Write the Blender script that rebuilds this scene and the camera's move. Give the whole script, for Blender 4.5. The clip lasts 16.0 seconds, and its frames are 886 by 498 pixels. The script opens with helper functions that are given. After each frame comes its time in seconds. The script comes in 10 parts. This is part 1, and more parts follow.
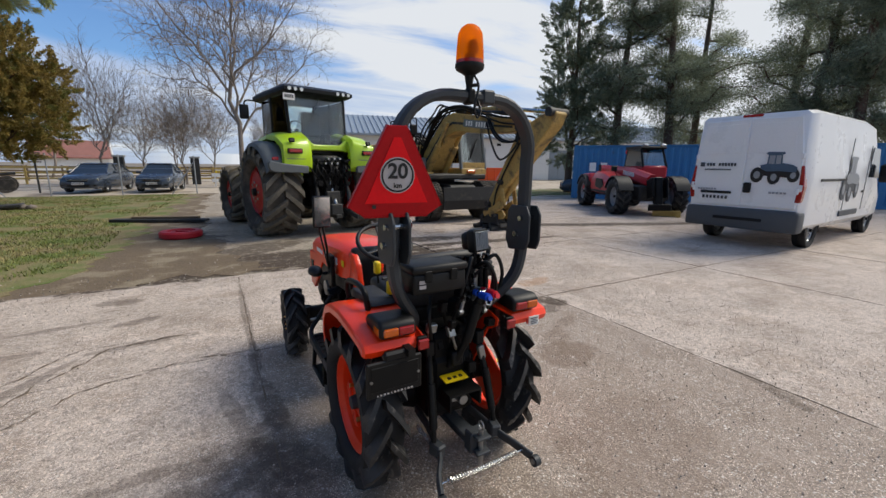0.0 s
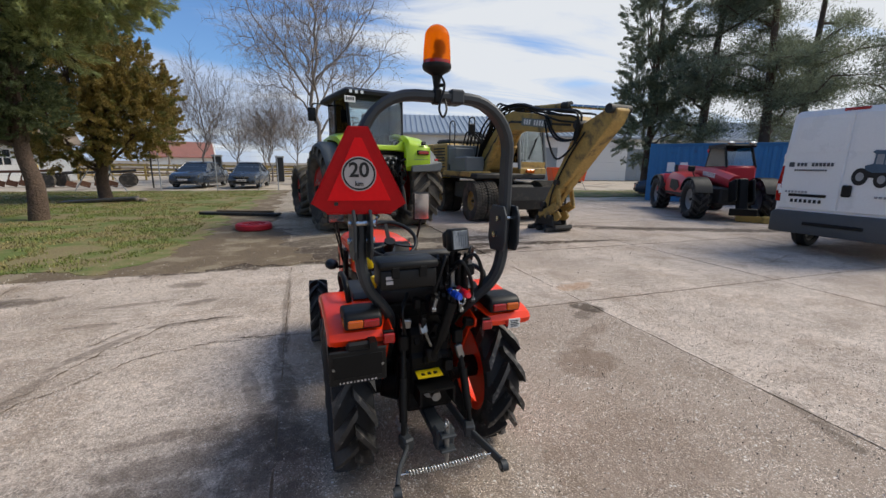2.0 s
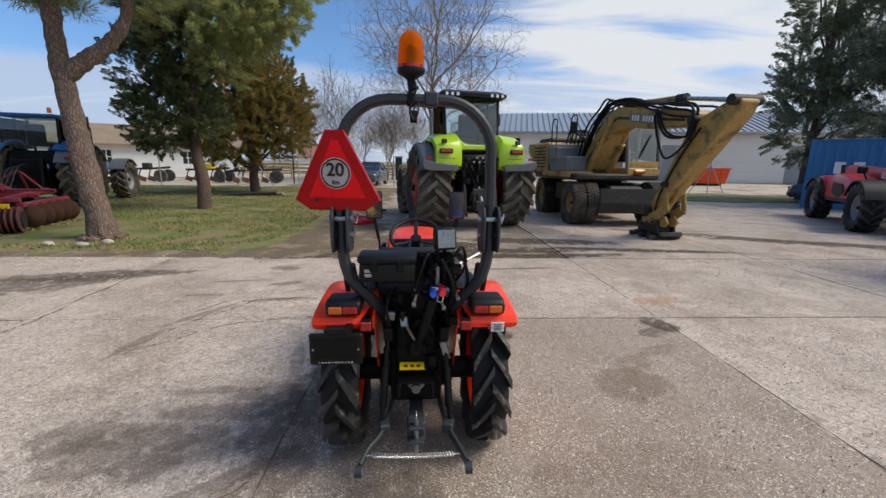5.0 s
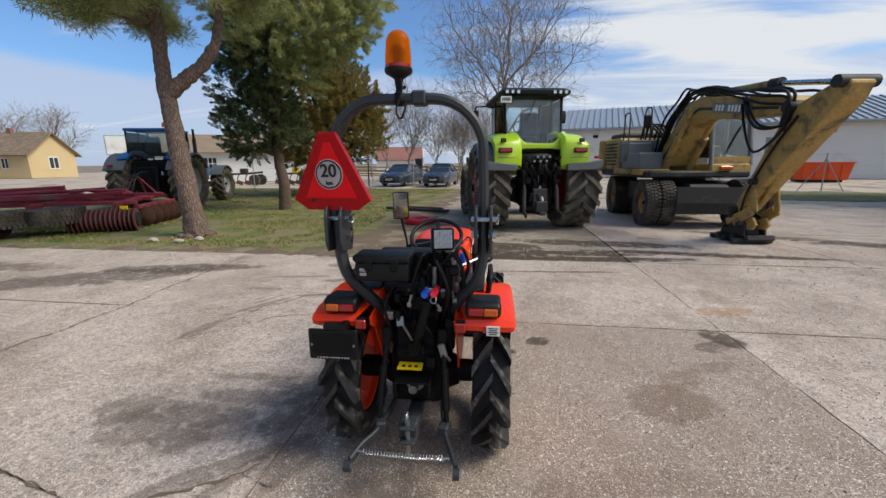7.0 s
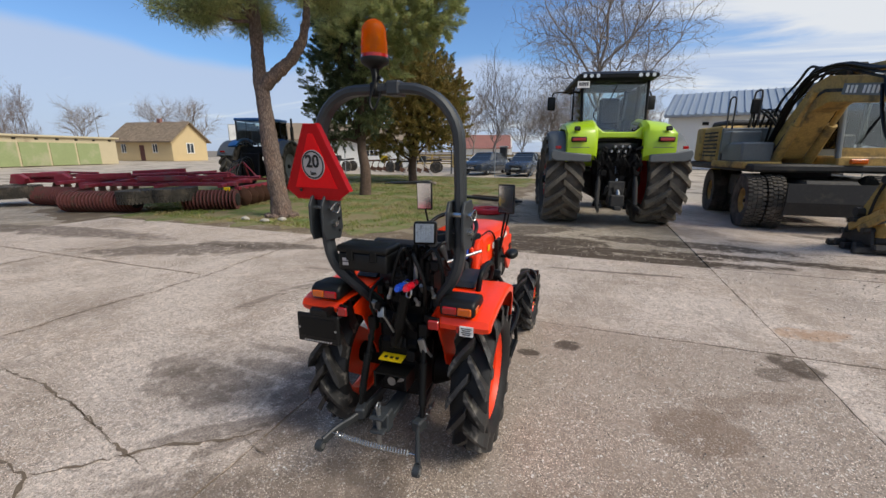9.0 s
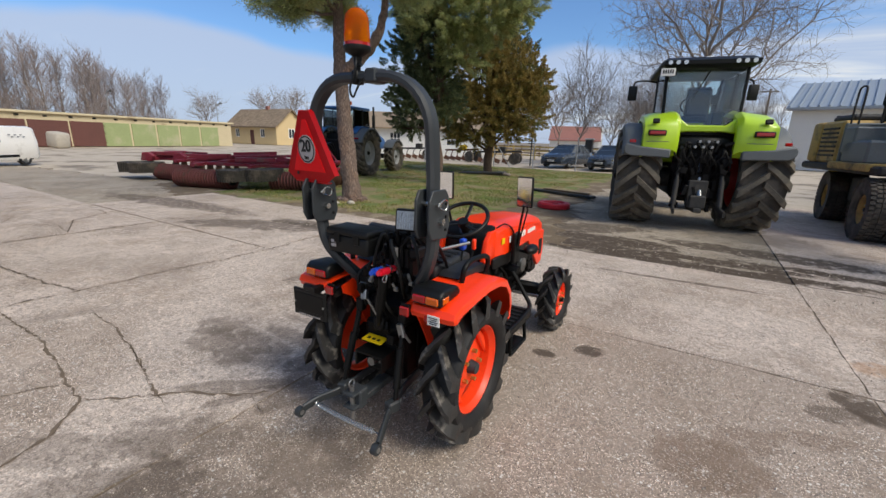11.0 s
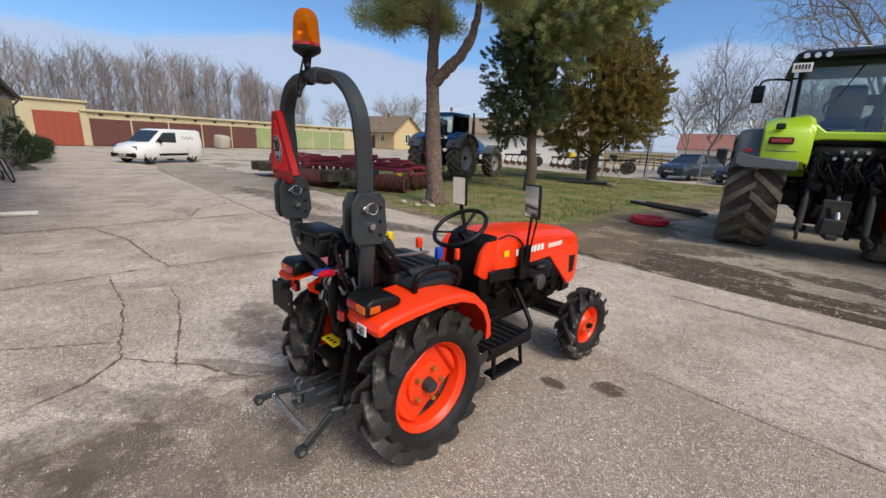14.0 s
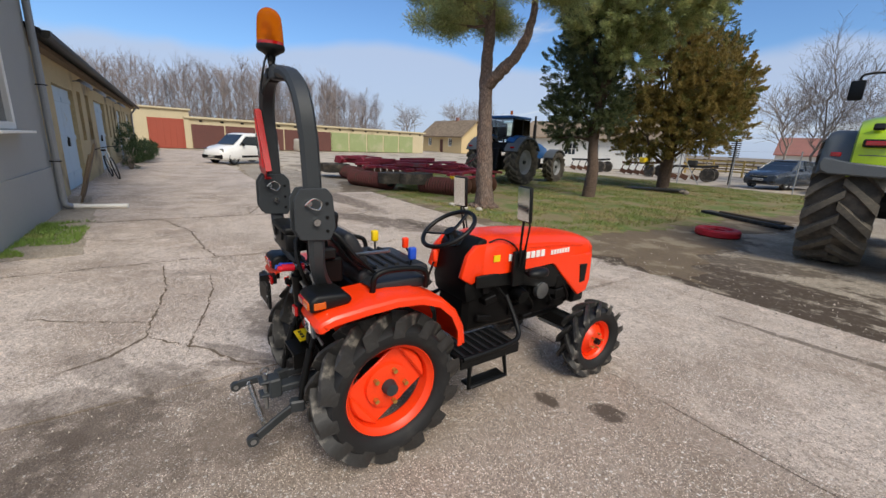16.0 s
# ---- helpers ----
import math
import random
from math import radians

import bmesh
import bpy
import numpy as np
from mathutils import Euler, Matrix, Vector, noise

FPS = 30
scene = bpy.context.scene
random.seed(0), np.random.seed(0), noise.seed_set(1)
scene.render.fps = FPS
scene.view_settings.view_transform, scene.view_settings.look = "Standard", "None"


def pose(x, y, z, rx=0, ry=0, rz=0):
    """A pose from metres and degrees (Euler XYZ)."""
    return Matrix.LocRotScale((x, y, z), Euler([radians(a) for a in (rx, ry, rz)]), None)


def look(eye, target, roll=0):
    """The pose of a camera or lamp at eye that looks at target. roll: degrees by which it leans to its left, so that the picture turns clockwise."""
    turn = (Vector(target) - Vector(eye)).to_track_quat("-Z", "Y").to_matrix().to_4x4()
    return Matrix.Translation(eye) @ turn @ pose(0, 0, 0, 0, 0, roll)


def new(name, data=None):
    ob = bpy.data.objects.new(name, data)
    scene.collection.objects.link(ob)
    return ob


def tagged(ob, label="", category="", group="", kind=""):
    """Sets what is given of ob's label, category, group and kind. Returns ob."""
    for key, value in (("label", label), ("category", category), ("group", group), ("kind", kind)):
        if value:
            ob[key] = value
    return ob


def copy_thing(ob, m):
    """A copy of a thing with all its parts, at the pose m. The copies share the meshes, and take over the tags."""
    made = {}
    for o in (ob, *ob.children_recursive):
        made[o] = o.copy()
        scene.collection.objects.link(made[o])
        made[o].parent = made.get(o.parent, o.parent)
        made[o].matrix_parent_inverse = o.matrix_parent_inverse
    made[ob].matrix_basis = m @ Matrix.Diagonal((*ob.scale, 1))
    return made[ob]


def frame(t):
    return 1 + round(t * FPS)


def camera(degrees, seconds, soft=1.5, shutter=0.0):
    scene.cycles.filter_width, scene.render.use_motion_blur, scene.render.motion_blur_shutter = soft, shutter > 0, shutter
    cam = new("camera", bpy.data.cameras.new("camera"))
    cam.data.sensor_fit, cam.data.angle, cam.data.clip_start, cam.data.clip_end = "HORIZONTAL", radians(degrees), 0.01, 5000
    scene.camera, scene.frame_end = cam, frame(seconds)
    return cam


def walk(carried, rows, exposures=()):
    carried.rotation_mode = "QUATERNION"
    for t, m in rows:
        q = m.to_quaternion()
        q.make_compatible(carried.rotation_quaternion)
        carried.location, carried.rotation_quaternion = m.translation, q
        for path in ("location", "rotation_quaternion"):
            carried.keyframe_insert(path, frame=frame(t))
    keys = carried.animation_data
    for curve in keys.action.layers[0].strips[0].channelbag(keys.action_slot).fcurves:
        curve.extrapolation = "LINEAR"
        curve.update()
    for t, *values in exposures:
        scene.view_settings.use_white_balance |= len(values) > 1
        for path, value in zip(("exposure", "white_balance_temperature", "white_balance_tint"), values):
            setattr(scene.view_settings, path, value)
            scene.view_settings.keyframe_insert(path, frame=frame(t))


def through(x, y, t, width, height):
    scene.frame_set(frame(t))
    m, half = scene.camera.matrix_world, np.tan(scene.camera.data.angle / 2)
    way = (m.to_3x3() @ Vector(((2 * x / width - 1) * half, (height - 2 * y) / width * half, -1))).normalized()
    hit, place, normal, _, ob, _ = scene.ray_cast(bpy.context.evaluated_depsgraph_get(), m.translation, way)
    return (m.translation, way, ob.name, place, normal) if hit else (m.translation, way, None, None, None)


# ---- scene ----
cam = camera(95.1, 16.0)
METRES, EYE, TILT, LEAN, TURN = 3.538, 1.5, 0.0, 0.0, -29.1
ROWS = [
    (0.0, 0.0, 0.0, 0.0, 0.13, -11.52, -0.62),
    (0.5, 0.0343, -0.0116, 0.0039, 2.66, -11.78, -0.68),
    (1.0, 0.0673, -0.0189, 0.0034, 5.25, -11.85, -0.71),
    (1.5, 0.0937, -0.0094, 0.0011, 7.69, -11.79, -0.78),
    (2.0, 0.1178, 0.0035, 0.0013, 10.12, -11.73, -0.79),
    (2.5, 0.143, 0.0105, 0.0018, 12.83, -11.78, -0.85),
    (3.0, 0.175, 0.0148, 0.0049, 15.57, -11.94, -0.89),
    (3.5, 0.2049, 0.0158, 0.0056, 18.43, -12.03, -0.95),
    (4.0, 0.2292, 0.02, 0.004, 21.0, -12.02, -1.04),
    (6.5, 0.3509, 0.0837, 0.0057, 34.48, -12.02, 0.08),
    (7.0, 0.3606, 0.1044, 0.0028, 36.79, -11.95, 0.38),
    (7.5, 0.3699, 0.13, 0.0049, 39.32, -12.07, 0.54),
    (8.0, 0.3945, 0.1601, 0.005, 42.4, -12.47, 0.54),
    (8.5, 0.4223, 0.1865, 0.0086, 45.82, -13.01, 0.26),
    (9.0, 0.4472, 0.2053, 0.0071, 49.11, -13.52, -0.18),
    (11.5, 0.5269, 0.3363, 0.0069, 63.34, -15.19, -1.84),
    (12.0, 0.5268, 0.3634, 0.0044, 65.75, -15.25, -2.03),
    (12.5, 0.5222, 0.3954, 0.0055, 68.27, -15.15, -2.19),
    (13.0, 0.531, 0.4361, 0.0057, 71.05, -15.03, -2.23),
    (13.5, 0.5478, 0.4755, 0.0086, 73.86, -14.9, -2.26),
    (14.0, 0.56, 0.5039, 0.0082, 76.3, -14.72, -2.39),
    (14.5, 0.5573, 0.53, 0.0043, 78.42, -14.43, -2.71),
    (15.0, 0.5552, 0.5598, 0.0032, 80.56, -14.26, -2.98),
    (15.5, 0.5574, 0.5917, 0.0037, 83.06, -14.34, -2.96),
    (16.0, 0.5635, 0.6379, 0.0049, 85.83, -14.55, -2.54),
]
walk(cam, [(t, pose(0, 0, EYE, TILT, LEAN, TURN) @ pose(METRES * x, METRES * y, METRES * z, 90 + pitch, roll, yaw)) for t, x, y, z, yaw, pitch, roll in ROWS])

# ---- sky, sun ----
SUN_AZ, SUN_EL = 96.0, 46.0
world = bpy.data.worlds.new("sky")
scene.world = world
world.use_nodes = True
wn, wl = world.node_tree.nodes, world.node_tree.links
wn.clear()


def wnode(kind, **kw):
    n = wn.new(kind)
    for k, v in kw.items():
        n.inputs[k.replace("_", " ")].default_value = v
    return n


sky = wn.new("ShaderNodeTexSky")
sky.sky_type, sky.sun_disc = "NISHITA", False
sky.sun_elevation, sky.sun_rotation = radians(SUN_EL), radians(SUN_AZ)
sky.air_density, sky.dust_density, sky.ozone_density = 1.0, 1.2, 2.0
tc = wn.new("ShaderNodeTexCoord")
sep = wn.new("ShaderNodeSeparateXYZ")
wl.new(tc.outputs["Generated"], sep.inputs[0])
# cloud deck: the direction laid out on a flat sheet overhead
zc = wn.new("ShaderNodeMath"); zc.operation = "ADD"; zc.inputs[1].default_value = 0.11
zm = wn.new("ShaderNodeMath"); zm.operation = "MAXIMUM"; zm.inputs[1].default_value = 0.02
wl.new(sep.outputs["Z"], zm.inputs[0]); wl.new(zm.outputs[0], zc.inputs[0])
div = wn.new("ShaderNodeVectorMath"); div.operation = "DIVIDE"
wl.new(tc.outputs["Generated"], div.inputs[0]); wl.new(zc.outputs[0], div.inputs[1])
mp = wn.new("ShaderNodeMapping")
mp.inputs["Rotation"].default_value = (0, 0, radians(35)); mp.inputs["Scale"].default_value = (0.45, 1.3, 0.0)
wl.new(div.outputs[0], mp.inputs[0])
cn = wnode("ShaderNodeTexNoise", Scale=1.1, Detail=7.0, Roughness=0.55, Distortion=0.6)
wl.new(mp.outputs[0], cn.inputs["Vector"])
# more cover towards the sun's side, a bank low down all round
east = wn.new("ShaderNodeMath"); east.operation = "MULTIPLY_ADD"; east.inputs[1].default_value = 0.20; east.inputs[2].default_value = 0.02
wl.new(sep.outputs["X"], east.inputs[0])
add = wn.new("ShaderNodeMath"); add.operation = "ADD"
wl.new(cn.outputs["Fac"], add.inputs[0]); wl.new(east.outputs[0], add.inputs[1])
cov = wn.new("ShaderNodeMapRange"); cov.interpolation_type = "SMOOTHSTEP"
cov.inputs["From Min"].default_value, cov.inputs["From Max"].default_value = 0.47, 0.68
wl.new(add.outputs[0], cov.inputs["Value"])
bn = wnode("ShaderNodeTexNoise", Scale=1.6, Detail=4.0, Roughness=0.5)
wl.new(tc.outputs["Generated"], bn.inputs["Vector"])
bz = wn.new("ShaderNodeMath"); bz.operation = "MULTIPLY_ADD"; bz.inputs[1].default_value = -0.22
wl.new(bn.outputs["Fac"], bz.inputs[0]); wl.new(sep.outputs["Z"], bz.inputs[2])
bank = wn.new("ShaderNodeMapRange"); bank.interpolation_type = "SMOOTHSTEP"
bank.inputs["From Min"].default_value, bank.inputs["From Max"].default_value = 0.085, 0.055
wl.new(bz.outputs[0], bank.inputs["Value"])
bankd = wn.new("ShaderNodeMath"); bankd.operation = "MULTIPLY"; bankd.inputs[1].default_value = 0.85
wl.new(bank.outputs[0], bankd.inputs[0])
mx = wn.new("ShaderNodeMath"); mx.operation = "MAXIMUM"
wl.new(cov.outputs[0], mx.inputs[0]); wl.new(bankd.outputs[0], mx.inputs[1])
# clouds are whiter where thick and towards the sun
cr = wn.new("ShaderNodeMix"); cr.data_type = "RGBA"
cr.inputs["A"].default_value = (3.9, 4.6, 6.0, 1); cr.inputs["B"].default_value = (6.0, 6.25, 6.6, 1)
wl.new(cov.outputs[0], cr.inputs["Factor"])
tint = wn.new("ShaderNodeMix"); tint.data_type = "RGBA"; tint.blend_type = "MULTIPLY"
tint.inputs["Factor"].default_value = 1.0; tint.inputs["B"].default_value = (0.74, 0.98, 1.25, 1)
wl.new(sky.outputs[0], tint.inputs["A"])
cm = wn.new("ShaderNodeMix"); cm.data_type = "RGBA"
wl.new(mx.outputs[0], cm.inputs["Factor"]); wl.new(tint.outputs["Result"], cm.inputs["A"]); wl.new(cr.outputs["Result"], cm.inputs["B"])
bg = wn.new("ShaderNodeBackground"); bg.inputs["Strength"].default_value = 0.127
wl.new(cm.outputs["Result"], bg.inputs["Color"])
wo = wn.new("ShaderNodeOutputWorld")
wl.new(bg.outputs[0], wo.inputs["Surface"])

sun = new("sun", bpy.data.lights.new("sun", "SUN"))
sun.data.energy, sun.data.angle, sun.data.color = 3.2, radians(26.0), (1.0, 0.915, 0.78)
az, el = radians(SUN_AZ), radians(SUN_EL)
sun.matrix_basis = look((0, 0, 0), (-math.sin(az) * math.cos(el), -math.cos(az) * math.cos(el), -math.sin(el)))
# ---- small building tools ----
I4 = Matrix.Identity(4)


def rgb(h):
    """Linear colour from a hex string."""
    v = [int(h[k:k + 2], 16) / 255 for k in (0, 2, 4)]
    return tuple(c / 12.92 if c <= 0.04045 else ((c + 0.055) / 1.055) ** 2.4 for c in v)


def part(name, bm, material, parent=None, label=""):
    """Links a bmesh as one mesh object under a thing or a part."""
    me = bpy.data.meshes.new(name)
    bm.to_mesh(me)
    bm.free()
    me.materials.append(material)
    ob = new(name, me)
    if parent is not None:
        ob.parent = parent
    if label:
        ob["label"] = label
    return ob


def thing(name, m, label, category, group="", kind=""):
    """An Empty at the base of a thing, which parents its parts."""
    ob = new(name)
    ob.matrix_basis = m
    ob.empty_display_size = 0.1
    return tagged(ob, label, category, group, kind)


def B():
    return bmesh.new()


def smooth(bm, angle=35):
    bm.normal_update()
    lim = radians(angle)
    for f in bm.faces:
        f.smooth = True
    for e in bm.edges:
        e.smooth = len(e.link_faces) == 2 and e.calc_face_angle(3.1) < lim
    return bm


def box(bm, c, s, rot=None, bevel=0.0, seg=1, m=I4):
    """A box with centre c, size s, turned by rot degrees, with bevelled edges."""
    r = pose(c[0], c[1], c[2], *(rot or (0, 0, 0)))
    g = bmesh.ops.create_cube(bm, size=1.0, matrix=m @ r @ Matrix.Diagonal((s[0], s[1], s[2], 1)))
    if bevel:
        es = list({e for v in g["verts"] for e in v.link_edges})
        bmesh.ops.bevel(bm, geom=es, offset=bevel, segments=seg, affect="EDGES", profile=0.5)
    return bm


def prism(bm, pts, d0, d1, axis="x", bevel=0.0, m=I4, seg=1):
    """A flat outline drawn out along an axis from d0 to d1. pts are (y, z) for x, (x, z) for y, (x, y) for z."""
    def at(p, d):
        return {"x": (d, p[0], p[1]), "y": (p[0], d, p[1]), "z": (p[0], p[1], d)}[axis]
    a = [bm.verts.new(m @ Vector(at(p, d0))) for p in pts]
    b = [bm.verts.new(m @ Vector(at(p, d1))) for p in pts]
    fs = [bm.faces.new(a[::-1]), bm.faces.new(b)]
    n = len(pts)
    for k in range(n):
        fs.append(bm.faces.new((a[k], a[(k + 1) % n], b[(k + 1) % n], b[k])))
    bmesh.ops.recalc_face_normals(bm, faces=fs)
    if bevel:
        es = list({e for f in fs for e in f.edges})
        bmesh.ops.bevel(bm, geom=es, offset=bevel, segments=seg, affect="EDGES", profile=0.5)
    return bm


def ring(bm, c, u, v, r, n):
    return [bm.verts.new(c + u * (r * math.cos(2 * math.pi * k / n)) + v * (r * math.sin(2 * math.pi * k / n))) for k in range(n)]


def skin(bm, rings, cap=True, closed=False):
    n = len(rings[0])
    pairs = list(zip(rings, rings[1:])) + ([(rings[-1], rings[0])] if closed else [])
    for a, b in pairs:
        for k in range(n):
            bm.faces.new((a[k], a[(k + 1) % n], b[(k + 1) % n], b[k]))
    if cap and not closed:
        bm.faces.new(rings[0][::-1])
        bm.faces.new(rings[-1])
    return bm


def rod(bm, p, q, r, r2=None, n=10, m=I4, cap=True):
    """A round bar or cone from p to q."""
    p, q = m @ Vector(p), m @ Vector(q)
    d = (q - p).normalized()
    u = d.orthogonal().normalized()
    v = d.cross(u)
    skin(bm, [ring(bm, p, u, v, r, n), ring(bm, q, u, v, r if r2 is None else r2, n)], cap)
    return bm


def tube(bm, pts, r, n=8, m=I4, cap=True, closed=False):
    """A round tube along points; r is one radius or one for each point."""
    ps = [m @ Vector(p) for p in pts]
    rs = r if isinstance(r, (list, tuple)) else [r] * len(ps)
    u = None
    rings = []
    for k, p in enumerate(ps):
        a = ps[k - 1] if k or closed else p
        b = ps[(k + 1) % len(ps)] if k < len(ps) - 1 or closed else p
        d = (b - a).normalized()
        u = d.orthogonal().normalized() if u is None else (u - d * u.dot(d)).normalized()
        rings.append(ring(bm, p, u, d.cross(u), rs[k], n))
    return skin(bm, rings, cap, closed)


def curve(pts, n=6):
    """Smooth points through the given ones."""
    ps = [Vector(p) for p in pts]
    ps = [ps[0] * 2 - ps[1]] + ps + [ps[-1] * 2 - ps[-2]]
    out = []
    for k in range(1, len(ps) - 2):
        a, b, c, d = ps[k - 1:k + 3]
        for j in range(n):
            t = j / n
            out.append(0.5 * (2 * b + (c - a) * t + (2 * a - 5 * b + 4 * c - d) * t * t + (3 * b - a - 3 * c + d) * t ** 3))
    return out + [ps[-2]]


def lathe(bm, prof, n=32, m=I4, closed=False):
    """Turns a profile of (radius, x) round the x axis."""
    rings = []
    for k in range(n):
        a = 2 * math.pi * k / n
        rings.append([bm.verts.new(m @ Vector((x, r * math.cos(a), r * math.sin(a)))) for r, x in prof])
    c = len(prof)
    for k in range(n):
        a, b = rings[k], rings[(k + 1) % n]
        for j in range(c if closed else c - 1):
            i, j2 = j, (j + 1) % c
            bm.faces.new((a[i], a[j2], b[j2], b[i]))
    bmesh.ops.recalc_face_normals(bm, faces=bm.faces[:])
    return bm


def loft(bm, secs, cap=True, m=I4):
    """Skins over closed sections that have the same number of points."""
    rings = [[bm.verts.new(m @ Vector(p)) for p in s] for s in secs]
    skin(bm, rings, cap)
    bmesh.ops.recalc_face_normals(bm, faces=bm.faces[:])
    return bm


def sweep(bm, pts, w, h, m=I4, side=(1, 0, 0), cap=True, c=0.3):
    """A bar of rounded rectangular section (w across 'side', h deep) along points."""
    ps = [Vector(p) for p in pts]
    s = Vector(side)
    rings = []
    for k, p in enumerate(ps):
        d = (ps[min(k + 1, len(ps) - 1)] - ps[max(k - 1, 0)]).normalized()
        sv = (s - d * s.dot(d)).normalized()
        nv = d.cross(sv)
        b = min(w, h) * c
        q = []
        for a, e in ((1, 1), (-1, 1), (-1, -1), (1, -1)):
            x, y = a * w / 2, e * h / 2
            two = [(x, y - e * b), (x - a * b, y)]
            q += two if a * e > 0 else two[::-1]
        rings.append([bm.verts.new(m @ (p + sv * x + nv * y)) for x, y in q])
    skin(bm, rings, cap)
    return bm


def blob(bm, c, s, seed=0, amp=0.15, sub=2, m=I4):
    g = bmesh.ops.create_icosphere(bm, subdivisions=sub, radius=1.0)
    for v in g["verts"]:
        d = 1 + amp * noise.noise(v.co * 1.7 + Vector((seed * 3.1, seed * 1.7, seed)))
        v.co = m @ (Vector(c) + Vector((v.co.x * s[0], v.co.y * s[1], v.co.z * s[2])) * d)
    return bm
# ---- materials ----
def mat(name, col, rough=0.6, metal=0.0, var=0.15, scale=6.0, bump=0.15, fine=60.0, tint=None, coords="Object", coat=0.0, spec=0.5, isl=0.0, dist=0.004):
    """Paint, rubber, stone, wood...: a base colour that varies at two scales, with fine relief. tint: a second colour for patches of dirt or wear."""
    m = bpy.data.materials.new(name)
    m.use_nodes = True
    n, l = m.node_tree.nodes, m.node_tree.links
    p = n["Principled BSDF"]
    p.inputs["Metallic"].default_value = metal
    p.inputs["Coat Weight"].default_value = coat
    p.inputs["Coat Roughness"].default_value = 0.12
    p.inputs["Specular IOR Level"].default_value = spec
    if coords == "World":
        src = n.new("ShaderNodeNewGeometry").outputs["Position"]
    else:
        src = n.new("ShaderNodeTexCoord").outputs["Object"]
    big = n.new("ShaderNodeTexNoise")
    big.inputs["Scale"].default_value, big.inputs["Detail"].default_value, big.inputs["Roughness"].default_value = scale, 6, 0.6
    sml = n.new("ShaderNodeTexNoise")
    sml.inputs["Scale"].default_value, sml.inputs["Detail"].default_value = fine, 3
    l.new(src, big.inputs["Vector"])
    l.new(src, sml.inputs["Vector"])
    ramp = n.new("ShaderNodeMapRange")
    ramp.inputs["From Min"].default_value, ramp.inputs["From Max"].default_value = 0.3, 0.7
    ramp.inputs["To Min"].default_value, ramp.inputs["To Max"].default_value = 1 - var, 1 + var
    mix1 = n.new("ShaderNodeMath")
    mix1.operation = "MULTIPLY_ADD"
    mix1.inputs[1].default_value = 0.55
    l.new(sml.outputs["Fac"], mix1.inputs[0])
    half = n.new("ShaderNodeMath")
    half.operation = "MULTIPLY"
    half.inputs[1].default_value = 0.5
    l.new(big.outputs["Fac"], half.inputs[0])
    l.new(half.outputs[0], mix1.inputs[2])
    l.new(mix1.outputs[0], ramp.inputs["Value"])
    gain = n.new("ShaderNodeMix")
    gain.data_type, gain.blend_type = "RGBA", "MULTIPLY"
    gain.inputs["Factor"].default_value = 1.0
    gain.inputs["A"].default_value = (*col, 1)
    l.new(ramp.outputs["Result"], gain.inputs["B"])
    out = gain.outputs["Result"]
    if tint is not None:
        tc2, lo, hi = tint
        pr = n.new("ShaderNodeMapRange")
        pr.interpolation_type = "SMOOTHSTEP"
        pr.inputs["From Min"].default_value, pr.inputs["From Max"].default_value = lo, hi
        l.new(big.outputs["Fac"], pr.inputs["Value"])
        tm = n.new("ShaderNodeMix")
        tm.data_type = "RGBA"
        tm.inputs["B"].default_value = (*tc2, 1)
        l.new(pr.outputs["Result"], tm.inputs["Factor"])
        l.new(out, tm.inputs["A"])
        out = tm.outputs["Result"]
    if isl:
        gi = n.new("ShaderNodeNewGeometry").outputs["Random Per Island"] if isl > 0 else n.new("ShaderNodeObjectInfo").outputs["Random"]
        rr = n.new("ShaderNodeMapRange")
        rr.inputs["To Min"].default_value, rr.inputs["To Max"].default_value = 1 - abs(isl), 1 + abs(isl)
        l.new(gi, rr.inputs["Value"])
        g2 = n.new("ShaderNodeMix")
        g2.data_type, g2.blend_type = "RGBA", "MULTIPLY"
        g2.inputs["Factor"].default_value = 1.0
        l.new(out, g2.inputs["A"])
        l.new(rr.outputs["Result"], g2.inputs["B"])
        out = g2.outputs["Result"]
    l.new(out, p.inputs["Base Color"])
    rm = n.new("ShaderNodeMapRange")
    rm.inputs["To Min"].default_value, rm.inputs["To Max"].default_value = max(0.03, rough - 0.12), min(1, rough + 0.12)
    l.new(big.outputs["Fac"], rm.inputs["Value"])
    l.new(rm.outputs["Result"], p.inputs["Roughness"])
    if bump:
        b = n.new("ShaderNodeBump")
        b.inputs["Strength"].default_value, b.inputs["Distance"].default_value = bump, dist
        l.new(sml.outputs["Fac"], b.inputs["Height"])
        l.new(b.outputs["Normal"], p.inputs["Normal"])
    return m


def glass(name, col=(0.9, 0.95, 0.95), rough=0.02, alpha=0.25):
    """Thin window glass: part clear, part mirror."""
    m = bpy.data.materials.new(name)
    m.use_nodes = True
    n, l = m.node_tree.nodes, m.node_tree.links
    n.clear()
    t, g, x, o = (n.new("ShaderNode" + k) for k in ("BsdfTransparent", "BsdfGlossy", "MixShader", "OutputMaterial"))
    f = n.new("ShaderNodeFresnel")
    f.inputs["IOR"].default_value = 1.5
    a = n.new("ShaderNodeMath")
    a.operation, a.use_clamp = "ADD", True
    a.inputs[1].default_value = alpha
    t.inputs["Color"].default_value = (*col, 1)
    g.inputs["Roughness"].default_value = rough
    l.new(f.outputs[0], a.inputs[0])
    l.new(a.outputs[0], x.inputs[0])
    l.new(t.outputs[0], x.inputs[1])
    l.new(g.outputs[0], x.inputs[2])
    l.new(x.outputs[0], o.inputs["Surface"])
    return m


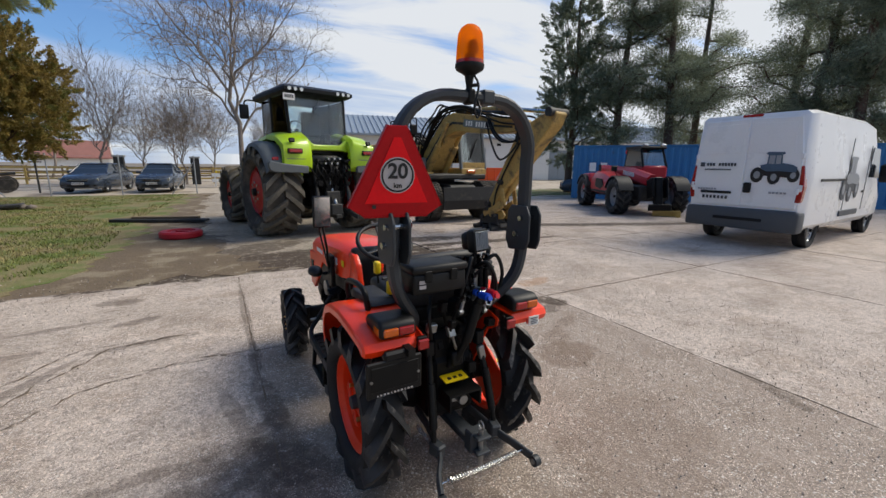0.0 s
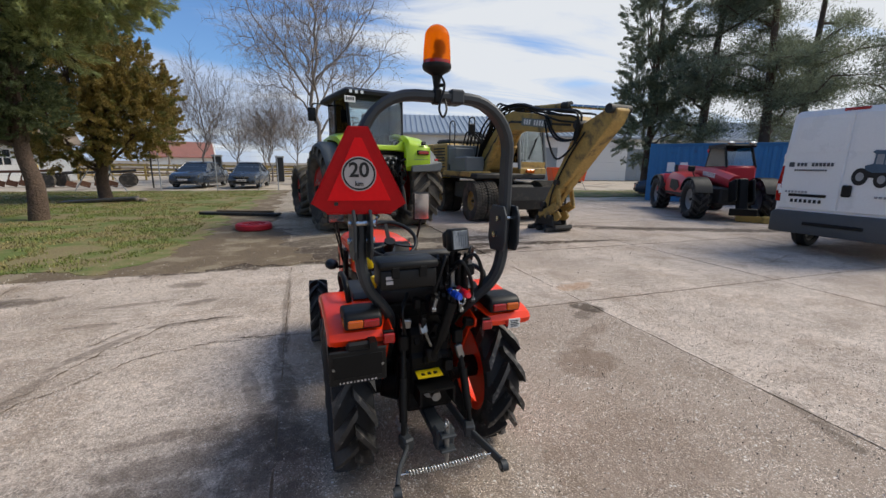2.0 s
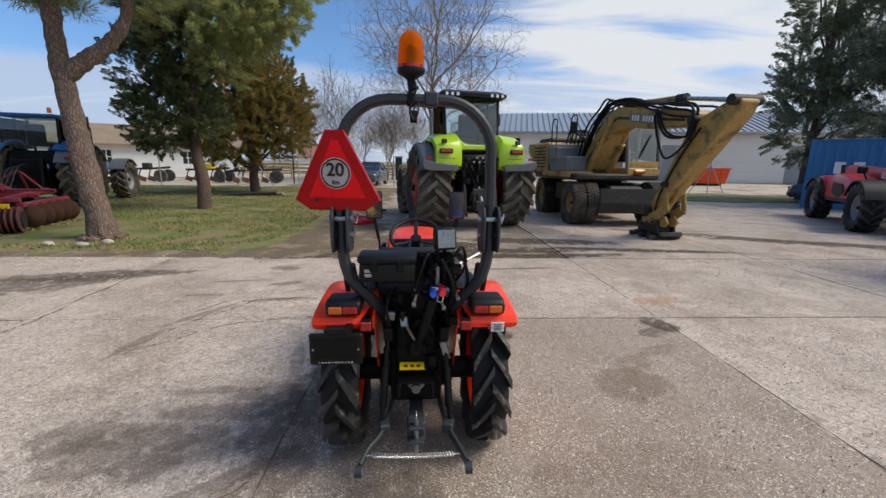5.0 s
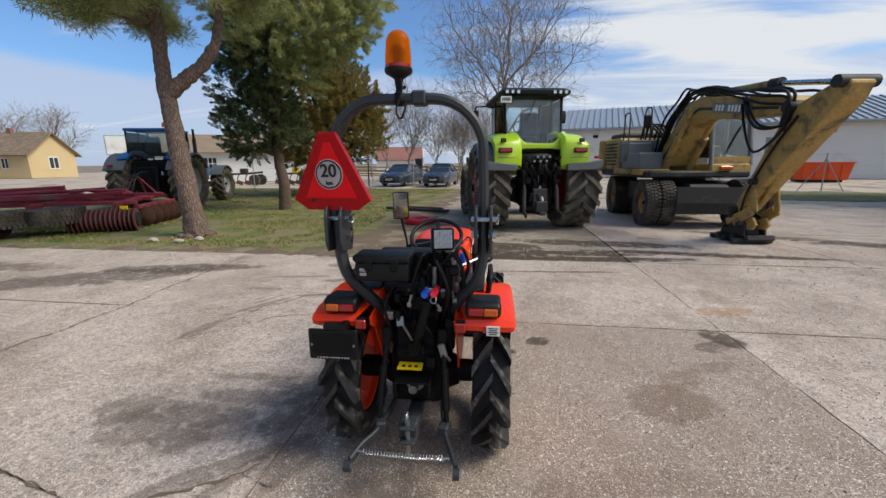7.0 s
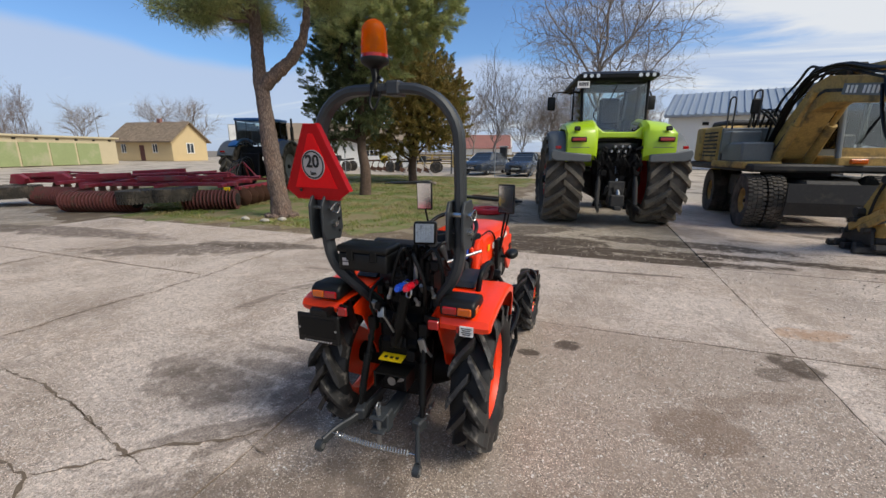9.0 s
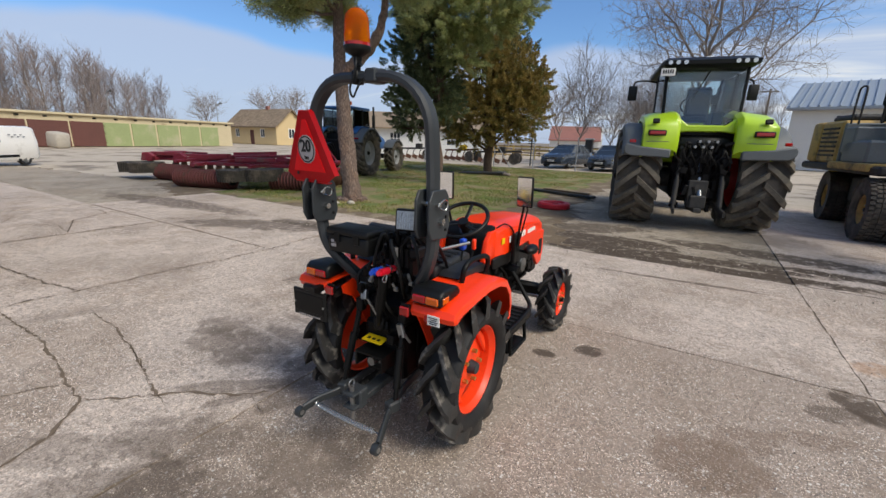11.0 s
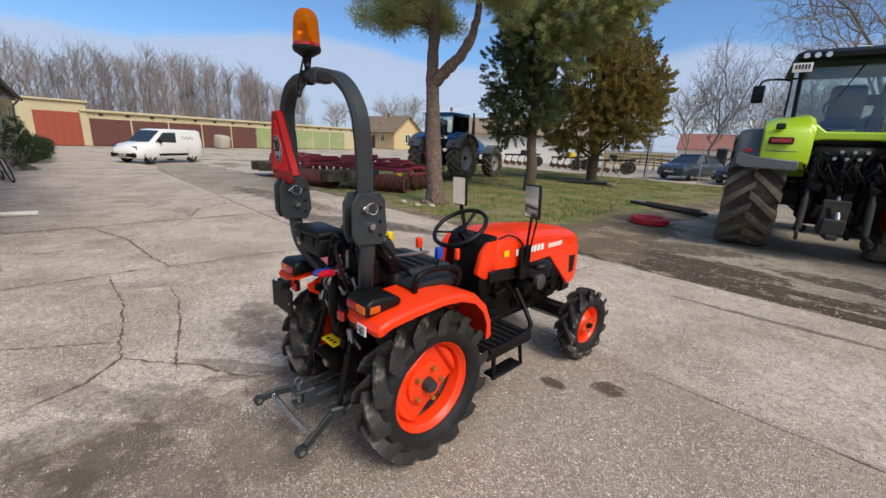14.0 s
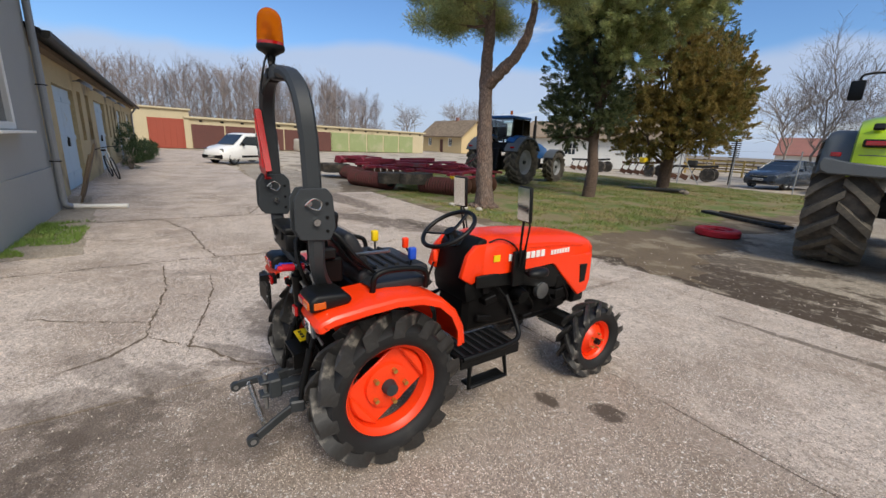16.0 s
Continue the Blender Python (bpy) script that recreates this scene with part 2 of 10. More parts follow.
ORANGE = mat("orange_paint", rgb("f63a08"), 0.36, var=0.06, scale=3, bump=0.03, coat=0.15)
RIM_O = mat("orange_rim_paint", rgb("ee3f12"), 0.4, var=0.08, scale=5, bump=0.04, tint=(rgb("b8501f"), 0.62, 0.8))
BLACK = mat("black_paint", rgb("0a0b0b"), 0.5, var=0.2, scale=7, bump=0.08, spec=0.25)
GREYBAR = mat("dark_grey_powder_coat", rgb("2e3235"), 0.52, var=0.1, scale=5, bump=0.12, fine=220, dist=0.001)
PLASTIC = mat("black_plastic", rgb("0a0b0b"), 0.5, var=0.15, scale=8, bump=0.15, fine=180, dist=0.001, spec=0.35)
RUBBER = mat("tyre_rubber", rgb("121213"), 0.7, var=0.25, scale=7, bump=0.2, fine=70, tint=(rgb("2c2a28"), 0.55, 0.75))
DRUBBER = mat("dusty_tyre_rubber", rgb("413d37"), 0.95, var=0.25, scale=3, bump=0.3, fine=40, tint=(rgb("6a6155"), 0.45, 0.7))
STEEL = mat("bare_steel", rgb("9a9c9c"), 0.35, metal=0.9, var=0.2, scale=10, bump=0.1)
BRASS = mat("yellow_zinc_bolts", rgb("c2a45a"), 0.35, metal=0.8, var=0.15, scale=30, bump=0.03)
CHROME = mat("zinc_plated_steel", rgb("c8c8c4"), 0.25, metal=1.0, var=0.1, scale=20, bump=0.03)
GREASE = mat("greasy_black_iron", rgb("090808"), 0.55, var=0.4, scale=14, bump=0.3, fine=90, spec=0.2)
VINYL = mat("black_vinyl", rgb("222326"), 0.55, var=0.12, scale=10, bump=0.3, fine=260, dist=0.001)
AMBER = mat("amber_plastic", rgb("ff7a08"), 0.12, var=0.05, bump=0.0, coat=0.5)
AMBER.node_tree.nodes["Principled BSDF"].inputs["Transmission Weight"].default_value = 0.45
REDLENS = mat("red_lens", rgb("9c1010"), 0.15, var=0.1, bump=0.0, coat=0.5)
AMBLENS = mat("amber_lens", rgb("c95a08"), 0.15, var=0.1, bump=0.0, coat=0.5)
SIGNRED = mat("red_reflective_sheet", rgb("e90f18"), 0.4, var=0.05, scale=30, bump=0.05, spec=0.2)
SIGNDARK = mat("dark_red_reflective_border", rgb("ae0a12"), 0.35, var=0.08, scale=30, bump=0.05, spec=0.2)
WHITE = mat("white_print", rgb("e8e6e0"), 0.5, var=0.05, bump=0.03)
INK = mat("black_print", rgb("141414"), 0.5, var=0.05, bump=0.0)
YELLOW = mat("yellow_label", rgb("e8c40c"), 0.45, var=0.08, bump=0.03)
REDP = mat("red_plastic", rgb("d0182c"), 0.3, var=0.08, bump=0.03, coat=0.3)
BLUEP = mat("blue_plastic", rgb("1848b8"), 0.35, var=0.08, bump=0.03, coat=0.3)
MIRROR = mat("mirror_glass", (0.85, 0.87, 0.88), 0.1, metal=1.0, var=0.02, bump=0.0)
LENS = glass("lamp_glass", (0.95, 0.95, 0.95), 0.05, 0.3)
GLASS = glass("window_glass", (0.55, 0.66, 0.64), 0.02, 0.16)
LUG = mat("dusty_tread_bars", rgb("2b2a29"), 0.55, var=0.35, scale=16, bump=0.3, fine=70, tint=(rgb("77726a"), 0.53, 0.72))
DLUG = mat("earthy_tread_bars", rgb("5c564c"), 0.95, var=0.3, scale=3, bump=0.3, fine=40, tint=(rgb("7d7362"), 0.45, 0.68))
CLEARGLASS = glass("clear_cab_glass", (0.9, 0.95, 0.94), 0.02, 0.03)
DGLASS = glass("tinted_window_glass", (0.09, 0.12, 0.12), 0.03, 0.16)

LIME = mat("lime_green_paint", rgb("a9cb1e"), 0.35, var=0.06, scale=2, bump=0.03, coat=0.3, tint=(rgb("8f9c3a"), 0.6, 0.85))
DGREY = mat("grey_fender_plastic", rgb("5b5f60"), 0.55, var=0.12, scale=4, bump=0.1)
RIM_R = mat("red_rim_paint", rgb("b5201c"), 0.45, var=0.15, scale=4, bump=0.05)
EXYEL = mat("worn_yellow_paint", rgb("b39250"), 0.62, var=0.3, scale=3.0, bump=0.2, fine=25, tint=(rgb("62543a"), 0.47, 0.7))
EXGREY = mat("grey_machine_paint", rgb("6f7474"), 0.5, var=0.15, scale=3, bump=0.1)
DARKIRON = mat("dark_dirty_iron", rgb("2a2927"), 0.65, var=0.35, scale=4, bump=0.3, fine=30, tint=(rgb("4c463c"), 0.55, 0.75))
TELERED = mat("red_machine_paint", rgb("c4202a"), 0.4, var=0.12, scale=3, bump=0.06, coat=0.2)
VANWHITE = mat("white_van_paint", rgb("ecebe7"), 0.3, var=0.05, scale=1.5, bump=0.03, coat=0.4, tint=(rgb("c2c0b8"), 0.58, 0.85))
VANGREY = mat("grey_bumper_plastic", rgb("4b4e50"), 0.6, var=0.12, scale=5, bump=0.1)
CARDARK = mat("dark_blue_grey_car_paint", rgb("333b46"), 0.25, var=0.1, scale=2, bump=0.02, coat=0.6)
BLUETR = mat("blue_tractor_paint", rgb("235a94"), 0.38, var=0.1, scale=3, bump=0.05, coat=0.2)
MAROON = mat("maroon_implement_paint", rgb("8b2c39"), 0.55, var=0.25, scale=2.5, bump=0.15, fine=30, tint=(rgb("7a5550"), 0.5, 0.72))
ROLLER = mat("worn_maroon_roller_steel", rgb("6e3f3c"), 0.8, var=0.3, scale=4, bump=0.3, fine=40, tint=(rgb("5a463c"), 0.48, 0.66))
RUST = mat("rusty_iron", rgb("5a3c2c"), 0.85, var=0.3, scale=5, bump=0.35, fine=40)
CONTBLUE = mat("blue_container_paint", rgb("30719f"), 0.55, var=0.12, scale=1.2, bump=0.1, tint=(rgb("3c4a58"), 0.6, 0.8))
REDWT = mat("red_weight_paint", rgb("b51826"), 0.5, var=0.15, scale=6, bump=0.15)
SKIPO = mat("orange_skip_paint", rgb("e2551c"), 0.6, var=0.12, scale=2, bump=0.1)

def bark(name, plate, deep, warm, sc):
    """Plated bark: long scales with dark furrows between them."""
    m = mat(name, plate, 0.95, var=0.3, scale=4, bump=0.0, tint=(warm, 0.45, 0.65))
    n, l = m.node_tree.nodes, m.node_tree.links
    p = n["Principled BSDF"]
    base = p.inputs["Base Color"].links[0].from_socket
    tcn, mpn, nz, vo, add_ = (n.new("ShaderNode" + k) for k in ("TexCoord", "Mapping", "TexNoise", "TexVoronoi", "VectorMath"))
    nz.inputs["Scale"].default_value = 9
    mpn.inputs["Scale"].default_value = (1, 1, 0.22)
    add_.operation = "MULTIPLY_ADD"
    add_.inputs[1].default_value = (0.09, 0.09, 0.09)
    l.new(tcn.outputs["Object"], nz.inputs["Vector"])
    l.new(nz.outputs["Color"], add_.inputs[0])
    l.new(tcn.outputs["Object"], add_.inputs[2])
    l.new(add_.outputs[0], mpn.inputs["Vector"])
    vo.feature = "DISTANCE_TO_EDGE"
    vo.inputs["Scale"].default_value = sc
    l.new(mpn.outputs[0], vo.inputs["Vector"])
    r = n.new("ShaderNodeMapRange")
    r.inputs["From Max"].default_value = 0.3
    l.new(vo.outputs["Distance"], r.inputs["Value"])
    x = n.new("ShaderNodeMix")
    x.data_type = "RGBA"
    x.inputs["A"].default_value = (*deep, 1)
    l.new(r.outputs["Result"], x.inputs["Factor"])
    l.new(base, x.inputs["B"])
    l.new(x.outputs["Result"], p.inputs["Base Color"])
    b = n.new("ShaderNodeBump")
    b.inputs["Strength"].default_value, b.inputs["Distance"].default_value = 0.7, 0.015
    l.new(r.outputs["Result"], b.inputs["Height"])
    l.new(b.outputs["Normal"], p.inputs["Normal"])
    return m


BARK = bark("pine_bark", rgb("86756b"), rgb("5b4c44"), rgb("957a6a"), 30.0)
DARKTWIG = mat("dark_twig_bark", rgb("8a807d"), 0.95, var=0.25, scale=5, bump=0.0)
PALEBARK = mat("pale_twig_bark", rgb("877c72"), 0.95, var=0.25, scale=5, bump=0.3, fine=30)
GBARK = mat("grey_bark", rgb("7d736a"), 0.95, var=0.3, scale=5, bump=0.6, fine=30, dist=0.02)


def leafy(name, col, tint, isl=0.4, through=0.4):
    """Needles and leaves: matt, varied from spray to spray, with light coming through them."""
    m = mat(name, col, 0.65, var=0.45, scale=2.2, bump=0.0, isl=isl, tint=(tint, 0.5, 0.62))
    n, l = m.node_tree.nodes, m.node_tree.links
    p = n["Principled BSDF"]
    src = p.inputs["Base Color"].links[0].from_socket
    t, x = n.new("ShaderNodeBsdfTranslucent"), n.new("ShaderNodeMixShader")
    x.inputs[0].default_value = through
    l.new(src, t.inputs["Color"])
    l.new(p.outputs[0], x.inputs[1])
    l.new(t.outputs[0], x.inputs[2])
    l.new(x.outputs[0], n["Material Output"].inputs["Surface"])
    return m


DBARK = mat("dark_rough_bark", rgb("5a4a3f"), 0.95, var=0.45, scale=6, bump=1.0, fine=20, dist=0.03)
NEEDLE = leafy("pine_needles", rgb("a5ad78"), rgb("bdb87e"), 0.35, 0.5)
DNEEDLE = leafy("dark_juniper_needles", rgb("616c4c"), rgb("7b825a"), 0.4, 0.45)
# far needles: backlit haze is put into the colour as a paler, greyer green
FARNEEDLE = leafy("hazed_distant_needles", rgb("7a836c"), rgb("8c9278"), 0.4, 0.5)
OCHRE = leafy("winter_thuja_scales", rgb("9a874e"), rgb("7c7d48"), 0.45, 0.4)
HEDGE = leafy("shrub_leaves", rgb("36492a"), rgb("46562f"))
WOOD = mat("weathered_wood", rgb("6d5d4a"), 0.9, var=0.3, scale=3, bump=0.4, fine=40)
YWOOD = mat("yellowish_fence_wood", rgb("b59a58"), 0.85, var=0.2, scale=3, bump=0.3, fine=40)
PLASTER_O = mat("stained_ochre_plaster", rgb("b8a780"), 0.95, var=0.2, scale=0.7, bump=0.3, fine=25, coords="World", tint=(rgb("6e6250"), 0.5, 0.72))
PLASTER_G = mat("grey_plaster", rgb("a2a39f"), 0.95, var=0.08, scale=0.6, bump=0.2, fine=60, coords="World")
PLASTER_W = mat("white_wall_paint", rgb("dcdcd8"), 0.9, var=0.08, scale=0.25, bump=0.15, fine=20, coords="World", tint=(rgb("aaa79f"), 0.55, 0.75))
PLASTER_Y = mat("yellow_house_paint", rgb("c8b288"), 0.9, var=0.08, scale=0.5, bump=0.15, fine=20, coords="World")
PLASTER_P = mat("pale_yellow_parapet", rgb("c0b394"), 0.95, var=0.12, scale=0.4, bump=0.2, fine=12, coords="World", tint=(rgb("9a8a70"), 0.55, 0.75))
BROWNPAN = mat("brown_panel", rgb("63403a"), 0.85, var=0.15, scale=1.0, bump=0.2, fine=14, coords="World")
GREENPAN = mat("faded_green_panel", rgb("8f9a6c"), 0.9, var=0.15, scale=0.5, bump=0.2, fine=12, coords="World", tint=(rgb("a8a487"), 0.52, 0.7))
REDDOOR = mat("brick_red_door_paint", rgb("9a4a38"), 0.7, var=0.08, scale=1.0, bump=0.1, coords="World")
BLUEDOOR = mat("pale_blue_door_paint", rgb("b4c8d4"), 0.75, var=0.12, scale=2.0, bump=0.15, coords="World", tint=(rgb("a9a594"), 0.58, 0.78))
GREYDOOR = mat("grey_sheet_door", rgb("8b9398"), 0.6, var=0.08, scale=1.0, bump=0.08, coords="World")
ROOFMETAL = mat("grey_sheet_roof", rgb("9aa3aa"), 0.45, metal=0.3, var=0.08, scale=0.4, bump=0.05, coords="World")
ROOFTILE = mat("weathered_grey_brown_tiles", rgb("837360"), 0.95, var=0.25, scale=1.2, bump=0.5, fine=8, isl=0.18, coords="World")
ROOFRED = mat("red_roof_tiles", rgb("8d6056"), 0.9, var=0.2, scale=1, bump=0.3, fine=8, coords="World")
ZINC = mat("zinc_gutter", rgb("9a9da0"), 0.5, metal=0.5, var=0.15, scale=3, bump=0.1)
DARKGAP = mat("dark_interior", rgb("1c1a18"), 0.95, var=0.2, bump=0.1)
WINDARK = mat("dark_window_pane", rgb("2b3238"), 0.1, var=0.15, scale=2, bump=0.0, coat=0.6)
SACK = mat("pale_sack_cloth", rgb("aea79b"), 0.9, var=0.2, scale=6, bump=0.3)
LAMPLENS = mat("dull_lamp_glass", rgb("9da2a5"), 0.3, metal=0.3, var=0.2, scale=60, bump=0.3, fine=120)
# ---- ground ----
# x joints of the slabs and the rows between them
JX = [-38.6, -35.6, -32.7, -29.7, -26.7, -23.7, -20.7, -17.7, -14.75, -11.75, -8.8, -5.8, -2.83, 0.16, 3.33, 6.55, 9.7, 12.9, 16.1, 19.3, 22.5]
JY = [-7.2, -4.6, -1.95, 0.76, 3.45, 6.07]


def ground_mat():
    """Trodden earth and grass: the grass lies where the plan has it, with ragged edges."""
    m = mat("earth_and_grass", rgb("7d7262"), 1.0, var=0.25, scale=0.5, bump=0.5, fine=14, coords="World", dist=0.02, tint=(rgb("93897a"), 0.5, 0.7))
    return m


SOIL = ground_mat()
FARPAVE = mat("pale_dusty_concrete", rgb("b8ab98"), 0.95, var=0.2, scale=0.5, bump=0.3, fine=16, coords="World", tint=(rgb("7d7264"), 0.48, 0.64))


# marks on the concrete: centre, half lengths, turn, depth, kind (0 dark damp oil, with soft shade painted in beside the
# tractor, 1 tan dust, 2 brown mud, 3 rust)
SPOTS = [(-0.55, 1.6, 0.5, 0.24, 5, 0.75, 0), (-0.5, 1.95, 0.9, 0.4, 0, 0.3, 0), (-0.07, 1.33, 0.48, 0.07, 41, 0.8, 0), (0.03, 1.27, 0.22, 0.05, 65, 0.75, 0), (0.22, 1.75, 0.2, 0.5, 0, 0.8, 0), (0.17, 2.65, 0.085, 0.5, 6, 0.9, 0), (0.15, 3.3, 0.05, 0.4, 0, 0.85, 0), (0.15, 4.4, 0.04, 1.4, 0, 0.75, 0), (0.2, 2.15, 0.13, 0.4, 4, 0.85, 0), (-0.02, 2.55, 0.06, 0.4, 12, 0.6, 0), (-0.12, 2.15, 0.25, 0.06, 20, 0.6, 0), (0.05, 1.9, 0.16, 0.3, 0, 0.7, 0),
         (-1.25, 3.6, 0.42, 0.05, 58, 0.75, 0), (-0.7, 4.02, 0.44, 0.05, 6, 0.7, 0), (-1.45, 2.95, 0.3, 0.06, 80, 0.6, 0), (-0.75, 4.65, 0.22, 0.09, 15, 0.9, 0), (-1.03, 5.39, 0.22, 0.12, 0, 0.85, 0), (-1.44, 4.75, 0.4, 0.05, 10, 0.75, 0), (-1.51, 4.19, 0.2, 0.05, 0, 0.7, 0),
         (-0.47, 2.18, 0.28, 0.05, 3, 0.7, 0), (-0.25, 1.94, 0.42, 0.1, 0, 0.7, 0), (0.22, 0.5, 0.4, 0.24, 45, 0.75, 0), (0.1, 0.88, 0.34, 0.18, 30, 0.75, 0), (-0.45, 1.5, 0.25, 0.14, 30, 0.6, 0), (-0.92, 1.73, 0.3, 0.15, 0, 0.6, 0), (0.7, 1.15, 0.35, 0.22, 20, 0.65, 0), (0.6, 0.6, 0.5, 0.35, 10, 0.75, 0), (0.35, 0.15, 0.6, 0.3, 20, 0.75, 0), (0.9, 0.3, 0.5, 0.3, 0, 0.6, 0), (-0.3, 0.5, 0.5, 0.12, 35, 0.6, 0),
         # first entry: broad faint darkening of the slab beneath the tractor's rear wheels
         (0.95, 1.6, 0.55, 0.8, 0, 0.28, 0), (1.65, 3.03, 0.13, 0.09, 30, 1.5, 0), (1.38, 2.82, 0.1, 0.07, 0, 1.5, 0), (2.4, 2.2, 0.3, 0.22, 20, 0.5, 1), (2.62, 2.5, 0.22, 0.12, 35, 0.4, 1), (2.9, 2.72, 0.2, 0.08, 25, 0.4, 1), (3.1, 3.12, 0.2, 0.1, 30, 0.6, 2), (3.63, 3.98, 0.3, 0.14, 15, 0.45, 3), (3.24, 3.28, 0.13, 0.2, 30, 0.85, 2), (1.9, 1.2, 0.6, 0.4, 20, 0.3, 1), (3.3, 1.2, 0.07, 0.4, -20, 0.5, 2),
         (1.9, 6.33, 2.3, 0.16, -2, 1.0, 2), (-1.3, 6.35, 1.9, 0.4, 0, 1.0, 2), (0.6, 6.9, 1.5, 0.5, 8, 0.85, 2), (0.4, 7.9, 1.4, 0.5, 30, 0.8, 2), (4.6, 6.75, 2.0, 0.16, -6, 1.0, 2), (2.6, 6.3, 2.0, 0.14, 2, 1.0, 2), (3.2, 7.6, 1.7, 0.3, -8, 0.9, 2), (1.2, 7.2, 1.2, 0.35, -5, 0.95, 2), (9.8, 7.2, 3.2, 0.3, -20, 0.9, 2), (7.2, 8.4, 2.4, 0.22, -26, 0.7, 2),
         (-4.2, 4.4, 1.6, 0.4, 25, 0.7, 2), (-8.0, 4.6, 2.6, 0.4, 5, 0.7, 2), (-0.6, 8.8, 0.8, 1.6, 0, 0.8, 2), (3.3, 8.9, 0.9, 0.5, 0, 0.55, 0), (4.3, 8.2, 0.3, 0.1, 0, 0.7, 0), (-3.4, 5.0, 1.2, 0.25, 10, 0.7, 2), (-2.3, 1.0, 0.5, 0.1, 60, 0.4, 0), (2.3, 6.16, 1.7, 0.09, 1, 1.0, 2), (0.9, 6.62, 1.5, 0.22, -3, 1.0, 2), (2.6, 6.7, 1.2, 0.18, -4, 1.0, 2), (2.2, 5.4, 0.9, 0.05, 4, 0.7, 2)]


def concrete(name, col, dark, tan):
    m = mat(name, col, 0.9, var=0.2, scale=1.1, bump=0.9, fine=85, coords="World", dist=0.008, tint=(tuple(c * 0.72 for c in col), 0.5, 0.72), isl=-0.05)
    n, l = m.node_tree.nodes, m.node_tree.links
    p = n["Principled BSDF"]
    out = p.inputs["Base Color"].links[0].from_socket
    pos = n.new("ShaderNodeNewGeometry").outputs["Position"]

    def blend(fac, colour, base):
        t = n.new("ShaderNodeMix")
        t.data_type = "RGBA"
        t.inputs["B"].default_value = (*colour, 1)
        l.new(fac, t.inputs["Factor"])
        l.new(base, t.inputs["A"])
        return t.outputs["Result"]

    # pale and dark stones showing through the worn skin
    for sc, lo, hi, colour in ((0.45, 0.5, 0.6, (col[0] * 0.8, col[1] * 0.77, col[2] * 0.74)), (0.9, 0.49, 0.6, (col[0] * 0.74, col[1] * 0.68, col[2] * 0.62)), (1.7, 0.54, 0.68, tuple(min(1, c * 1.22) for c in col)), (4.0, 0.54, 0.64, tuple(min(1, c * 1.28) for c in col)), (7.5, 0.55, 0.64, tuple(c * 0.64 for c in col)),
                               (14, 0.55, 0.63, tuple(c * 0.6 for c in col)), (12, 0.57, 0.65, tuple(min(1, c * 1.35) for c in col)), (24, 0.555, 0.61, tuple(c * 0.5 for c in col)), (36, 0.555, 0.605, tuple(min(1, c * 1.55) for c in col)), (70, 0.57, 0.63, tuple(c * 0.48 for c in col)), (85, 0.58, 0.64, tuple(min(1, c * 1.6) for c in col))):
        v = n.new("ShaderNodeTexNoise")
        v.inputs["Scale"].default_value, v.inputs["Detail"].default_value, v.inputs["Roughness"].default_value = sc, 4, 0.65
        l.new(pos, v.inputs["Vector"])
        r = n.new("ShaderNodeMapRange")
        r.inputs["From Min"].default_value, r.inputs["From Max"].default_value, r.inputs["To Max"].default_value = lo, hi, 0.8
        l.new(v.outputs["Fac"], r.inputs["Value"])
        out = blend(r.outputs["Result"], colour, out)
    # slabs whose skin is worn off: brown mortar full of pebbles; elsewhere thin patches of it
    sx = n.new("ShaderNodeSeparateXYZ")
    l.new(pos, sx.inputs[0])

    def step(sock, lo, hi):
        r = n.new("ShaderNodeMapRange")
        r.interpolation_type = "SMOOTHSTEP"
        r.inputs["From Min"].default_value, r.inputs["From Max"].default_value = lo, hi
        l.new(sock, r.inputs["Value"])
        return r.outputs["Result"]

    def calc(op, a, b):
        q = n.new("ShaderNodeMath")
        q.operation = op
        q.use_clamp = True
        for k, v in enumerate((a, b)):
            if isinstance(v, float):
                q.inputs[k].default_value = v
            else:
                l.new(v, q.inputs[k])
        return q.outputs[0]

    pn = n.new("ShaderNodeTexNoise")
    pn.inputs["Scale"].default_value, pn.inputs["Detail"].default_value = 0.8, 5
    l.new(pos, pn.inputs["Vector"])
    slab = calc("MULTIPLY", calc("MULTIPLY", step(sx.outputs["X"], 0.1, 0.22), step(sx.outputs["X"], 3.36, 3.3)), step(sx.outputs["Y"], 3.6, 3.42))
    worn = calc("MAXIMUM", calc("MULTIPLY", slab, 0.95), calc("MULTIPLY", step(pn.outputs["Fac"], 0.45, 0.68), 0.7))
    out = blend(calc("MULTIPLY", worn, 0.75), (col[0] * 0.52, col[1] * 0.48, col[2] * 0.435), out)
    pq = n.new("ShaderNodeTexNoise")
    pq.inputs["Scale"].default_value, pq.inputs["Detail"].default_value, pq.inputs["Roughness"].default_value = 3.2, 6, 0.7
    l.new(pos, pq.inputs["Vector"])
    # brown dirt trodden into the slabs in ragged patches
    dn = n.new("ShaderNodeTexNoise")
    dn.inputs["Scale"].default_value, dn.inputs["Detail"].default_value, dn.inputs["Roughness"].default_value = 1.5, 8, 0.74
    l.new(pos, dn.inputs["Vector"])
    out = blend(calc("MULTIPLY", step(dn.outputs["Fac"], 0.49, 0.66), 0.5), (col[0] * 0.42, col[1] * 0.37, col[2] * 0.31), out)
    patchy = calc("ADD", step(pq.outputs["Fac"], 0.38, 0.6), 0.45)
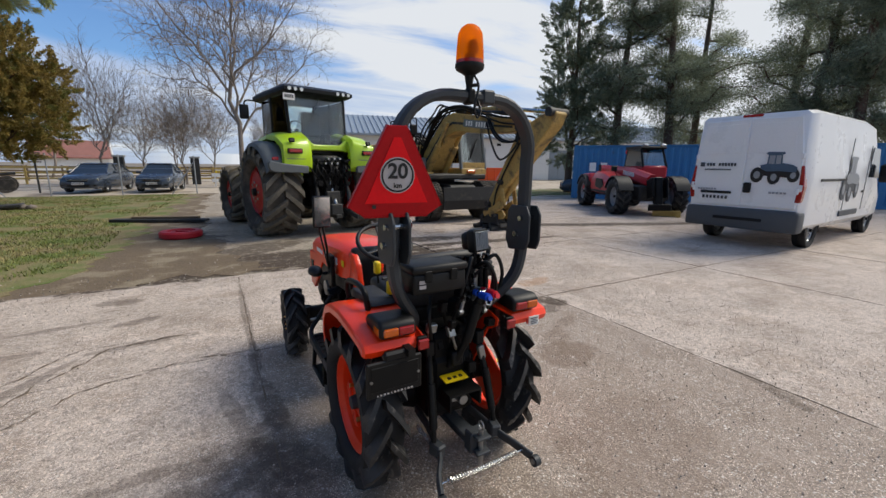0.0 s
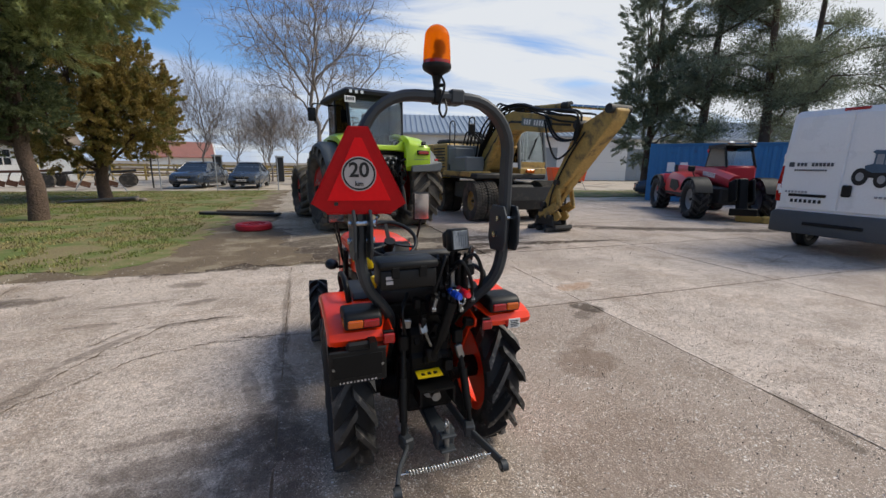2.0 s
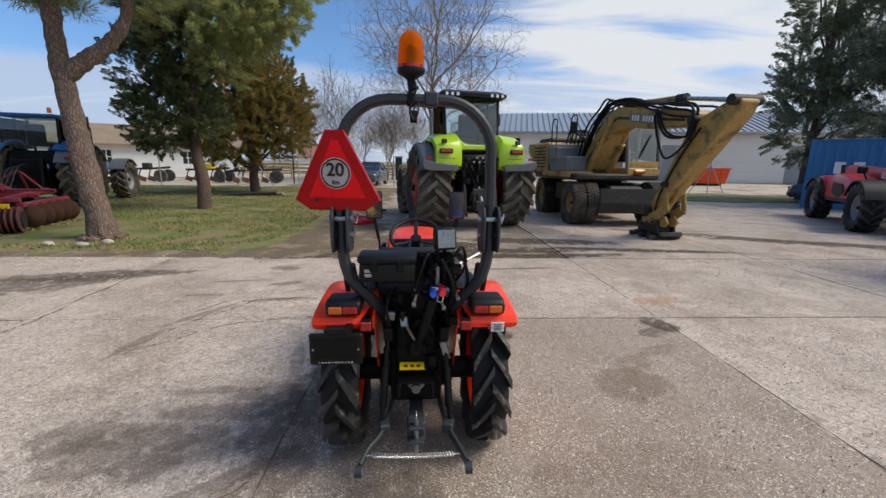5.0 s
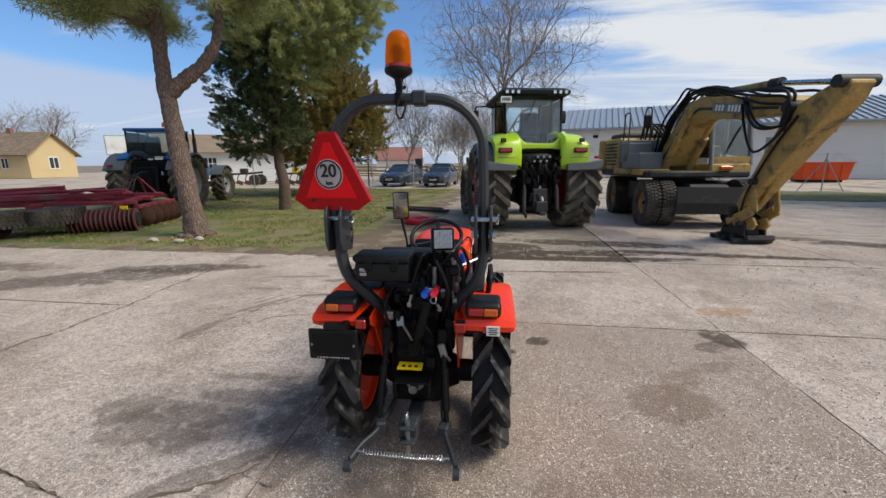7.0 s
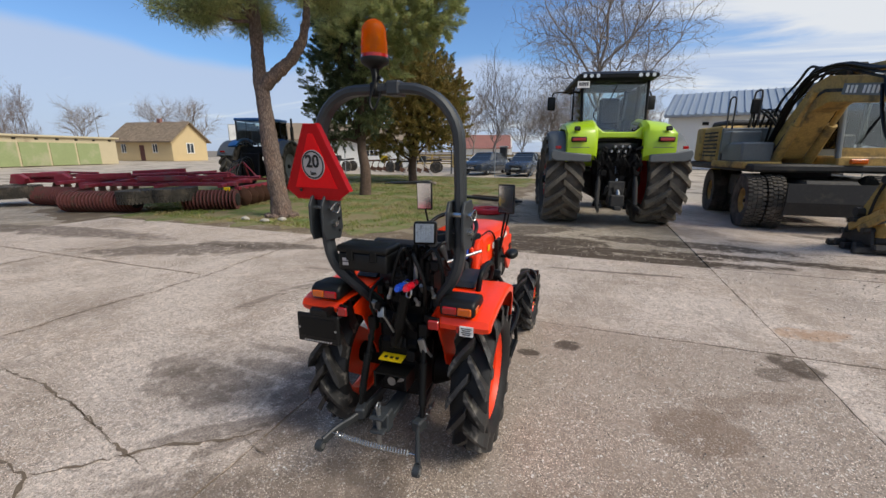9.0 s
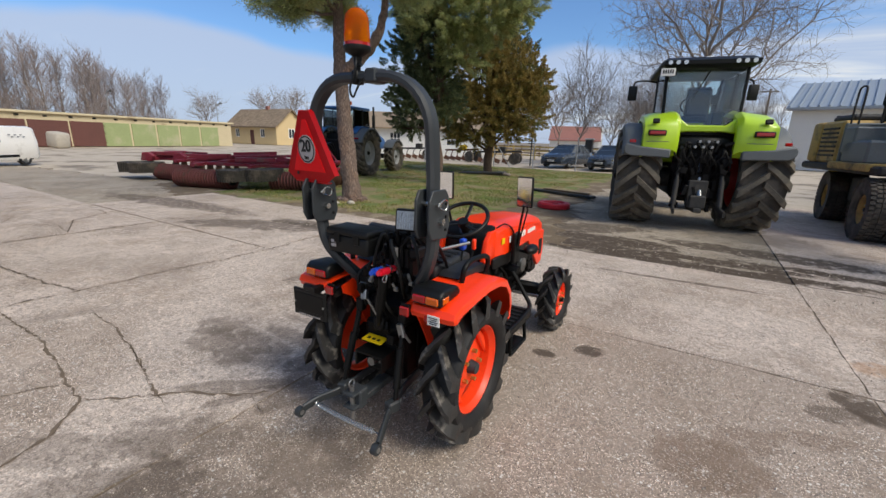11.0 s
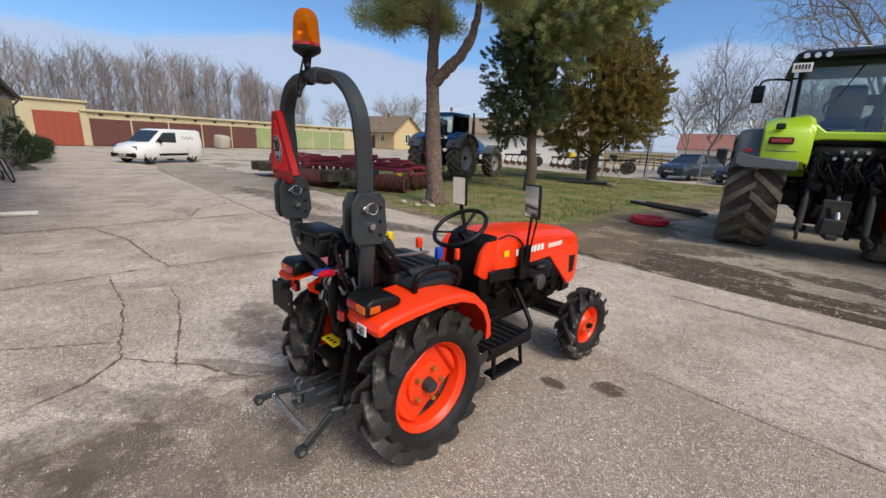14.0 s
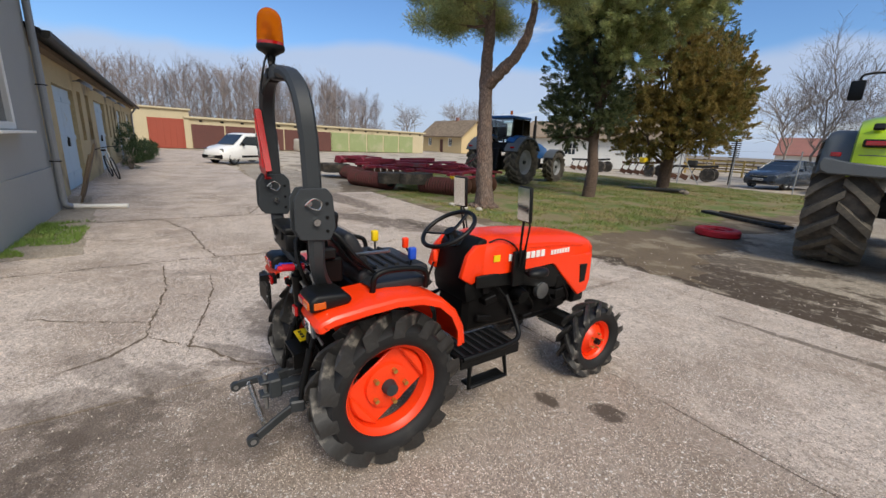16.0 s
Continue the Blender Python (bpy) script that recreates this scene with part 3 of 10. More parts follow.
    for sc, lo, hi, colour, amt in ((95.0, 0.86, 0.89, (0.74, 0.70, 0.64), 0.75), (125.0, 0.74, 0.78, tuple(c * 0.2 for c in col), 0.95), (165.0, 0.72, 0.77, tuple(min(1, c * 1.9) for c in col), 1.0), (210.0, 0.62, 0.7, tuple(c * 0.25 for c in col), 0.95), (60.0, 0.945, 0.96, (0.78, 0.74, 0.68), 0.8), (55.0, 0.9, 0.93, tuple(c * 0.4 for c in col), 0.7)):
        v = n.new("ShaderNodeTexVoronoi")
        v.inputs["Scale"].default_value = sc
        l.new(pos, v.inputs["Vector"])
        sc_ = n.new("ShaderNodeSeparateColor")
        l.new(v.outputs["Color"], sc_.inputs[0])
        f = calc("MULTIPLY", step(sc_.outputs[0], lo, hi), step(v.outputs["Distance"], 0.5, 0.34))
        out = blend(calc("MULTIPLY", calc("MULTIPLY", f, patchy), calc("MULTIPLY", calc("ADD", worn, 0.5), amt)), colour, out)
    w = n.new("ShaderNodeTexNoise")
    w.inputs["Scale"].default_value, w.inputs["Detail"].default_value, w.inputs["Roughness"].default_value = 2.6, 8, 0.72
    l.new(pos, w.inputs["Vector"])
    bl = n.new("ShaderNodeTexNoise")
    bl.inputs["Scale"].default_value, bl.inputs["Detail"].default_value, bl.inputs["Roughness"].default_value = 9.0, 6, 0.7
    l.new(pos, bl.inputs["Vector"])
    blotch = calc("ADD", step(bl.outputs["Fac"], 0.34, 0.54), 0.22)
    for cx, cy, rx, ry, turn, deep, kind in SPOTS:
        mp_ = n.new("ShaderNodeMapping")
        mp_.vector_type = "TEXTURE"
        mp_.inputs["Location"].default_value = (cx, cy, 0)
        mp_.inputs["Rotation"].default_value = (0, 0, radians(turn))
        mp_.inputs["Scale"].default_value = (rx, ry, 50)
        l.new(pos, mp_.inputs["Vector"])
        ln = n.new("ShaderNodeVectorMath")
        ln.operation = "LENGTH"
        l.new(mp_.outputs[0], ln.inputs[0])
        ad = n.new("ShaderNodeMath")
        ad.operation = "MULTIPLY_ADD"
        ad.inputs[1].default_value = 2.2
        l.new(w.outputs["Fac"], ad.inputs[0])
        l.new(ln.outputs["Value"], ad.inputs[2])
        r = n.new("ShaderNodeMapRange")
        r.interpolation_type = "SMOOTHSTEP"
        r.inputs["From Min"].default_value, r.inputs["From Max"].default_value = 2.2, 1.88
        r.inputs["To Max"].default_value = deep * (0.64 if kind == 0 else 1.0)
        l.new(ad.outputs[0], r.inputs["Value"])
        fac = calc("MULTIPLY", r.outputs["Result"], blotch)
        out = blend(fac, (dark, tan, rgb("4a3d30"), rgb("a5743f"))[kind], out)
    l.new(out, p.inputs["Base Color"])
    return m


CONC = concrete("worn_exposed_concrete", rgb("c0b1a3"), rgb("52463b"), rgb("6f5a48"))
GRAVEL = concrete("worn_grit_surface", rgb("a39786"), rgb("4a4239"), rgb("866f54"))
LAWN = mat("winter_lawn_soil", rgb("837653"), 1.0, var=0.4, scale=1.3, bump=0.8, fine=26, coords="World", dist=0.02, tint=(rgb("606d34"), 0.42, 0.58))
SEAM = mat("dirt_filled_seam", rgb("6a5c4d"), 1.0, var=0.3, scale=6, bump=0.6, fine=60, coords="World", dist=0.006)

bm = B()
for r0, r1, n in ((0, 60, 48), (60, 400, 48), (400, 3000, 48)):
    for k in range(n):
        a, b = 2 * math.pi * k / n, 2 * math.pi * (k + 1) / n
        q = [(r * math.cos(t), r * math.sin(t), -0.10) for r, t in ((r0, a), (r1, a), (r1, b), (r0, b))]
        if r0 == 0:
            q = q[1:] if k else q[1:]
            q = [(0, 0, -0.10)] + q[:2]
        bm.faces.new([bm.verts.new(p) for p in q])
bmesh.ops.remove_doubles(bm, verts=bm.verts[:], dist=0.01)
ground = tagged(part("ground", bm, SOIL), "bare brown trodden earth reaching to the horizon", "ground", kind="structure")


def sheet(name, pts, z, material, label, ragged=0.0, seed=0, step=0.12, category="ground", thick=0.06):
    """A flat patch of ground with an uneven rim and a skirt, laid over the sheet below."""
    bm = B()
    out = []
    for k, p in enumerate(pts):
        q = pts[(k + 1) % len(pts)]
        L = math.hypot(q[0] - p[0], q[1] - p[1])
        c = max(1, int(L / step)) if ragged else 1
        nx, ny = -(q[1] - p[1]) / L, (q[0] - p[0]) / L
        for j in range(c):
            t = j / c
            x, y = p[0] + (q[0] - p[0]) * t, p[1] + (q[1] - p[1]) * t
            o = ragged * (noise.noise(Vector((x * 0.9, y * 0.9, seed))) + 0.6 * noise.noise(Vector((x * 3.1, y * 3.1, seed + 9))) + 0.3 * noise.noise(Vector((x * 9.0, y * 9.0, seed)))) if ragged else 0
            out.append((x + nx * o, y + ny * o))
    prism(bm, out, z - thick, z, "z")
    bmesh.ops.triangulate(bm, faces=bm.faces[:])
    return tagged(part(name, bm, material), label, category, kind="structure")


sheet("yard", [(-90, -30), (60, -30), (60, 70), (-90, 110)], -0.05, FARPAVE, "pale dusty concrete and grit yard")
sheet("grit_apron", [(-7.2, 3.0), (-2.9, 6.0), (3.6, 6.0), (3.4, 24), (-0.5, 24), (-1.2, 12), (-10, 9.5), (-14, 6.5), (-22, 5.5), (-22, 3.9)], -0.012, GRAVEL, "worn grey grit and broken asphalt", 0.5, 3)
EARTH = mat("brown_soil", rgb("6c5d4a"), 1.0, var=0.3, scale=1.6, bump=0.8, fine=30, coords="World", dist=0.02, tint=(rgb("8b7e68"), 0.5, 0.62))
sheet("soil_fringe", [(-3.4, 5.9), (0.6, 6.25), (-0.2, 8.2), (-0.6, 13), (-0.2, 24.5), (-20.5, 24.5), (-16.4, 9.0), (-8.6, 4.8), (-5.0, 5.2)], -0.006, EARTH, "bare brown soil round the grass", 0.5, 11)
sheet("lawn", [(-2.2, 6.3), (-1.5, 8.2), (-1.7, 13), (-0.9, 24.2), (-20, 24.2), (-15.5, 9.5), (-8.4, 6.3), (-5.0, 6.3)], 0.0, LAWN, "patchy winter grass on brown soil", 0.55, 5, category="grass")
sheet("far_lawn", [(9, 18.5), (30, 15), (33, 19), (12, 24)], -0.02, LAWN, "green grass strip before the hall", 0.5, 7, category="grass")
sheet("wall_side_strip", [(-9.4, -0.98), (-3.6, -0.98), (-3.6, -0.05), (-7.0, -0.3), (-9.4, -0.55)], 0.006, GRAVEL, "gravel and grass strip along the wall", 0.08, 2, 0.2)

sheet("joint_bed", [(-38.6, -7.2), (22.5, -7.2), (22.5, 14.4), (3.4, 14.4), (3.4, 6.0), (-2.9, 6.0), (-8.7, 6.0), (-8.7, 3.4), (-38.6, 3.4)], -0.0048, SEAM, "dirt lying in the joints between the slabs")
# ---- buildings ----
def wall_with_holes(bm, x0, x1, z0, z1, y, t, holes, m=I4):
    """A wall along x with thickness t behind y, with openings (xa, xb, za, zb) right through it."""
    xs = sorted({x0, x1, *[h[0] for h in holes], *[h[1] for h in holes]})
    for a, b in zip(xs, xs[1:]):
        hs = sorted([(h[2], h[3]) for h in holes if h[0] < (a + b) / 2 < h[1]])
        z = z0
        for ha, hb in hs + [(z1, z1)]:
            if ha - z > 0.001:
                box(bm, ((a + b) / 2, y + t / 2, (z + ha) / 2), (b - a, t, ha - z), m=m)
            z = hb
    return bm


# grey plastered house end and long ochre shed beside it, fronts along x (thickness away from the yard)
FRONT = pose(0, -1.0, 0, 0, 0, 180)
GREYF = pose(0, -0.82, 0, 0, 0, 180)
grey = thing("grey_house", I4, "grey plastered building end with a white-framed window", "building", kind="structure")
bm = B()
wall_with_holes(bm, 2.5, 7.4, 0, 4.2, 0, 0.35, [(4.3, 5.75, 1.45, 3.1)], GREYF)
box(bm, (7.225, 3.0, 2.1), (0.35, 5.3, 4.2), m=GREYF)
part("wall", bm, PLASTER_G, grey)
bm = B()
box(bm, (4.9, 2.6, 4.25), (5.4, 6.2, 0.16), m=GREYF)
part("roof", bm, ZINC, grey)
bm = B()
box(bm, (4.95, -0.012, 0.4), (4.9, 0.03, 0.8), m=GREYF)
part("plinth", bm, PLASTER_G, grey)
bm = B()
for c, s in (((4.35, 0.06, 2.28), (0.1, 0.12, 1.65)), ((5.7, 0.06, 2.28), (0.1, 0.12, 1.65)), ((5.025, 0.06, 1.5), (1.25, 0.12, 0.1)), ((5.025, 0.06, 3.05), (1.25, 0.12, 0.1)), ((5.025, 0.06, 2.28), (0.08, 0.1, 1.45))):
    box(bm, c, s, bevel=0.008, m=GREYF)
wf = part("window_frame", bm, WHITE, grey)
bm = B()
box(bm, (5.025, 0.075, 2.28), (1.26, 0.012, 1.46), m=GREYF)
part("pane", bm, WINDARK, wf)
bm = B()
box(bm, (5.025, -0.07, 1.42), (1.6, 0.24, 0.035), bevel=0.006, m=GREYF)
part("sill", bm, WHITE, grey)

shed = thing("ochre_shed", I4, "long low ochre plastered shed with pale blue doors and a dark eave", "building", kind="structure")
X0, X1, SH = 7.45, 35.5, 3.05
doors = [(9.8, 12.3), (16.1, 18.9), (24.0, 26.0), (30.0, 32.0)]
wins = [(12.9, 13.5), (14.3, 15.0), (19.7, 20.3), (21.1, 21.7), (22.5, 23.1), (26.8, 27.4), (28.2, 28.8), (33.0, 33.6)]
bm = B()
wall_with_holes(bm, X0, X1, 0, SH, 0, 0.4, [(a, b, 0, 2.45) for a, b in doors] + [(a, b, 1.15, 2.5) for a, b in wins], FRONT)
box(bm, (X1 - 0.2, 3.0, SH / 2), (0.4, 5.2, SH), m=FRONT)
part("wall", bm, PLASTER_O, shed)
bm = B()
prism(bm, [(-0.38, 3.12), (4.0, 4.9), (8.4, 3.12), (8.4, 3.02), (4.0, 4.78), (-0.38, 3.02)], X0 - 0.1, X1 + 0.3, "x", m=FRONT)
part("roof", bm, DARKIRON, shed, "dark corrugated roof sheet with a deep eave")
bm = B()
box(bm, ((X0 + X1) / 2, 0.02, 3.0), (X1 - X0, 0.4, 0.1), m=FRONT)
part("eave_board", bm, WOOD, shed)
bm = B()
prism(bm, [(-0.50, 3.10), (-0.36, 3.10), (-0.36, 3.02), (-0.40, 2.97), (-0.46, 2.97), (-0.50, 3.02)], X0 - 0.1, X1 + 0.2, "x", m=FRONT)
part("gutter", bm, DARKIRON, shed)
for a, b in doors:
    bm = B()
    mid = (a + b) / 2
    for s in (-1, 1):
        c = mid + s * (b - a) / 4
        box(bm, (c, 0.12, 1.22), ((b - a) / 2 - 0.02, 0.05, 2.42), bevel=0.006, m=FRONT)
    d = part("shed_door", bm, BLUEDOOR, shed)
    for s in (-1, 1):
        for zz in (0.35, 1.25, 2.15):
            bm = B()
            box(bm, (mid + s * (b - a) / 4, 0.082, zz), ((b - a) / 2 - 0.1, 0.024, 0.12), bevel=0.005, m=FRONT)
            part("batten", bm, BLUEDOOR, d)
    bm = B()
    box(bm, (mid + 0.06, 0.07, 1.15), (0.03, 0.06, 0.22), bevel=0.005, m=FRONT)
    part("door_handle", bm, DARKIRON, d)
for a, b in wins:
    bm = B()
    box(bm, ((a + b) / 2, 0.2, 1.82), (b - a, 0.04, 1.35), m=FRONT)
    w = part("window_board", bm, WOOD, shed, "brown boarded window")
for k, x in enumerate((12.6, 15.6, 19.3, 23.6)):
    bm = B()
    lathe(bm, [(0.02, 0.0), (0.16, 0.02), (0.2, 0.1), (0.19, 0.1), (0.14, 0.035), (0.02, 0.02)], 20, FRONT @ pose(x, -0.3, 2.72, 0, 55, 90))
    la = thing("wall_lamp", I4, "grey metal dish lamp on a bracket under the eave", "lamp", "lamps along the shed")
    part("shade", bm, ZINC, la)
    bm = B()
    rod(bm, (x, -0.22, 2.74), (x, 0.03, 2.72), 0.015, m=FRONT)
    part("bracket", bm, ZINC, la)
dp = thing("downpipe", I4, "grey zinc downpipe from the gutter to the ground", "pipe", "downpipes")
bm = B()
tube(bm, curve([(7.3, -0.09, 4.1), (7.3, -0.09, 3.2), (7.3, -0.09, 2.2), (7.3, -0.09, 1.2), (7.3, -0.09, 0.25), (7.3, -0.12, 0.1), (7.36, -0.17, 0.07)], 5), 0.055, 12, GREYF)
part("pipe", bm, ZINC, dp)
for z in (0.9, 2.2):
    bm = B()
    tube(bm, [(7.3 + 0.07 * math.cos(a), -0.09 + 0.07 * math.sin(a), z) for a in np.linspace(0, 6.28, 13)[:-1]], 0.012, 6, GREYF, closed=True)
    rod(bm, (7.3, -0.03, z), (7.3, 0.0, z), 0.01, m=GREYF)
    part("clamp", bm, DARKIRON, dp)
dp2 = thing("downpipe", I4, "grey zinc downpipe from the gutter to the ground", "pipe", "downpipes")
bm = B()
tube(bm, curve([(33.6, -0.42, 3.0), (33.6, -0.2, 2.7), (33.6, -0.09, 2.4), (33.6, -0.09, 0.1)], 5), 0.055, 10, FRONT)
part("pipe", bm, ZINC, dp2)

# garage row across the far end of the yard, built along its own x axis
GR = Matrix.Translation((-43.0, -4.5, 0)) @ Matrix.Rotation(math.atan2(46.0, -10.5), 4, "Z")
garages = thing("garage_row", GR, "long low garage row with brown and green panels and a pale yellow parapet", "building", kind="structure")
bm = B()
box(bm, (23.0, 2.2, 1.4), (31.2, 4.4, 2.8))
part("wall", bm, PLASTER_P, garages)
bm = B()
box(bm, (23.0, 2.2, 2.9), (31.8, 4.9, 0.2), bevel=0.03)
part("parapet", bm, PLASTER_P, garages)
for k in range(16):
    bm = B()
    box(bm, (8.6 + k * 1.95, -0.02, 2.62), (0.3, 0.12, 0.16), bevel=0.02)
    part("vent_hole", bm, DARKGAP, garages)
for k in range(10):
    green = k >= 5
    w = 2.7 if green else 3.1
    x = 9.2 + k * 3.1 if k < 5 else 24.15 + (k - 5) * 2.75
    bm = B()
    box(bm, (x, -0.03, 1.15), (w - 0.16, 0.1, 2.26), bevel=0.02)
    p = part("panel", bm, GREENPAN if green else BROWNPAN, garages, "faded green panel" if green else "dark brown panel")
    if not green:
        for j in range(6):
            bm = B()
            box(bm, (x, -0.085, 0.25 + j * 0.38), (w - 0.3, 0.02, 0.05), (0, (j % 2 - 0.5) * 10, 0))
            part("rail", bm, BROWNPAN, p)
# taller end bay with the red door
bm = B()
box(bm, (5.0, 2.4, 1.75), (5.2, 5.0, 3.5))
part("end_bay", bm, PLASTER_P, garages)
bm = B()
box(bm, (5.0, 2.4, 3.58), (5.5, 5.4, 0.16), bevel=0.03)
part("end_parapet", bm, PLASTER_P, garages)
bm = B()
box(bm, (5.65, -0.13, 1.35), (2.9, 0.1, 2.7), bevel=0.02)
rd = part("red_door", bm, REDDOOR, garages)
for k in range(6):
    bm = B()
    box(bm, (4.4 + k * 0.5, -0.19, 1.35), (0.03, 0.03, 2.6))
    part("door_seam", bm, REDDOOR, rd)

# yellow house
HM = Matrix.Translation((-63.3, 44.0, 0)) @ Matrix.Rotation(radians(5), 4, "Z") @ Matrix.Diagonal((1.06, 0.92, 1.06, 1))
house = thing("yellow_house", HM, "small yellow gabled house with a weathered tile roof", "house", kind="structure")
bm = B()
wall_with_holes(bm, -5.5, 5.5, 0, 3.0, 0, 0.35, [(-3.9, -2.9, 1.1, 2.4), (-0.5, 0.5, 0, 2.2), (1.9, 2.9, 1.1, 2.4)])
prism(bm, [(0.36, 0), (0.36, 3.0), (3.5, 5.35), (7, 3.0), (7, 0)], 5.15, 5.5, "x")
prism(bm, [(0.36, 0), (0.36, 3.0), (3.5, 5.35), (7, 3.0), (7, 0)], -5.5, -5.15, "x")
box(bm, (0, 6.85, 1.5), (10.2, 0.3, 3.0))
part("wall", bm, PLASTER_Y, house)
bm = B()
prism(bm, [(-0.6, 2.68), (3.5, 5.52), (7.6, 2.68), (7.6, 2.56), (3.5, 5.4), (-0.6, 2.56)], -6.0, 6.0, "x")
roof = part("roof", bm, ROOFTILE, house)
bm = B()
for i in range(16):
    for j in range(34):
        t = i / 16
        y, z = -0.62 + 4.1 * t, 2.72 + 2.84 * t
        box(bm, (-5.8 + j * 0.352, y + 0.13, z + 0.1), (0.34, 0.34, 0.03), (34.7 - 3, 0, 0))
tagged(part("roof_tiles", bm, ROOFTILE, house), kind="stuff")
for x in (-3.4, 2.4):
    bm = B()
    for c, s in (((x, 0.1, 2.36), (1.0, 0.1, 0.09)), ((x, 0.1, 1.14), (1.0, 0.1, 0.09)), ((x - 0.46, 0.1, 1.75), (0.09, 0.1, 1.14)), ((x + 0.46, 0.1, 1.75), (0.09, 0.1, 1.14)), ((x, 0.1, 1.75), (0.06, 0.1, 1.14))):
        box(bm, c, s)
    w = part("window", bm, WHITE, house)
    bm = B()
    box(bm, (x, 0.14, 1.75), (0.9, 0.02, 1.2))
    part("pane", bm, WINDARK, w)
bm = B()
box(bm, (0, 0.12, 1.1), (0.96, 0.06, 2.18), bevel=0.01)
part("door", bm, BROWNPAN, house)
bm = B()
for c, s in (((5.53, 3.5, 2.5), (0.08, 1.5, 0.1)), ((5.53, 3.5, 1.1), (0.08, 1.5, 0.1)), ((5.53, 2.8, 1.8), (0.08, 0.1, 1.3)), ((5.53, 4.2, 1.8), (0.08, 0.1, 1.3)), ((5.53, 3.5, 1.8), (0.08, 0.07, 1.3))):
    box(bm, c, s)
w = part("gable_window", bm, WHITE, house)
bm = B()
box(bm, (5.515, 3.5, 1.8), (0.02, 1.35, 1.3))
part("pane", bm, WINDARK, w)
bm = B()
box(bm, (0.6, 3.5, 5.6), (0.55, 0.55, 0.9), bevel=0.03)
part("chimney", bm, ROOFRED, house)

# white hall with a sheet roof
HA = Matrix.Translation((8.0, 44.5, 0)) @ Matrix.Rotation(radians(-13.0), 4, "Z")
hall = thing("white_hall", HA, "long white hall with a grey ribbed sheet roof", "building", kind="structure")
bm = B()
hd = [(6.0, 9.0), (17.3, 20.3), (28.6, 31.4)]
wall_with_holes(bm, 0, 70, 0, 4.9, 0, 0.4, [(a, b, 0, 3.6) for a, b in hd])
box(bm, (0.2, 8, 2.45), (0.4, 15.2, 4.9))
prism(bm, [(0, 4.9), (7.5, 7.3), (15, 4.9)], 0, 0.4, "x")
part("wall", bm, PLASTER_W, hall)
bm = B()
prism(bm, [(-0.6, 4.85), (7.5, 7.55), (15.6, 4.85), (15.6, 4.7), (7.5, 7.4), (-0.6, 4.7)], -0.4, 70.4, "x")
rr = part("roof", bm, ROOFMETAL, hall)
bm = B()
for k in range(118):
    box(bm, (-0.2 + k * 0.6, 3.45, 6.26), (0.09, 8.5, 0.09), (18.43, 0, 0))
tagged(part("roof_ribs", bm, ROOFMETAL, hall), kind="stuff")
bm = B()
box(bm, (35, -0.5, 4.68), (70.6, 0.18, 0.16), bevel=0.03)
part("gutter", bm, ZINC, hall)
for a, b in hd:
    for s in (0, 1):
        bm = B()
        w = (b - a) / 2
        box(bm, (a + w * (s + 0.5), 0.12, 1.8), (w - 0.03, 0.08, 3.56), bevel=0.01)
        part("sheet_door", bm, GREYDOOR, hall)
for k in range(11):
    bm = B()
    x = 3.0 + k * 6.3
    if any(a - 1 < x < b + 1 for a, b in hd):
        bm.free()
        continue
    box(bm, (x, -0.03, 4.05), (0.5, 0.08, 0.28), bevel=0.01)
    part("vent", bm, DARKGAP, hall)

# white outbuilding behind the trees
WB = Matrix.Translation((-27.5, 30.5, 0)) @ Matrix.Rotation(radians(29), 4, "Z")
wb = thing("white_outbuilding", WB, "low white outbuilding with dark windows and a brown tile roof", "building", kind="structure")
bm = B()
ww = [(4.0, 5.0), (9.6, 10.8)]
wall_with_holes(bm, 0, 14, 0, 2.7, 0, 0.35, [(a, b, 1.1, 2.1) for a, b in ww])
box(bm, (0.18, 4, 1.35), (0.35, 7.2, 2.7))
box(bm, (13.8, 4, 1.35), (0.35, 7.2, 2.7))
part("wall", bm, PLASTER_W, wb)
for a, b in ww:
    bm = B()
    box(bm, ((a + b) / 2, 0.15, 1.6), (b - a, 0.05, 1.0))
    w = part("window", bm, WINDARK, wb)
    bm = B()
    for j in range(4):
        box(bm, (a + (b - a) * j / 3, 0.11, 1.6), (0.06, 0.05, 1.0))
    box(bm, ((a + b) / 2, 0.09, 1.6), (b - a, 0.04, 0.06))
    part("window_bars", bm, WHITE, w)
bm = B()
prism(bm, [(-0.5, 2.6), (4.0, 4.3), (8.5, 2.6), (8.5, 2.48), (4.0, 4.18), (-0.5, 2.48)], -0.5, 14.5, "x")
part("roof", bm, ROOFTILE, wb)

# far red-roofed farmhouse
FM = Matrix.Translation((-17.3, 77, 0)) @ Matrix.Rotation(radians(13), 4, "Z")
far = thing("red_roofed_farmhouse", FM, "far low farmhouse with a red roof and a white gable", "house", kind="structure")
bm = B()
box(bm, (0, 4, 1.2), (9, 8, 2.4))
prism(bm, [(0, 2.4), (4, 4.6), (8, 2.4)], 4.3, 4.5, "x")
prism(bm, [(0, 2.4), (4, 4.6), (8, 2.4)], -4.5, -4.3, "x")
part("wall", bm, PLASTER_W, far)
bm = B()
prism(bm, [(-0.5, 2.2), (4, 4.75), (8.5, 2.2), (8.5, 2.05), (4, 4.6), (-0.5, 2.05)], -4.7, 4.25, "x")
part("roof", bm, ROOFRED, far)

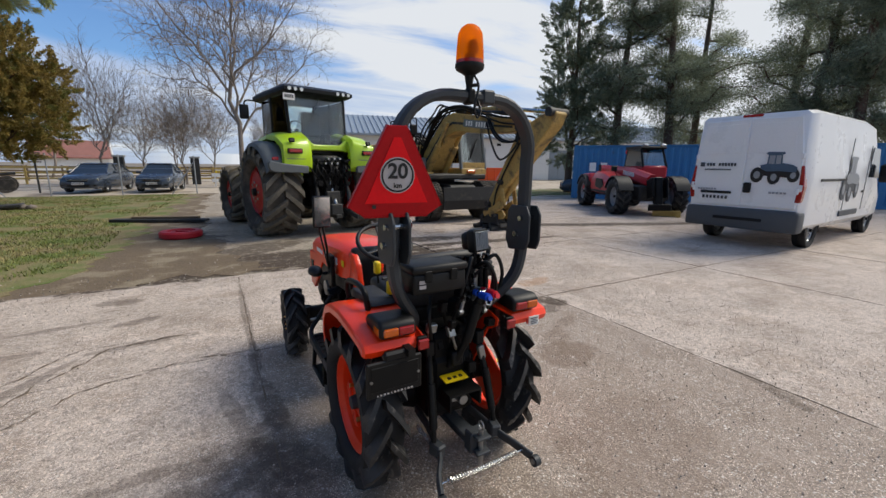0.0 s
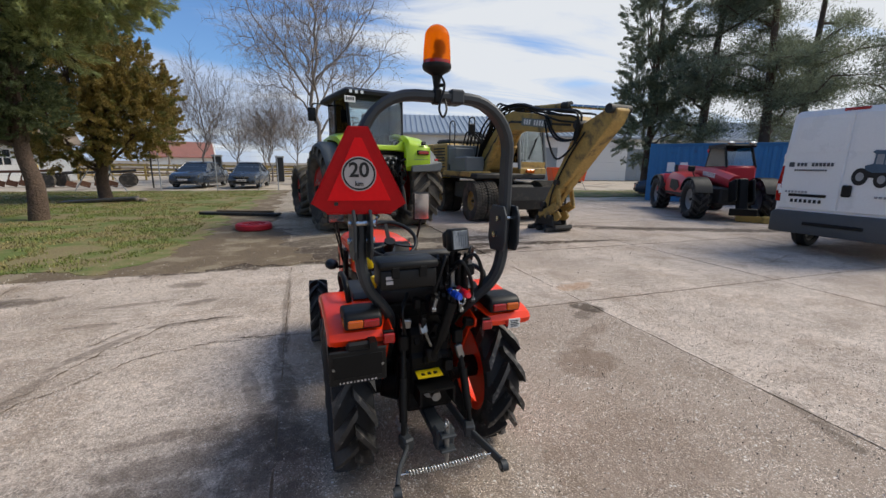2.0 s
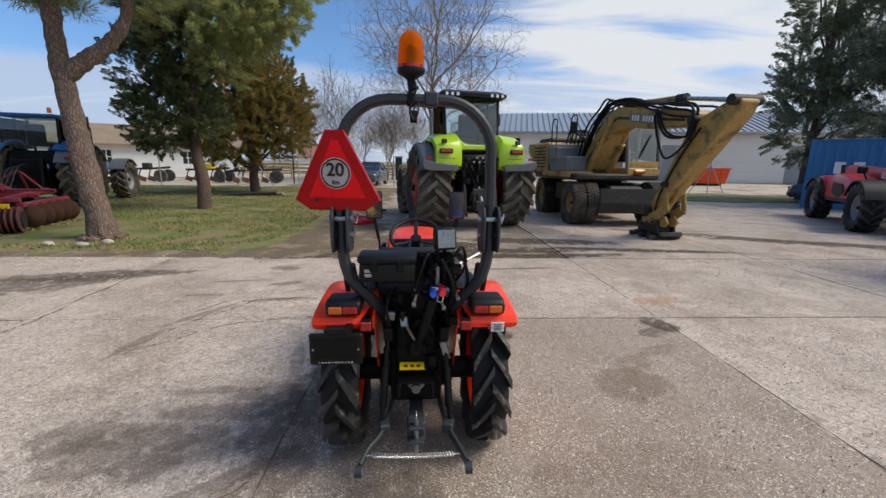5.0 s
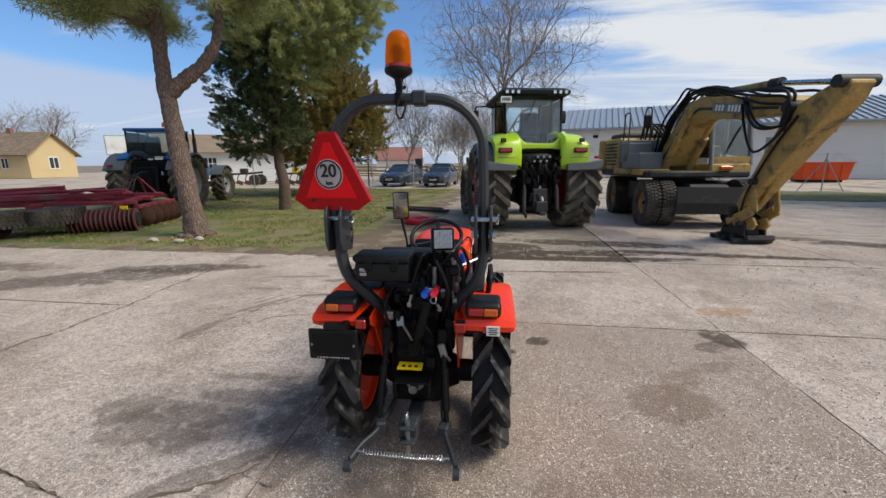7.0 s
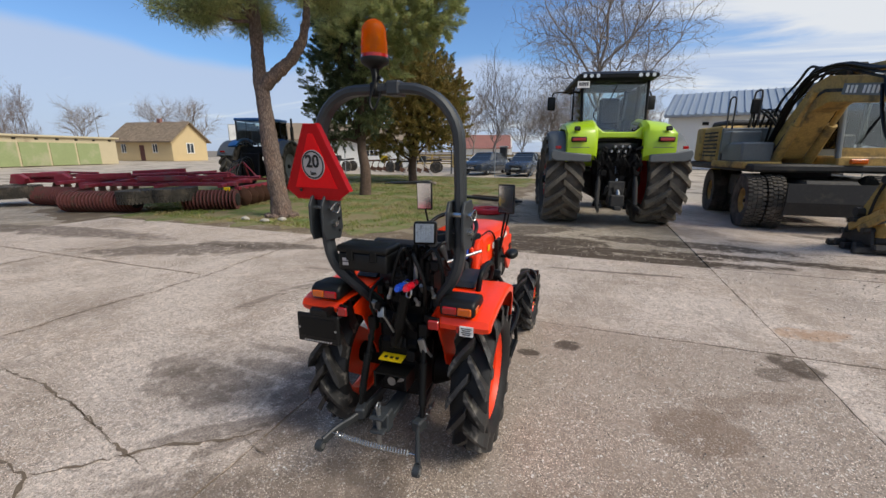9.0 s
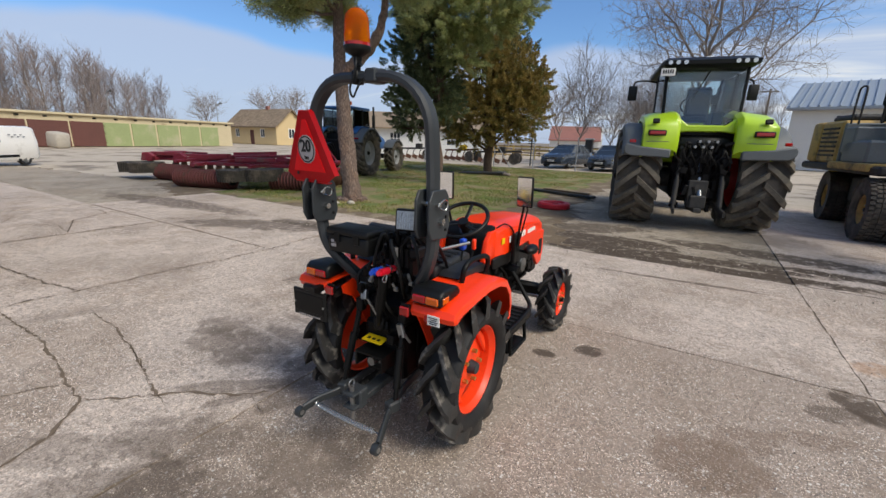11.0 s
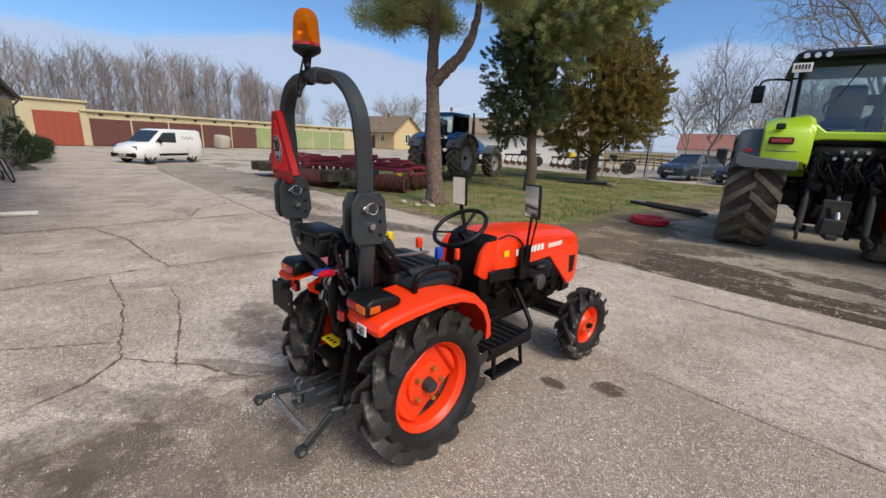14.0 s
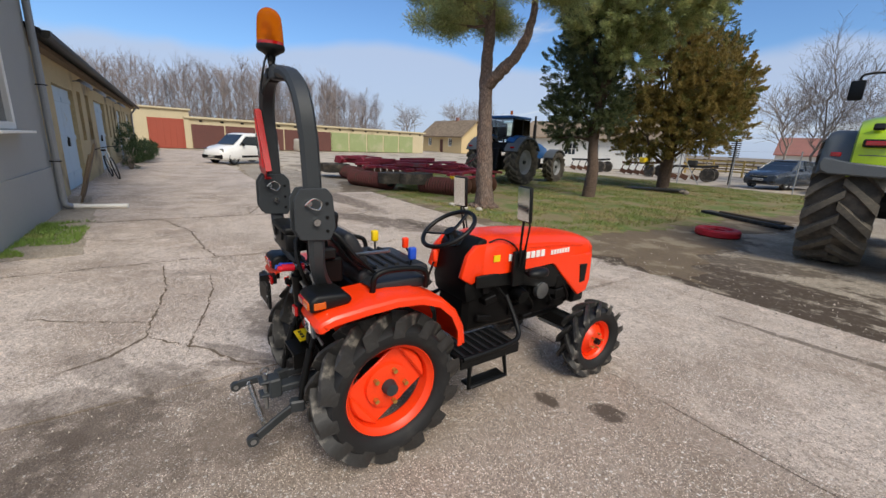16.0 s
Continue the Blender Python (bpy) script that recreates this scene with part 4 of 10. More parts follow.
# blue containers
def container(m, L=6.06):
    c = thing("container", m, "blue corrugated steel shipping container", "container", "containers by the pines")
    bm = B()
    n = int(L / 0.28)
    for yy, s in ((0, -1), (2.44, 1)):
        pts = []
        for k in range(n):
            x = k * L / n
            w = L / n
            pts += [(x, 0), (x + w * 0.35, 0), (x + w * 0.5, 0.04), (x + w * 0.85, 0.04)]
        pts.append((L, 0))
        out = [(x, yy + s * (d - 0.04)) for x, d in pts]
        back = [(x, y - s * 0.02) for x, y in out[::-1]]
        prism(bm, out + back, 0.15, 2.45, "z")
    for xx in (0, L):
        box(bm, (xx, 1.22, 1.3), (0.06, 2.4, 2.3))
    part("side_sheet", bm, CONTBLUE, c)
    bm = B()
    box(bm, (L / 2, 1.22, 2.5), (L, 2.44, 0.1), bevel=0.01)
    part("roof", bm, CONTBLUE, c)
    for xx in (0.06, L - 0.06):
        for yy in (0.06, 2.38):
            bm = B()
            box(bm, (xx, yy, 1.3), (0.15, 0.15, 2.59), bevel=0.01)
            part("corner_post", bm, CONTBLUE, c)
    bm = B()
    for yy in (0.06, 2.38):
        box(bm, (L / 2, yy, 0.08), (L - 0.2, 0.12, 0.16), bevel=0.01)
        box(bm, (L / 2, yy, 2.53), (L - 0.2, 0.12, 0.1), bevel=0.01)
    part("rail", bm, CONTBLUE, c)
    for k in range(2):
        bm = B()
        box(bm, (0.9 + k * 0.5, -0.048, 1.55), (0.3, 0.008, 0.42))
        part("notice", bm, WHITE, c, "white notice with unreadable print")
    return c


container(Matrix.Translation((15.7, 14.9, 0)) @ Matrix.Rotation(radians(-52), 4, "Z"))
container(Matrix.Translation((20.0, 10.6, 0)) @ Matrix.Rotation(radians(-58), 4, "Z"))
# ---- wheels ----
def tyre_mesh(R, rim, W, lugs=18, h=0.03, m=I4, lean=0.42, thick=0.4, n=44):
    """A farm tyre round the x axis: carcass, and a herringbone of bars that run down the shoulders. lean: sweep of a bar, in bar spacings times the lug count."""
    bm = B()
    r0 = R - h
    hw = W / 2
    prof = [(rim, -hw * 0.62), (rim + 0.1 * (r0 - rim), -hw * 0.78), (rim + 0.45 * (r0 - rim), -hw), (rim + 0.8 * (r0 - rim), -hw * 0.97), (r0 - 0.02 * R, -hw * 0.82), (r0, -hw * 0.4),
            (r0, hw * 0.4), (r0 - 0.02 * R, hw * 0.82), (rim + 0.8 * (r0 - rim), hw * 0.97), (rim + 0.45 * (r0 - rim), hw), (rim + 0.1 * (r0 - rim), hw * 0.78), (rim, hw * 0.62), (rim * 0.97, 0)]
    lathe(bm, prof, n, m, closed=True)
    return smooth(bm, 38)


def tread_bar(R, rim, W, lugs, h, m, lean, thick, s):
    """One bar of the herringbone, on the side s of the tyre."""
    bm = B()
    r0, hw = R - h, W / 2
    step = 2 * math.pi / lugs
    a0 = step * (0.5 if s > 0 else 0)
    st = []
    for u, rb, rt, sw, wd in ((-0.06, r0 - 0.01, R, 0.0, 1.0), (0.35, r0 - 0.01, R, 0.35, 1.0), (0.8, r0 - 0.03 * R, R - 0.004, 0.78, 1.15), (1.01, r0 - 0.1 * R, R - 0.035 * R, 1.0, 1.3), (1.02, r0 - 0.25 * (r0 - rim), r0 - 0.2 * (r0 - rim), 1.12, 1.1)):
        a = a0 - sw * lean * step * 2.2
        da = step * thick * 0.5 * wd
        x, xt = s * hw * u, s * hw * min(u, 1.0)
        q = [(x, rb, a - da), (x, rb, a + da), (xt, rt, a + da * 0.72), (xt, rt, a - da * 0.72)]
        st.append([bm.verts.new(m @ Vector((px, r * math.cos(t), r * math.sin(t)))) for px, r, t in q])
    for p, q in zip(st, st[1:]):
        for j in range(4):
            bm.faces.new((p[j], p[(j + 1) % 4], q[(j + 1) % 4], q[j]))
    bm.faces.new(st[0][::-1])
    bm.faces.new(st[-1])
    bmesh.ops.recalc_face_normals(bm, faces=bm.faces[:])
    return smooth(bm, 38)


def rim_mesh(rim, W, dish, m=I4, n=40):
    """A steel rim with a dished disc; dish: where the disc stands along x (outside is +x)."""
    bm = B()
    hw = W / 2 * 0.66
    prof = [(rim * 1.06, hw), (rim * 1.07, hw * 0.93), (rim * 0.98, hw * 0.9), (rim * 0.95, hw * 0.7), (rim * 0.86, hw * 0.45), (rim * 0.84, dish + 0.01), (rim * 0.8, dish - 0.02), (rim * 0.52, dish + 0.012), (rim * 0.46, dish + 0.03), (rim * 0.2, dish + 0.03),
            (0.001, dish + 0.03), (0.001, dish - 0.01), (rim * 0.5, dish - 0.02), (rim * 0.82, dish - 0.05), (rim * 0.84, -hw * 0.5), (rim * 0.95, -hw * 0.9), (rim * 1.06, -hw), (rim * 1.0, -hw * 0.95), (rim * 0.99, 0), (rim, hw * 0.85)]
    lathe(bm, prof, n, m, closed=True)
    return smooth(bm, 30)


def open_rim_mesh(rim, W, dish, m=I4, n=44, turn=35):
    """A rim ring with a welded centre plate that leaves two openings."""
    bm = B()
    hw = W / 2 * 0.66
    prof = [(rim * 1.06, hw), (rim * 1.07, hw * 0.93), (rim * 0.98, hw * 0.9), (rim * 0.95, hw * 0.7), (rim * 0.89, hw * 0.45), (rim * 0.87, -hw * 0.5), (rim * 0.95, -hw * 0.9), (rim * 1.06, -hw), (rim * 1.0, -hw * 0.95), (rim * 0.93, -hw * 0.4), (rim * 0.93, hw * 0.4), (rim, hw * 0.85)]
    lathe(bm, prof, n, m, closed=True)
    mt = m @ Matrix.Rotation(radians(turn), 4, "X")
    r, c = rim * 0.885, rim * 0.56
    a0 = math.asin(c / r)
    arc = [(r * math.cos(a), r * math.sin(a)) for a in np.linspace(-a0, a0, 9)]
    arc += [(-x, -y) for x, y in arc]
    prism(bm, arc, dish - 0.012, dish, "x", bevel=0.004, m=mt)
    for s in (-1, 1):
        prism(bm, [(r * 0.96 * math.cos(a), r * 0.96 * math.sin(a)) for a in (np.linspace(-a0, a0, 7) if s > 0 else np.linspace(math.pi - a0, math.pi + a0, 7))] + [(s * rim * 0.66, s * c * 0.8), (s * rim * 0.66, -s * c * 0.8)], dish - 0.002, dish + 0.028, "x", bevel=0.008, m=mt)
    lathe(bm, [(0.001, dish - 0.005), (rim * 0.5, dish - 0.005), (rim * 0.48, dish + 0.02), (rim * 0.34, dish + 0.026), (0.001, dish + 0.026)], 28, m)
    return smooth(bm, 30)


def wheel(parent, c, R, rim, W, side, rim_mat, tyre_mat=None, lugs=18, h=0.03, dish=0.02, bolts=5, steer=0, hub_mat=None, tread="bar", lean=0.42, thick=0.4, open_rim=False):
    """One wheel on a thing: the rim with its bolts and hub cap, and the tyre as its part. side +1: outside is +x."""
    m = pose(c[0], c[1], c[2], 0, 0, (0 if side > 0 else 180) + steer)
    w = part("wheel", (open_rim_mesh if open_rim else rim_mesh)(rim, W, dish, m), rim_mat, parent)
    if tread == "bar":
        t = tyre_mesh(R, rim, W, lugs, h, m, lean if side > 0 else -lean, thick)
    else:
        t = road_tyre(R, rim, W, m, tread)
    part("tyre", t, tyre_mat or RUBBER, w)
    if tread == "bar":
        for s in (-1, 1):
            one = part("tread_bar", tread_bar(R, rim, W, lugs, h, m, -lean if side > 0 else lean, thick, s), LUG if tyre_mat in (None, RUBBER) else DLUG, w)
            for k in range(1, lugs):
                o = one.copy()
                scene.collection.objects.link(o)
                o.matrix_basis = m @ Matrix.Rotation(2 * math.pi * k / lugs, 4, "X") @ m.inverted()
    bm = B()
    rod(bm, (dish + 0.02, 0, 0), (dish + 0.045 + rim * 0.1, 0, 0), rim * 0.17, rim * 0.13, 16, m)
    part("hub_cap", smooth(bm, 40), hub_mat or BLACK, w)
    for k in range(bolts):
        a = 2 * math.pi * k / bolts
        bm = B()
        rod(bm, (dish + 0.02, rim * 0.37 * math.cos(a), rim * 0.37 * math.sin(a)), (dish + 0.05, rim * 0.37 * math.cos(a), rim * 0.37 * math.sin(a)), rim * 0.05, n=6, m=m)
        part("wheel_bolt", bm, BRASS if rim_mat is RIM_O else STEEL, w)
    return w


def road_tyre(R, rim, W, m=I4, kind="road"):
    bm = B()
    hw = W / 2
    lathe(bm, [(rim, -hw * 0.8), (rim + 0.3 * (R - rim), -hw), (R - 0.15 * (R - rim), -hw * 0.98), (R, -hw * 0.75), (R, -hw * 0.05), (R - 0.012, -hw * 0.03), (R - 0.012, hw * 0.03), (R, hw * 0.05), (R, hw * 0.75), (R - 0.15 * (R - rim), hw * 0.98), (rim + 0.3 * (R - rim), hw), (rim, hw * 0.8)], 48, m, closed=True)
    if kind == "block":
        for k in range(40):
            for s in (-0.82, -0.28, 0.28, 0.82):
                a = 2 * math.pi * (k + (0.5 if abs(s) < 0.5 else 0)) / 40
                box(bm, (0, 0, 0), (W * 0.23, R * 0.1, 0.05), m=m @ Matrix.Rotation(a, 4, "X") @ Matrix.Translation((s * hw, 0, R - 0.005)))
    return smooth(bm, 38)
# ---- small orange tractor ----
TR = pose(0.902, 1.762, 0, 0, 0, 1.2)
tractor = thing("compact_tractor", TR, "small orange compact tractor with a folding roll bar and amber beacon", "tractor")


def add(name, fn, material, label="", parent=None, sm=None):
    bm = B()
    fn(bm)
    if sm:
        smooth(bm, sm)
    return part(name, bm, material, parent or tractor, label)


HUBR, HUBF = 0.379, 0.262
for s in (-1, 1):
    wheel(tractor, (s * 0.372, 0.0, HUBR), 0.381, 0.232, 0.185, s, RIM_O, RUBBER, lugs=14, h=0.056, dish=-0.015, bolts=5, thick=0.3, open_rim=True, hub_mat=GREYBAR)
for s in (-1, 1):
    wheel(tractor, (s * 0.412, 1.54, HUBF), 0.265, 0.142, 0.15, s, RIM_O, RUBBER, lugs=12, h=0.04, dish=0.02, bolts=5, steer=-3, thick=0.31)

# roll bar: lower legs, hinge plates, upper arch
for s in (-1, 1):
    add("roll_bar_leg", lambda b: sweep(b, curve([(s * 0.15, 0.02, 0.52), (s * 0.16, -0.1, 0.72), (s * 0.2, -0.22, 0.85), (s * 0.29, -0.29, 0.98), (s * 0.325, -0.305, 1.1), (s * 0.325, -0.31, 1.27)], 6), 0.062, 0.046, side=(0, 1, 0)), GREYBAR, sm=40)
R_ARCH = [(-0.325, -0.31, 1.2), (-0.326, -0.315, 1.38), (-0.322, -0.32, 1.52)]
for k in range(0, 9):
    a = math.pi - k * math.pi / 16
    R_ARCH.append((-0.11 + 0.212 * math.cos(a), -0.325 - 0.02 * k / 8, 1.555 + 0.212 * math.sin(a)))
arch = R_ARCH + [(-x, y, z) for x, y, z in R_ARCH[::-1]]
hoop = add("roll_bar_arch", lambda b: sweep(b, arch, 0.07, 0.04, side=(0, 1, 0)), GREYBAR, sm=40)
for s in (-1, 1):
    def hinge(b):
        o = [(-0.375, 1.13), (-0.395, 1.17), (-0.395, 1.29), (-0.37, 1.33), (-0.27, 1.33), (-0.245, 1.30), (-0.235, 1.17), (-0.26, 1.12)]
        for d in (-1, 1):
            x = s * 0.325 + d * 0.032
            prism(b, o, x - 0.006, x + 0.006, "x", bevel=0.003)
    hp = add("hinge_plate", hinge, GREYBAR)
    for yy, zz, rr in ((-0.315, 1.2, 0.014), (-0.345, 1.275, 0.012)):
        add("bolt", lambda b: rod(b, (s * 0.325 - 0.052, yy, zz), (s * 0.325 + 0.056, yy, zz), rr, n=8), CHROME, parent=hp)
    add("spring_clip", lambda b: tube(b, curve([(s * 0.325 + 0.054, -0.36, 1.27), (s * 0.325 + 0.065, -0.33, 1.295), (s * 0.325 + 0.065, -0.30, 1.28), (s * 0.325 + 0.06, -0.31, 1.25), (s * 0.325 + 0.054, -0.345, 1.262)], 4), 0.003, 6), CHROME, parent=hp)
    for j in range(3):
        add("rivet", lambda b: rod(b, (s * 0.325 + 0.036, -0.27, 1.16 + j * 0.055), (s * 0.325 + 0.042, -0.27, 1.16 + j * 0.055), 0.007, n=8), BLACK, parent=hp)
add("top_clamp", lambda b: box(b, (0.06, -0.345, 1.768), (0.06, 0.08, 0.056), bevel=0.008), GREYBAR, parent=hoop)

# amber beacon
bx, by = -0.022, -0.36
stem = add("beacon_stem", lambda b: (rod(b, (bx, by, 1.74), (bx, by, 1.85), 0.0125), rod(b, (bx, by, 1.80), (bx, by, 1.85), 0.012, 0.02), box(b, (bx, by, 1.765), (0.034, 0.05, 0.055), bevel=0.006), rod(b, (bx, by - 0.005, 1.805), (bx + 0.03, by - 0.012, 1.81), 0.007, n=8)), BLACK, sm=40)
VERT = pose(bx, by, 0, 0, -90, 0)
add("beacon_base", lambda b: lathe(b, [(0.001, 1.842), (0.02, 1.842), (0.028, 1.848), (0.052, 1.862), (0.056, 1.87), (0.056, 1.882), (0.001, 1.883)], 28, VERT), PLASTIC, parent=stem, sm=40)
add("beacon_ring", lambda b: lathe(b, [(0.001, 1.8825), (0.0535, 1.8825), (0.0535, 1.894), (0.001, 1.895)], 28, VERT), REDLENS, parent=stem, sm=40)


def dome(b):
    pr = [(0.0525, 1.8945), (0.0515, 1.93), (0.0475, 1.975)]
    pr += [(0.0475 * math.cos(a), 1.976 + 0.0475 * math.sin(a)) for a in np.linspace(0.12, math.pi / 2, 9)[:-1]] + [(0.001, 2.0235)]
    lathe(b, pr, 40, VERT)


AMBGLASS = bpy.data.materials.new("clear_amber_dome")
AMBGLASS.use_nodes = True
_n, _l = AMBGLASS.node_tree.nodes, AMBGLASS.node_tree.links
_p = _n["Principled BSDF"]
_p.inputs["Base Color"].default_value = (*rgb("ff8410"), 1)
_p.inputs["Roughness"].default_value = 0.08
_w, _wb = _n.new("ShaderNodeTexWave"), _n.new("ShaderNodeBump")
_w.inputs["Scale"].default_value = 60.0
_wb.inputs["Strength"].default_value, _wb.inputs["Distance"].default_value = 0.25, 0.002
_tc = _n.new("ShaderNodeTexCoord")
_l.new(_tc.outputs["Object"], _w.inputs["Vector"])
_l.new(_w.outputs["Fac"], _wb.inputs["Height"])
_l.new(_wb.outputs["Normal"], _p.inputs["Normal"])
_t, _c = _n.new("ShaderNodeBsdfTranslucent"), _n.new("ShaderNodeBsdfTransparent")
_t.inputs["Color"].default_value = (1.0, 0.3, 0.01, 1)
_c.inputs["Color"].default_value = (1.0, 0.45, 0.04, 1)
_x, _y = _n.new("ShaderNodeMixShader"), _n.new("ShaderNodeMixShader")
_x.inputs[0].default_value, _y.inputs[0].default_value = 0.5, 0.66
_l.new(_p.outputs[0], _x.inputs[1])
_l.new(_t.outputs[0], _x.inputs[2])
_l.new(_x.outputs[0], _y.inputs[1])
_l.new(_c.outputs[0], _y.inputs[2])
_l.new(_y.outputs[0], _n["Material Output"].inputs["Surface"])
add("beacon_dome", dome, AMBGLASS, "clear amber dome", parent=stem, sm=50)
add("beacon_reflector", lambda b: lathe(b, [(0.001, -0.012), (0.012, -0.01), (0.03, 0.014), (0.028, 0.015), (0.011, -0.006), (0.001, -0.007)], 22, pose(bx, by - 0.004, 1.942, 0, 0, -70)), STEEL, parent=stem, sm=40)
add("beacon_motor", lambda b: (rod(b, (bx, by, 1.89), (bx, by, 1.918), 0.02, n=16), rod(b, (bx, by, 1.915), (bx, by, 1.955), 0.009, n=12)), BLACK, parent=stem, sm=40)
add("beacon_cable", lambda b: tube(b, curve([(bx + 0.01, by - 0.02, 1.84), (bx + 0.02, by - 0.035, 1.80), (bx - 0.004, by - 0.045, 1.72), (bx + 0.012, by - 0.045, 1.685), (bx + 0.028, by - 0.04, 1.715), (bx + 0.03, by - 0.01, 1.76)], 6), 0.0045, 6), PLASTIC, parent=stem)

# slow-vehicle sign on the hinge of the roll bar
SG = pose(-0.333, -0.372, 1.478, 4, 0, -6.5) @ Matrix.Scale(0.92, 4)
def hexsign(hw, hh, cut):
    return [(-hw, -hh + cut * 0.3), (-hw + cut * 0.45, -hh), (hw - cut * 0.45, -hh), (hw, -hh + cut * 0.3), (cut * 0.27, hh), (-cut * 0.27, hh)]


sign = add("slow_vehicle_sign", lambda b: prism(b, hexsign(0.192, 0.176, 0.13), 0.0, 0.006, "y", bevel=0.002, m=SG), SIGNDARK, "red truncated triangle sign with dark red border")
add("sign_face", lambda b: prism(b, [(-0.130, -0.122), (0.130, -0.122), (0.014, 0.132), (-0.014, 0.132)], -0.004, -0.001, "y", m=SG), SIGNRED, parent=sign)
add("sign_flange", lambda b: [prism(b, [(x0, y0), (x1, y1), (x1 + nx, y1 + ny), (x0 + nx, y0 + ny)], 0.0, 0.03, "y", m=SG) for x0, y0, x1, y1, nx, ny in ((-0.133, -0.176, 0.133, -0.176, 0, -0.004), (0.192, -0.137, 0.035, 0.176, 0.004, 0.002), (-0.192, -0.137, -0.035, 0.176, -0.004, 0.002))], SIGNDARK, parent=sign)


def disc(b, r, y, n=36, c=(0, 0.0), r2=0.0, t=0.002):
    if r2:
        o = [(c[0] + r * math.cos(2 * math.pi * k / n), c[1] + r * math.sin(2 * math.pi * k / n)) for k in range(n)]
        i = [(c[0] + r2 * math.cos(2 * math.pi * k / n), c[1] + r2 * math.sin(2 * math.pi * k / n)) for k in range(n)]
        va = [b.verts.new(SG @ Vector((p[0], y, p[1]))) for p in o]
        vb = [b.verts.new(SG @ Vector((p[0], y, p[1]))) for p in i]
        for k in range(n):
            b.faces.new((va[k], va[(k + 1) % n], vb[(k + 1) % n], vb[k]))
    else:
        prism(b, [(c[0] + r * math.cos(2 * math.pi * k / n), c[1] + r * math.sin(2 * math.pi * k / n)) for k in range(n)], y - t, y, "y", m=SG)


GREYSHEET = mat("grey_white_reflective_sheet", rgb("b4aeac"), 0.4, var=0.05, bump=0.03)
sd = add("speed_disc", lambda b: disc(b, 0.070, -0.005, c=(0, -0.012)), GREYSHEET, parent=sign)
add("disc_rim", lambda b: disc(b, 0.066, -0.0085, c=(0, -0.012), r2=0.059), INK, parent=sd)


def text(name, body, size, m, material, parent, bold=0.0, align="CENTER", extr=0.001):
    """Raised letters in the built-in font, as a mesh."""
    cu = bpy.data.curves.new(name, "FONT")
    cu.body, cu.size, cu.align_x, cu.align_y, cu.offset, cu.extrude = body, size, align, "CENTER", bold, extr
    tmp = bpy.data.objects.new(name, cu)
    scene.collection.objects.link(tmp)
    me = bpy.data.meshes.new_from_object(tmp.evaluated_get(bpy.context.evaluated_depsgraph_get()))
    bpy.data.objects.remove(tmp)
    me.transform(m)
    me.materials.clear()
    me.materials.append(material)
    ob = new(name, me)
    ob.parent = parent
    return ob


text("sign_number", "20", 0.082, SG @ pose(0, -0.0095, 0.002, 90, 0, 0), INK, sd, 0.002)
text("sign_unit", "km", 0.028, SG @ pose(0, -0.0095, -0.052, 90, 0, 0), INK, sd, 0.0006)
add("sign_print", lambda b: box(b, (-0.095, -0.006, -0.135), (0.016, 0.003, 0.014), m=SG), INK, parent=sign)
add("sign_bracket", lambda b: box(b, (0.0, 0.035, -0.14), (0.03, 0.06, 0.16), bevel=0.004, m=SG), GREYBAR, parent=sign)

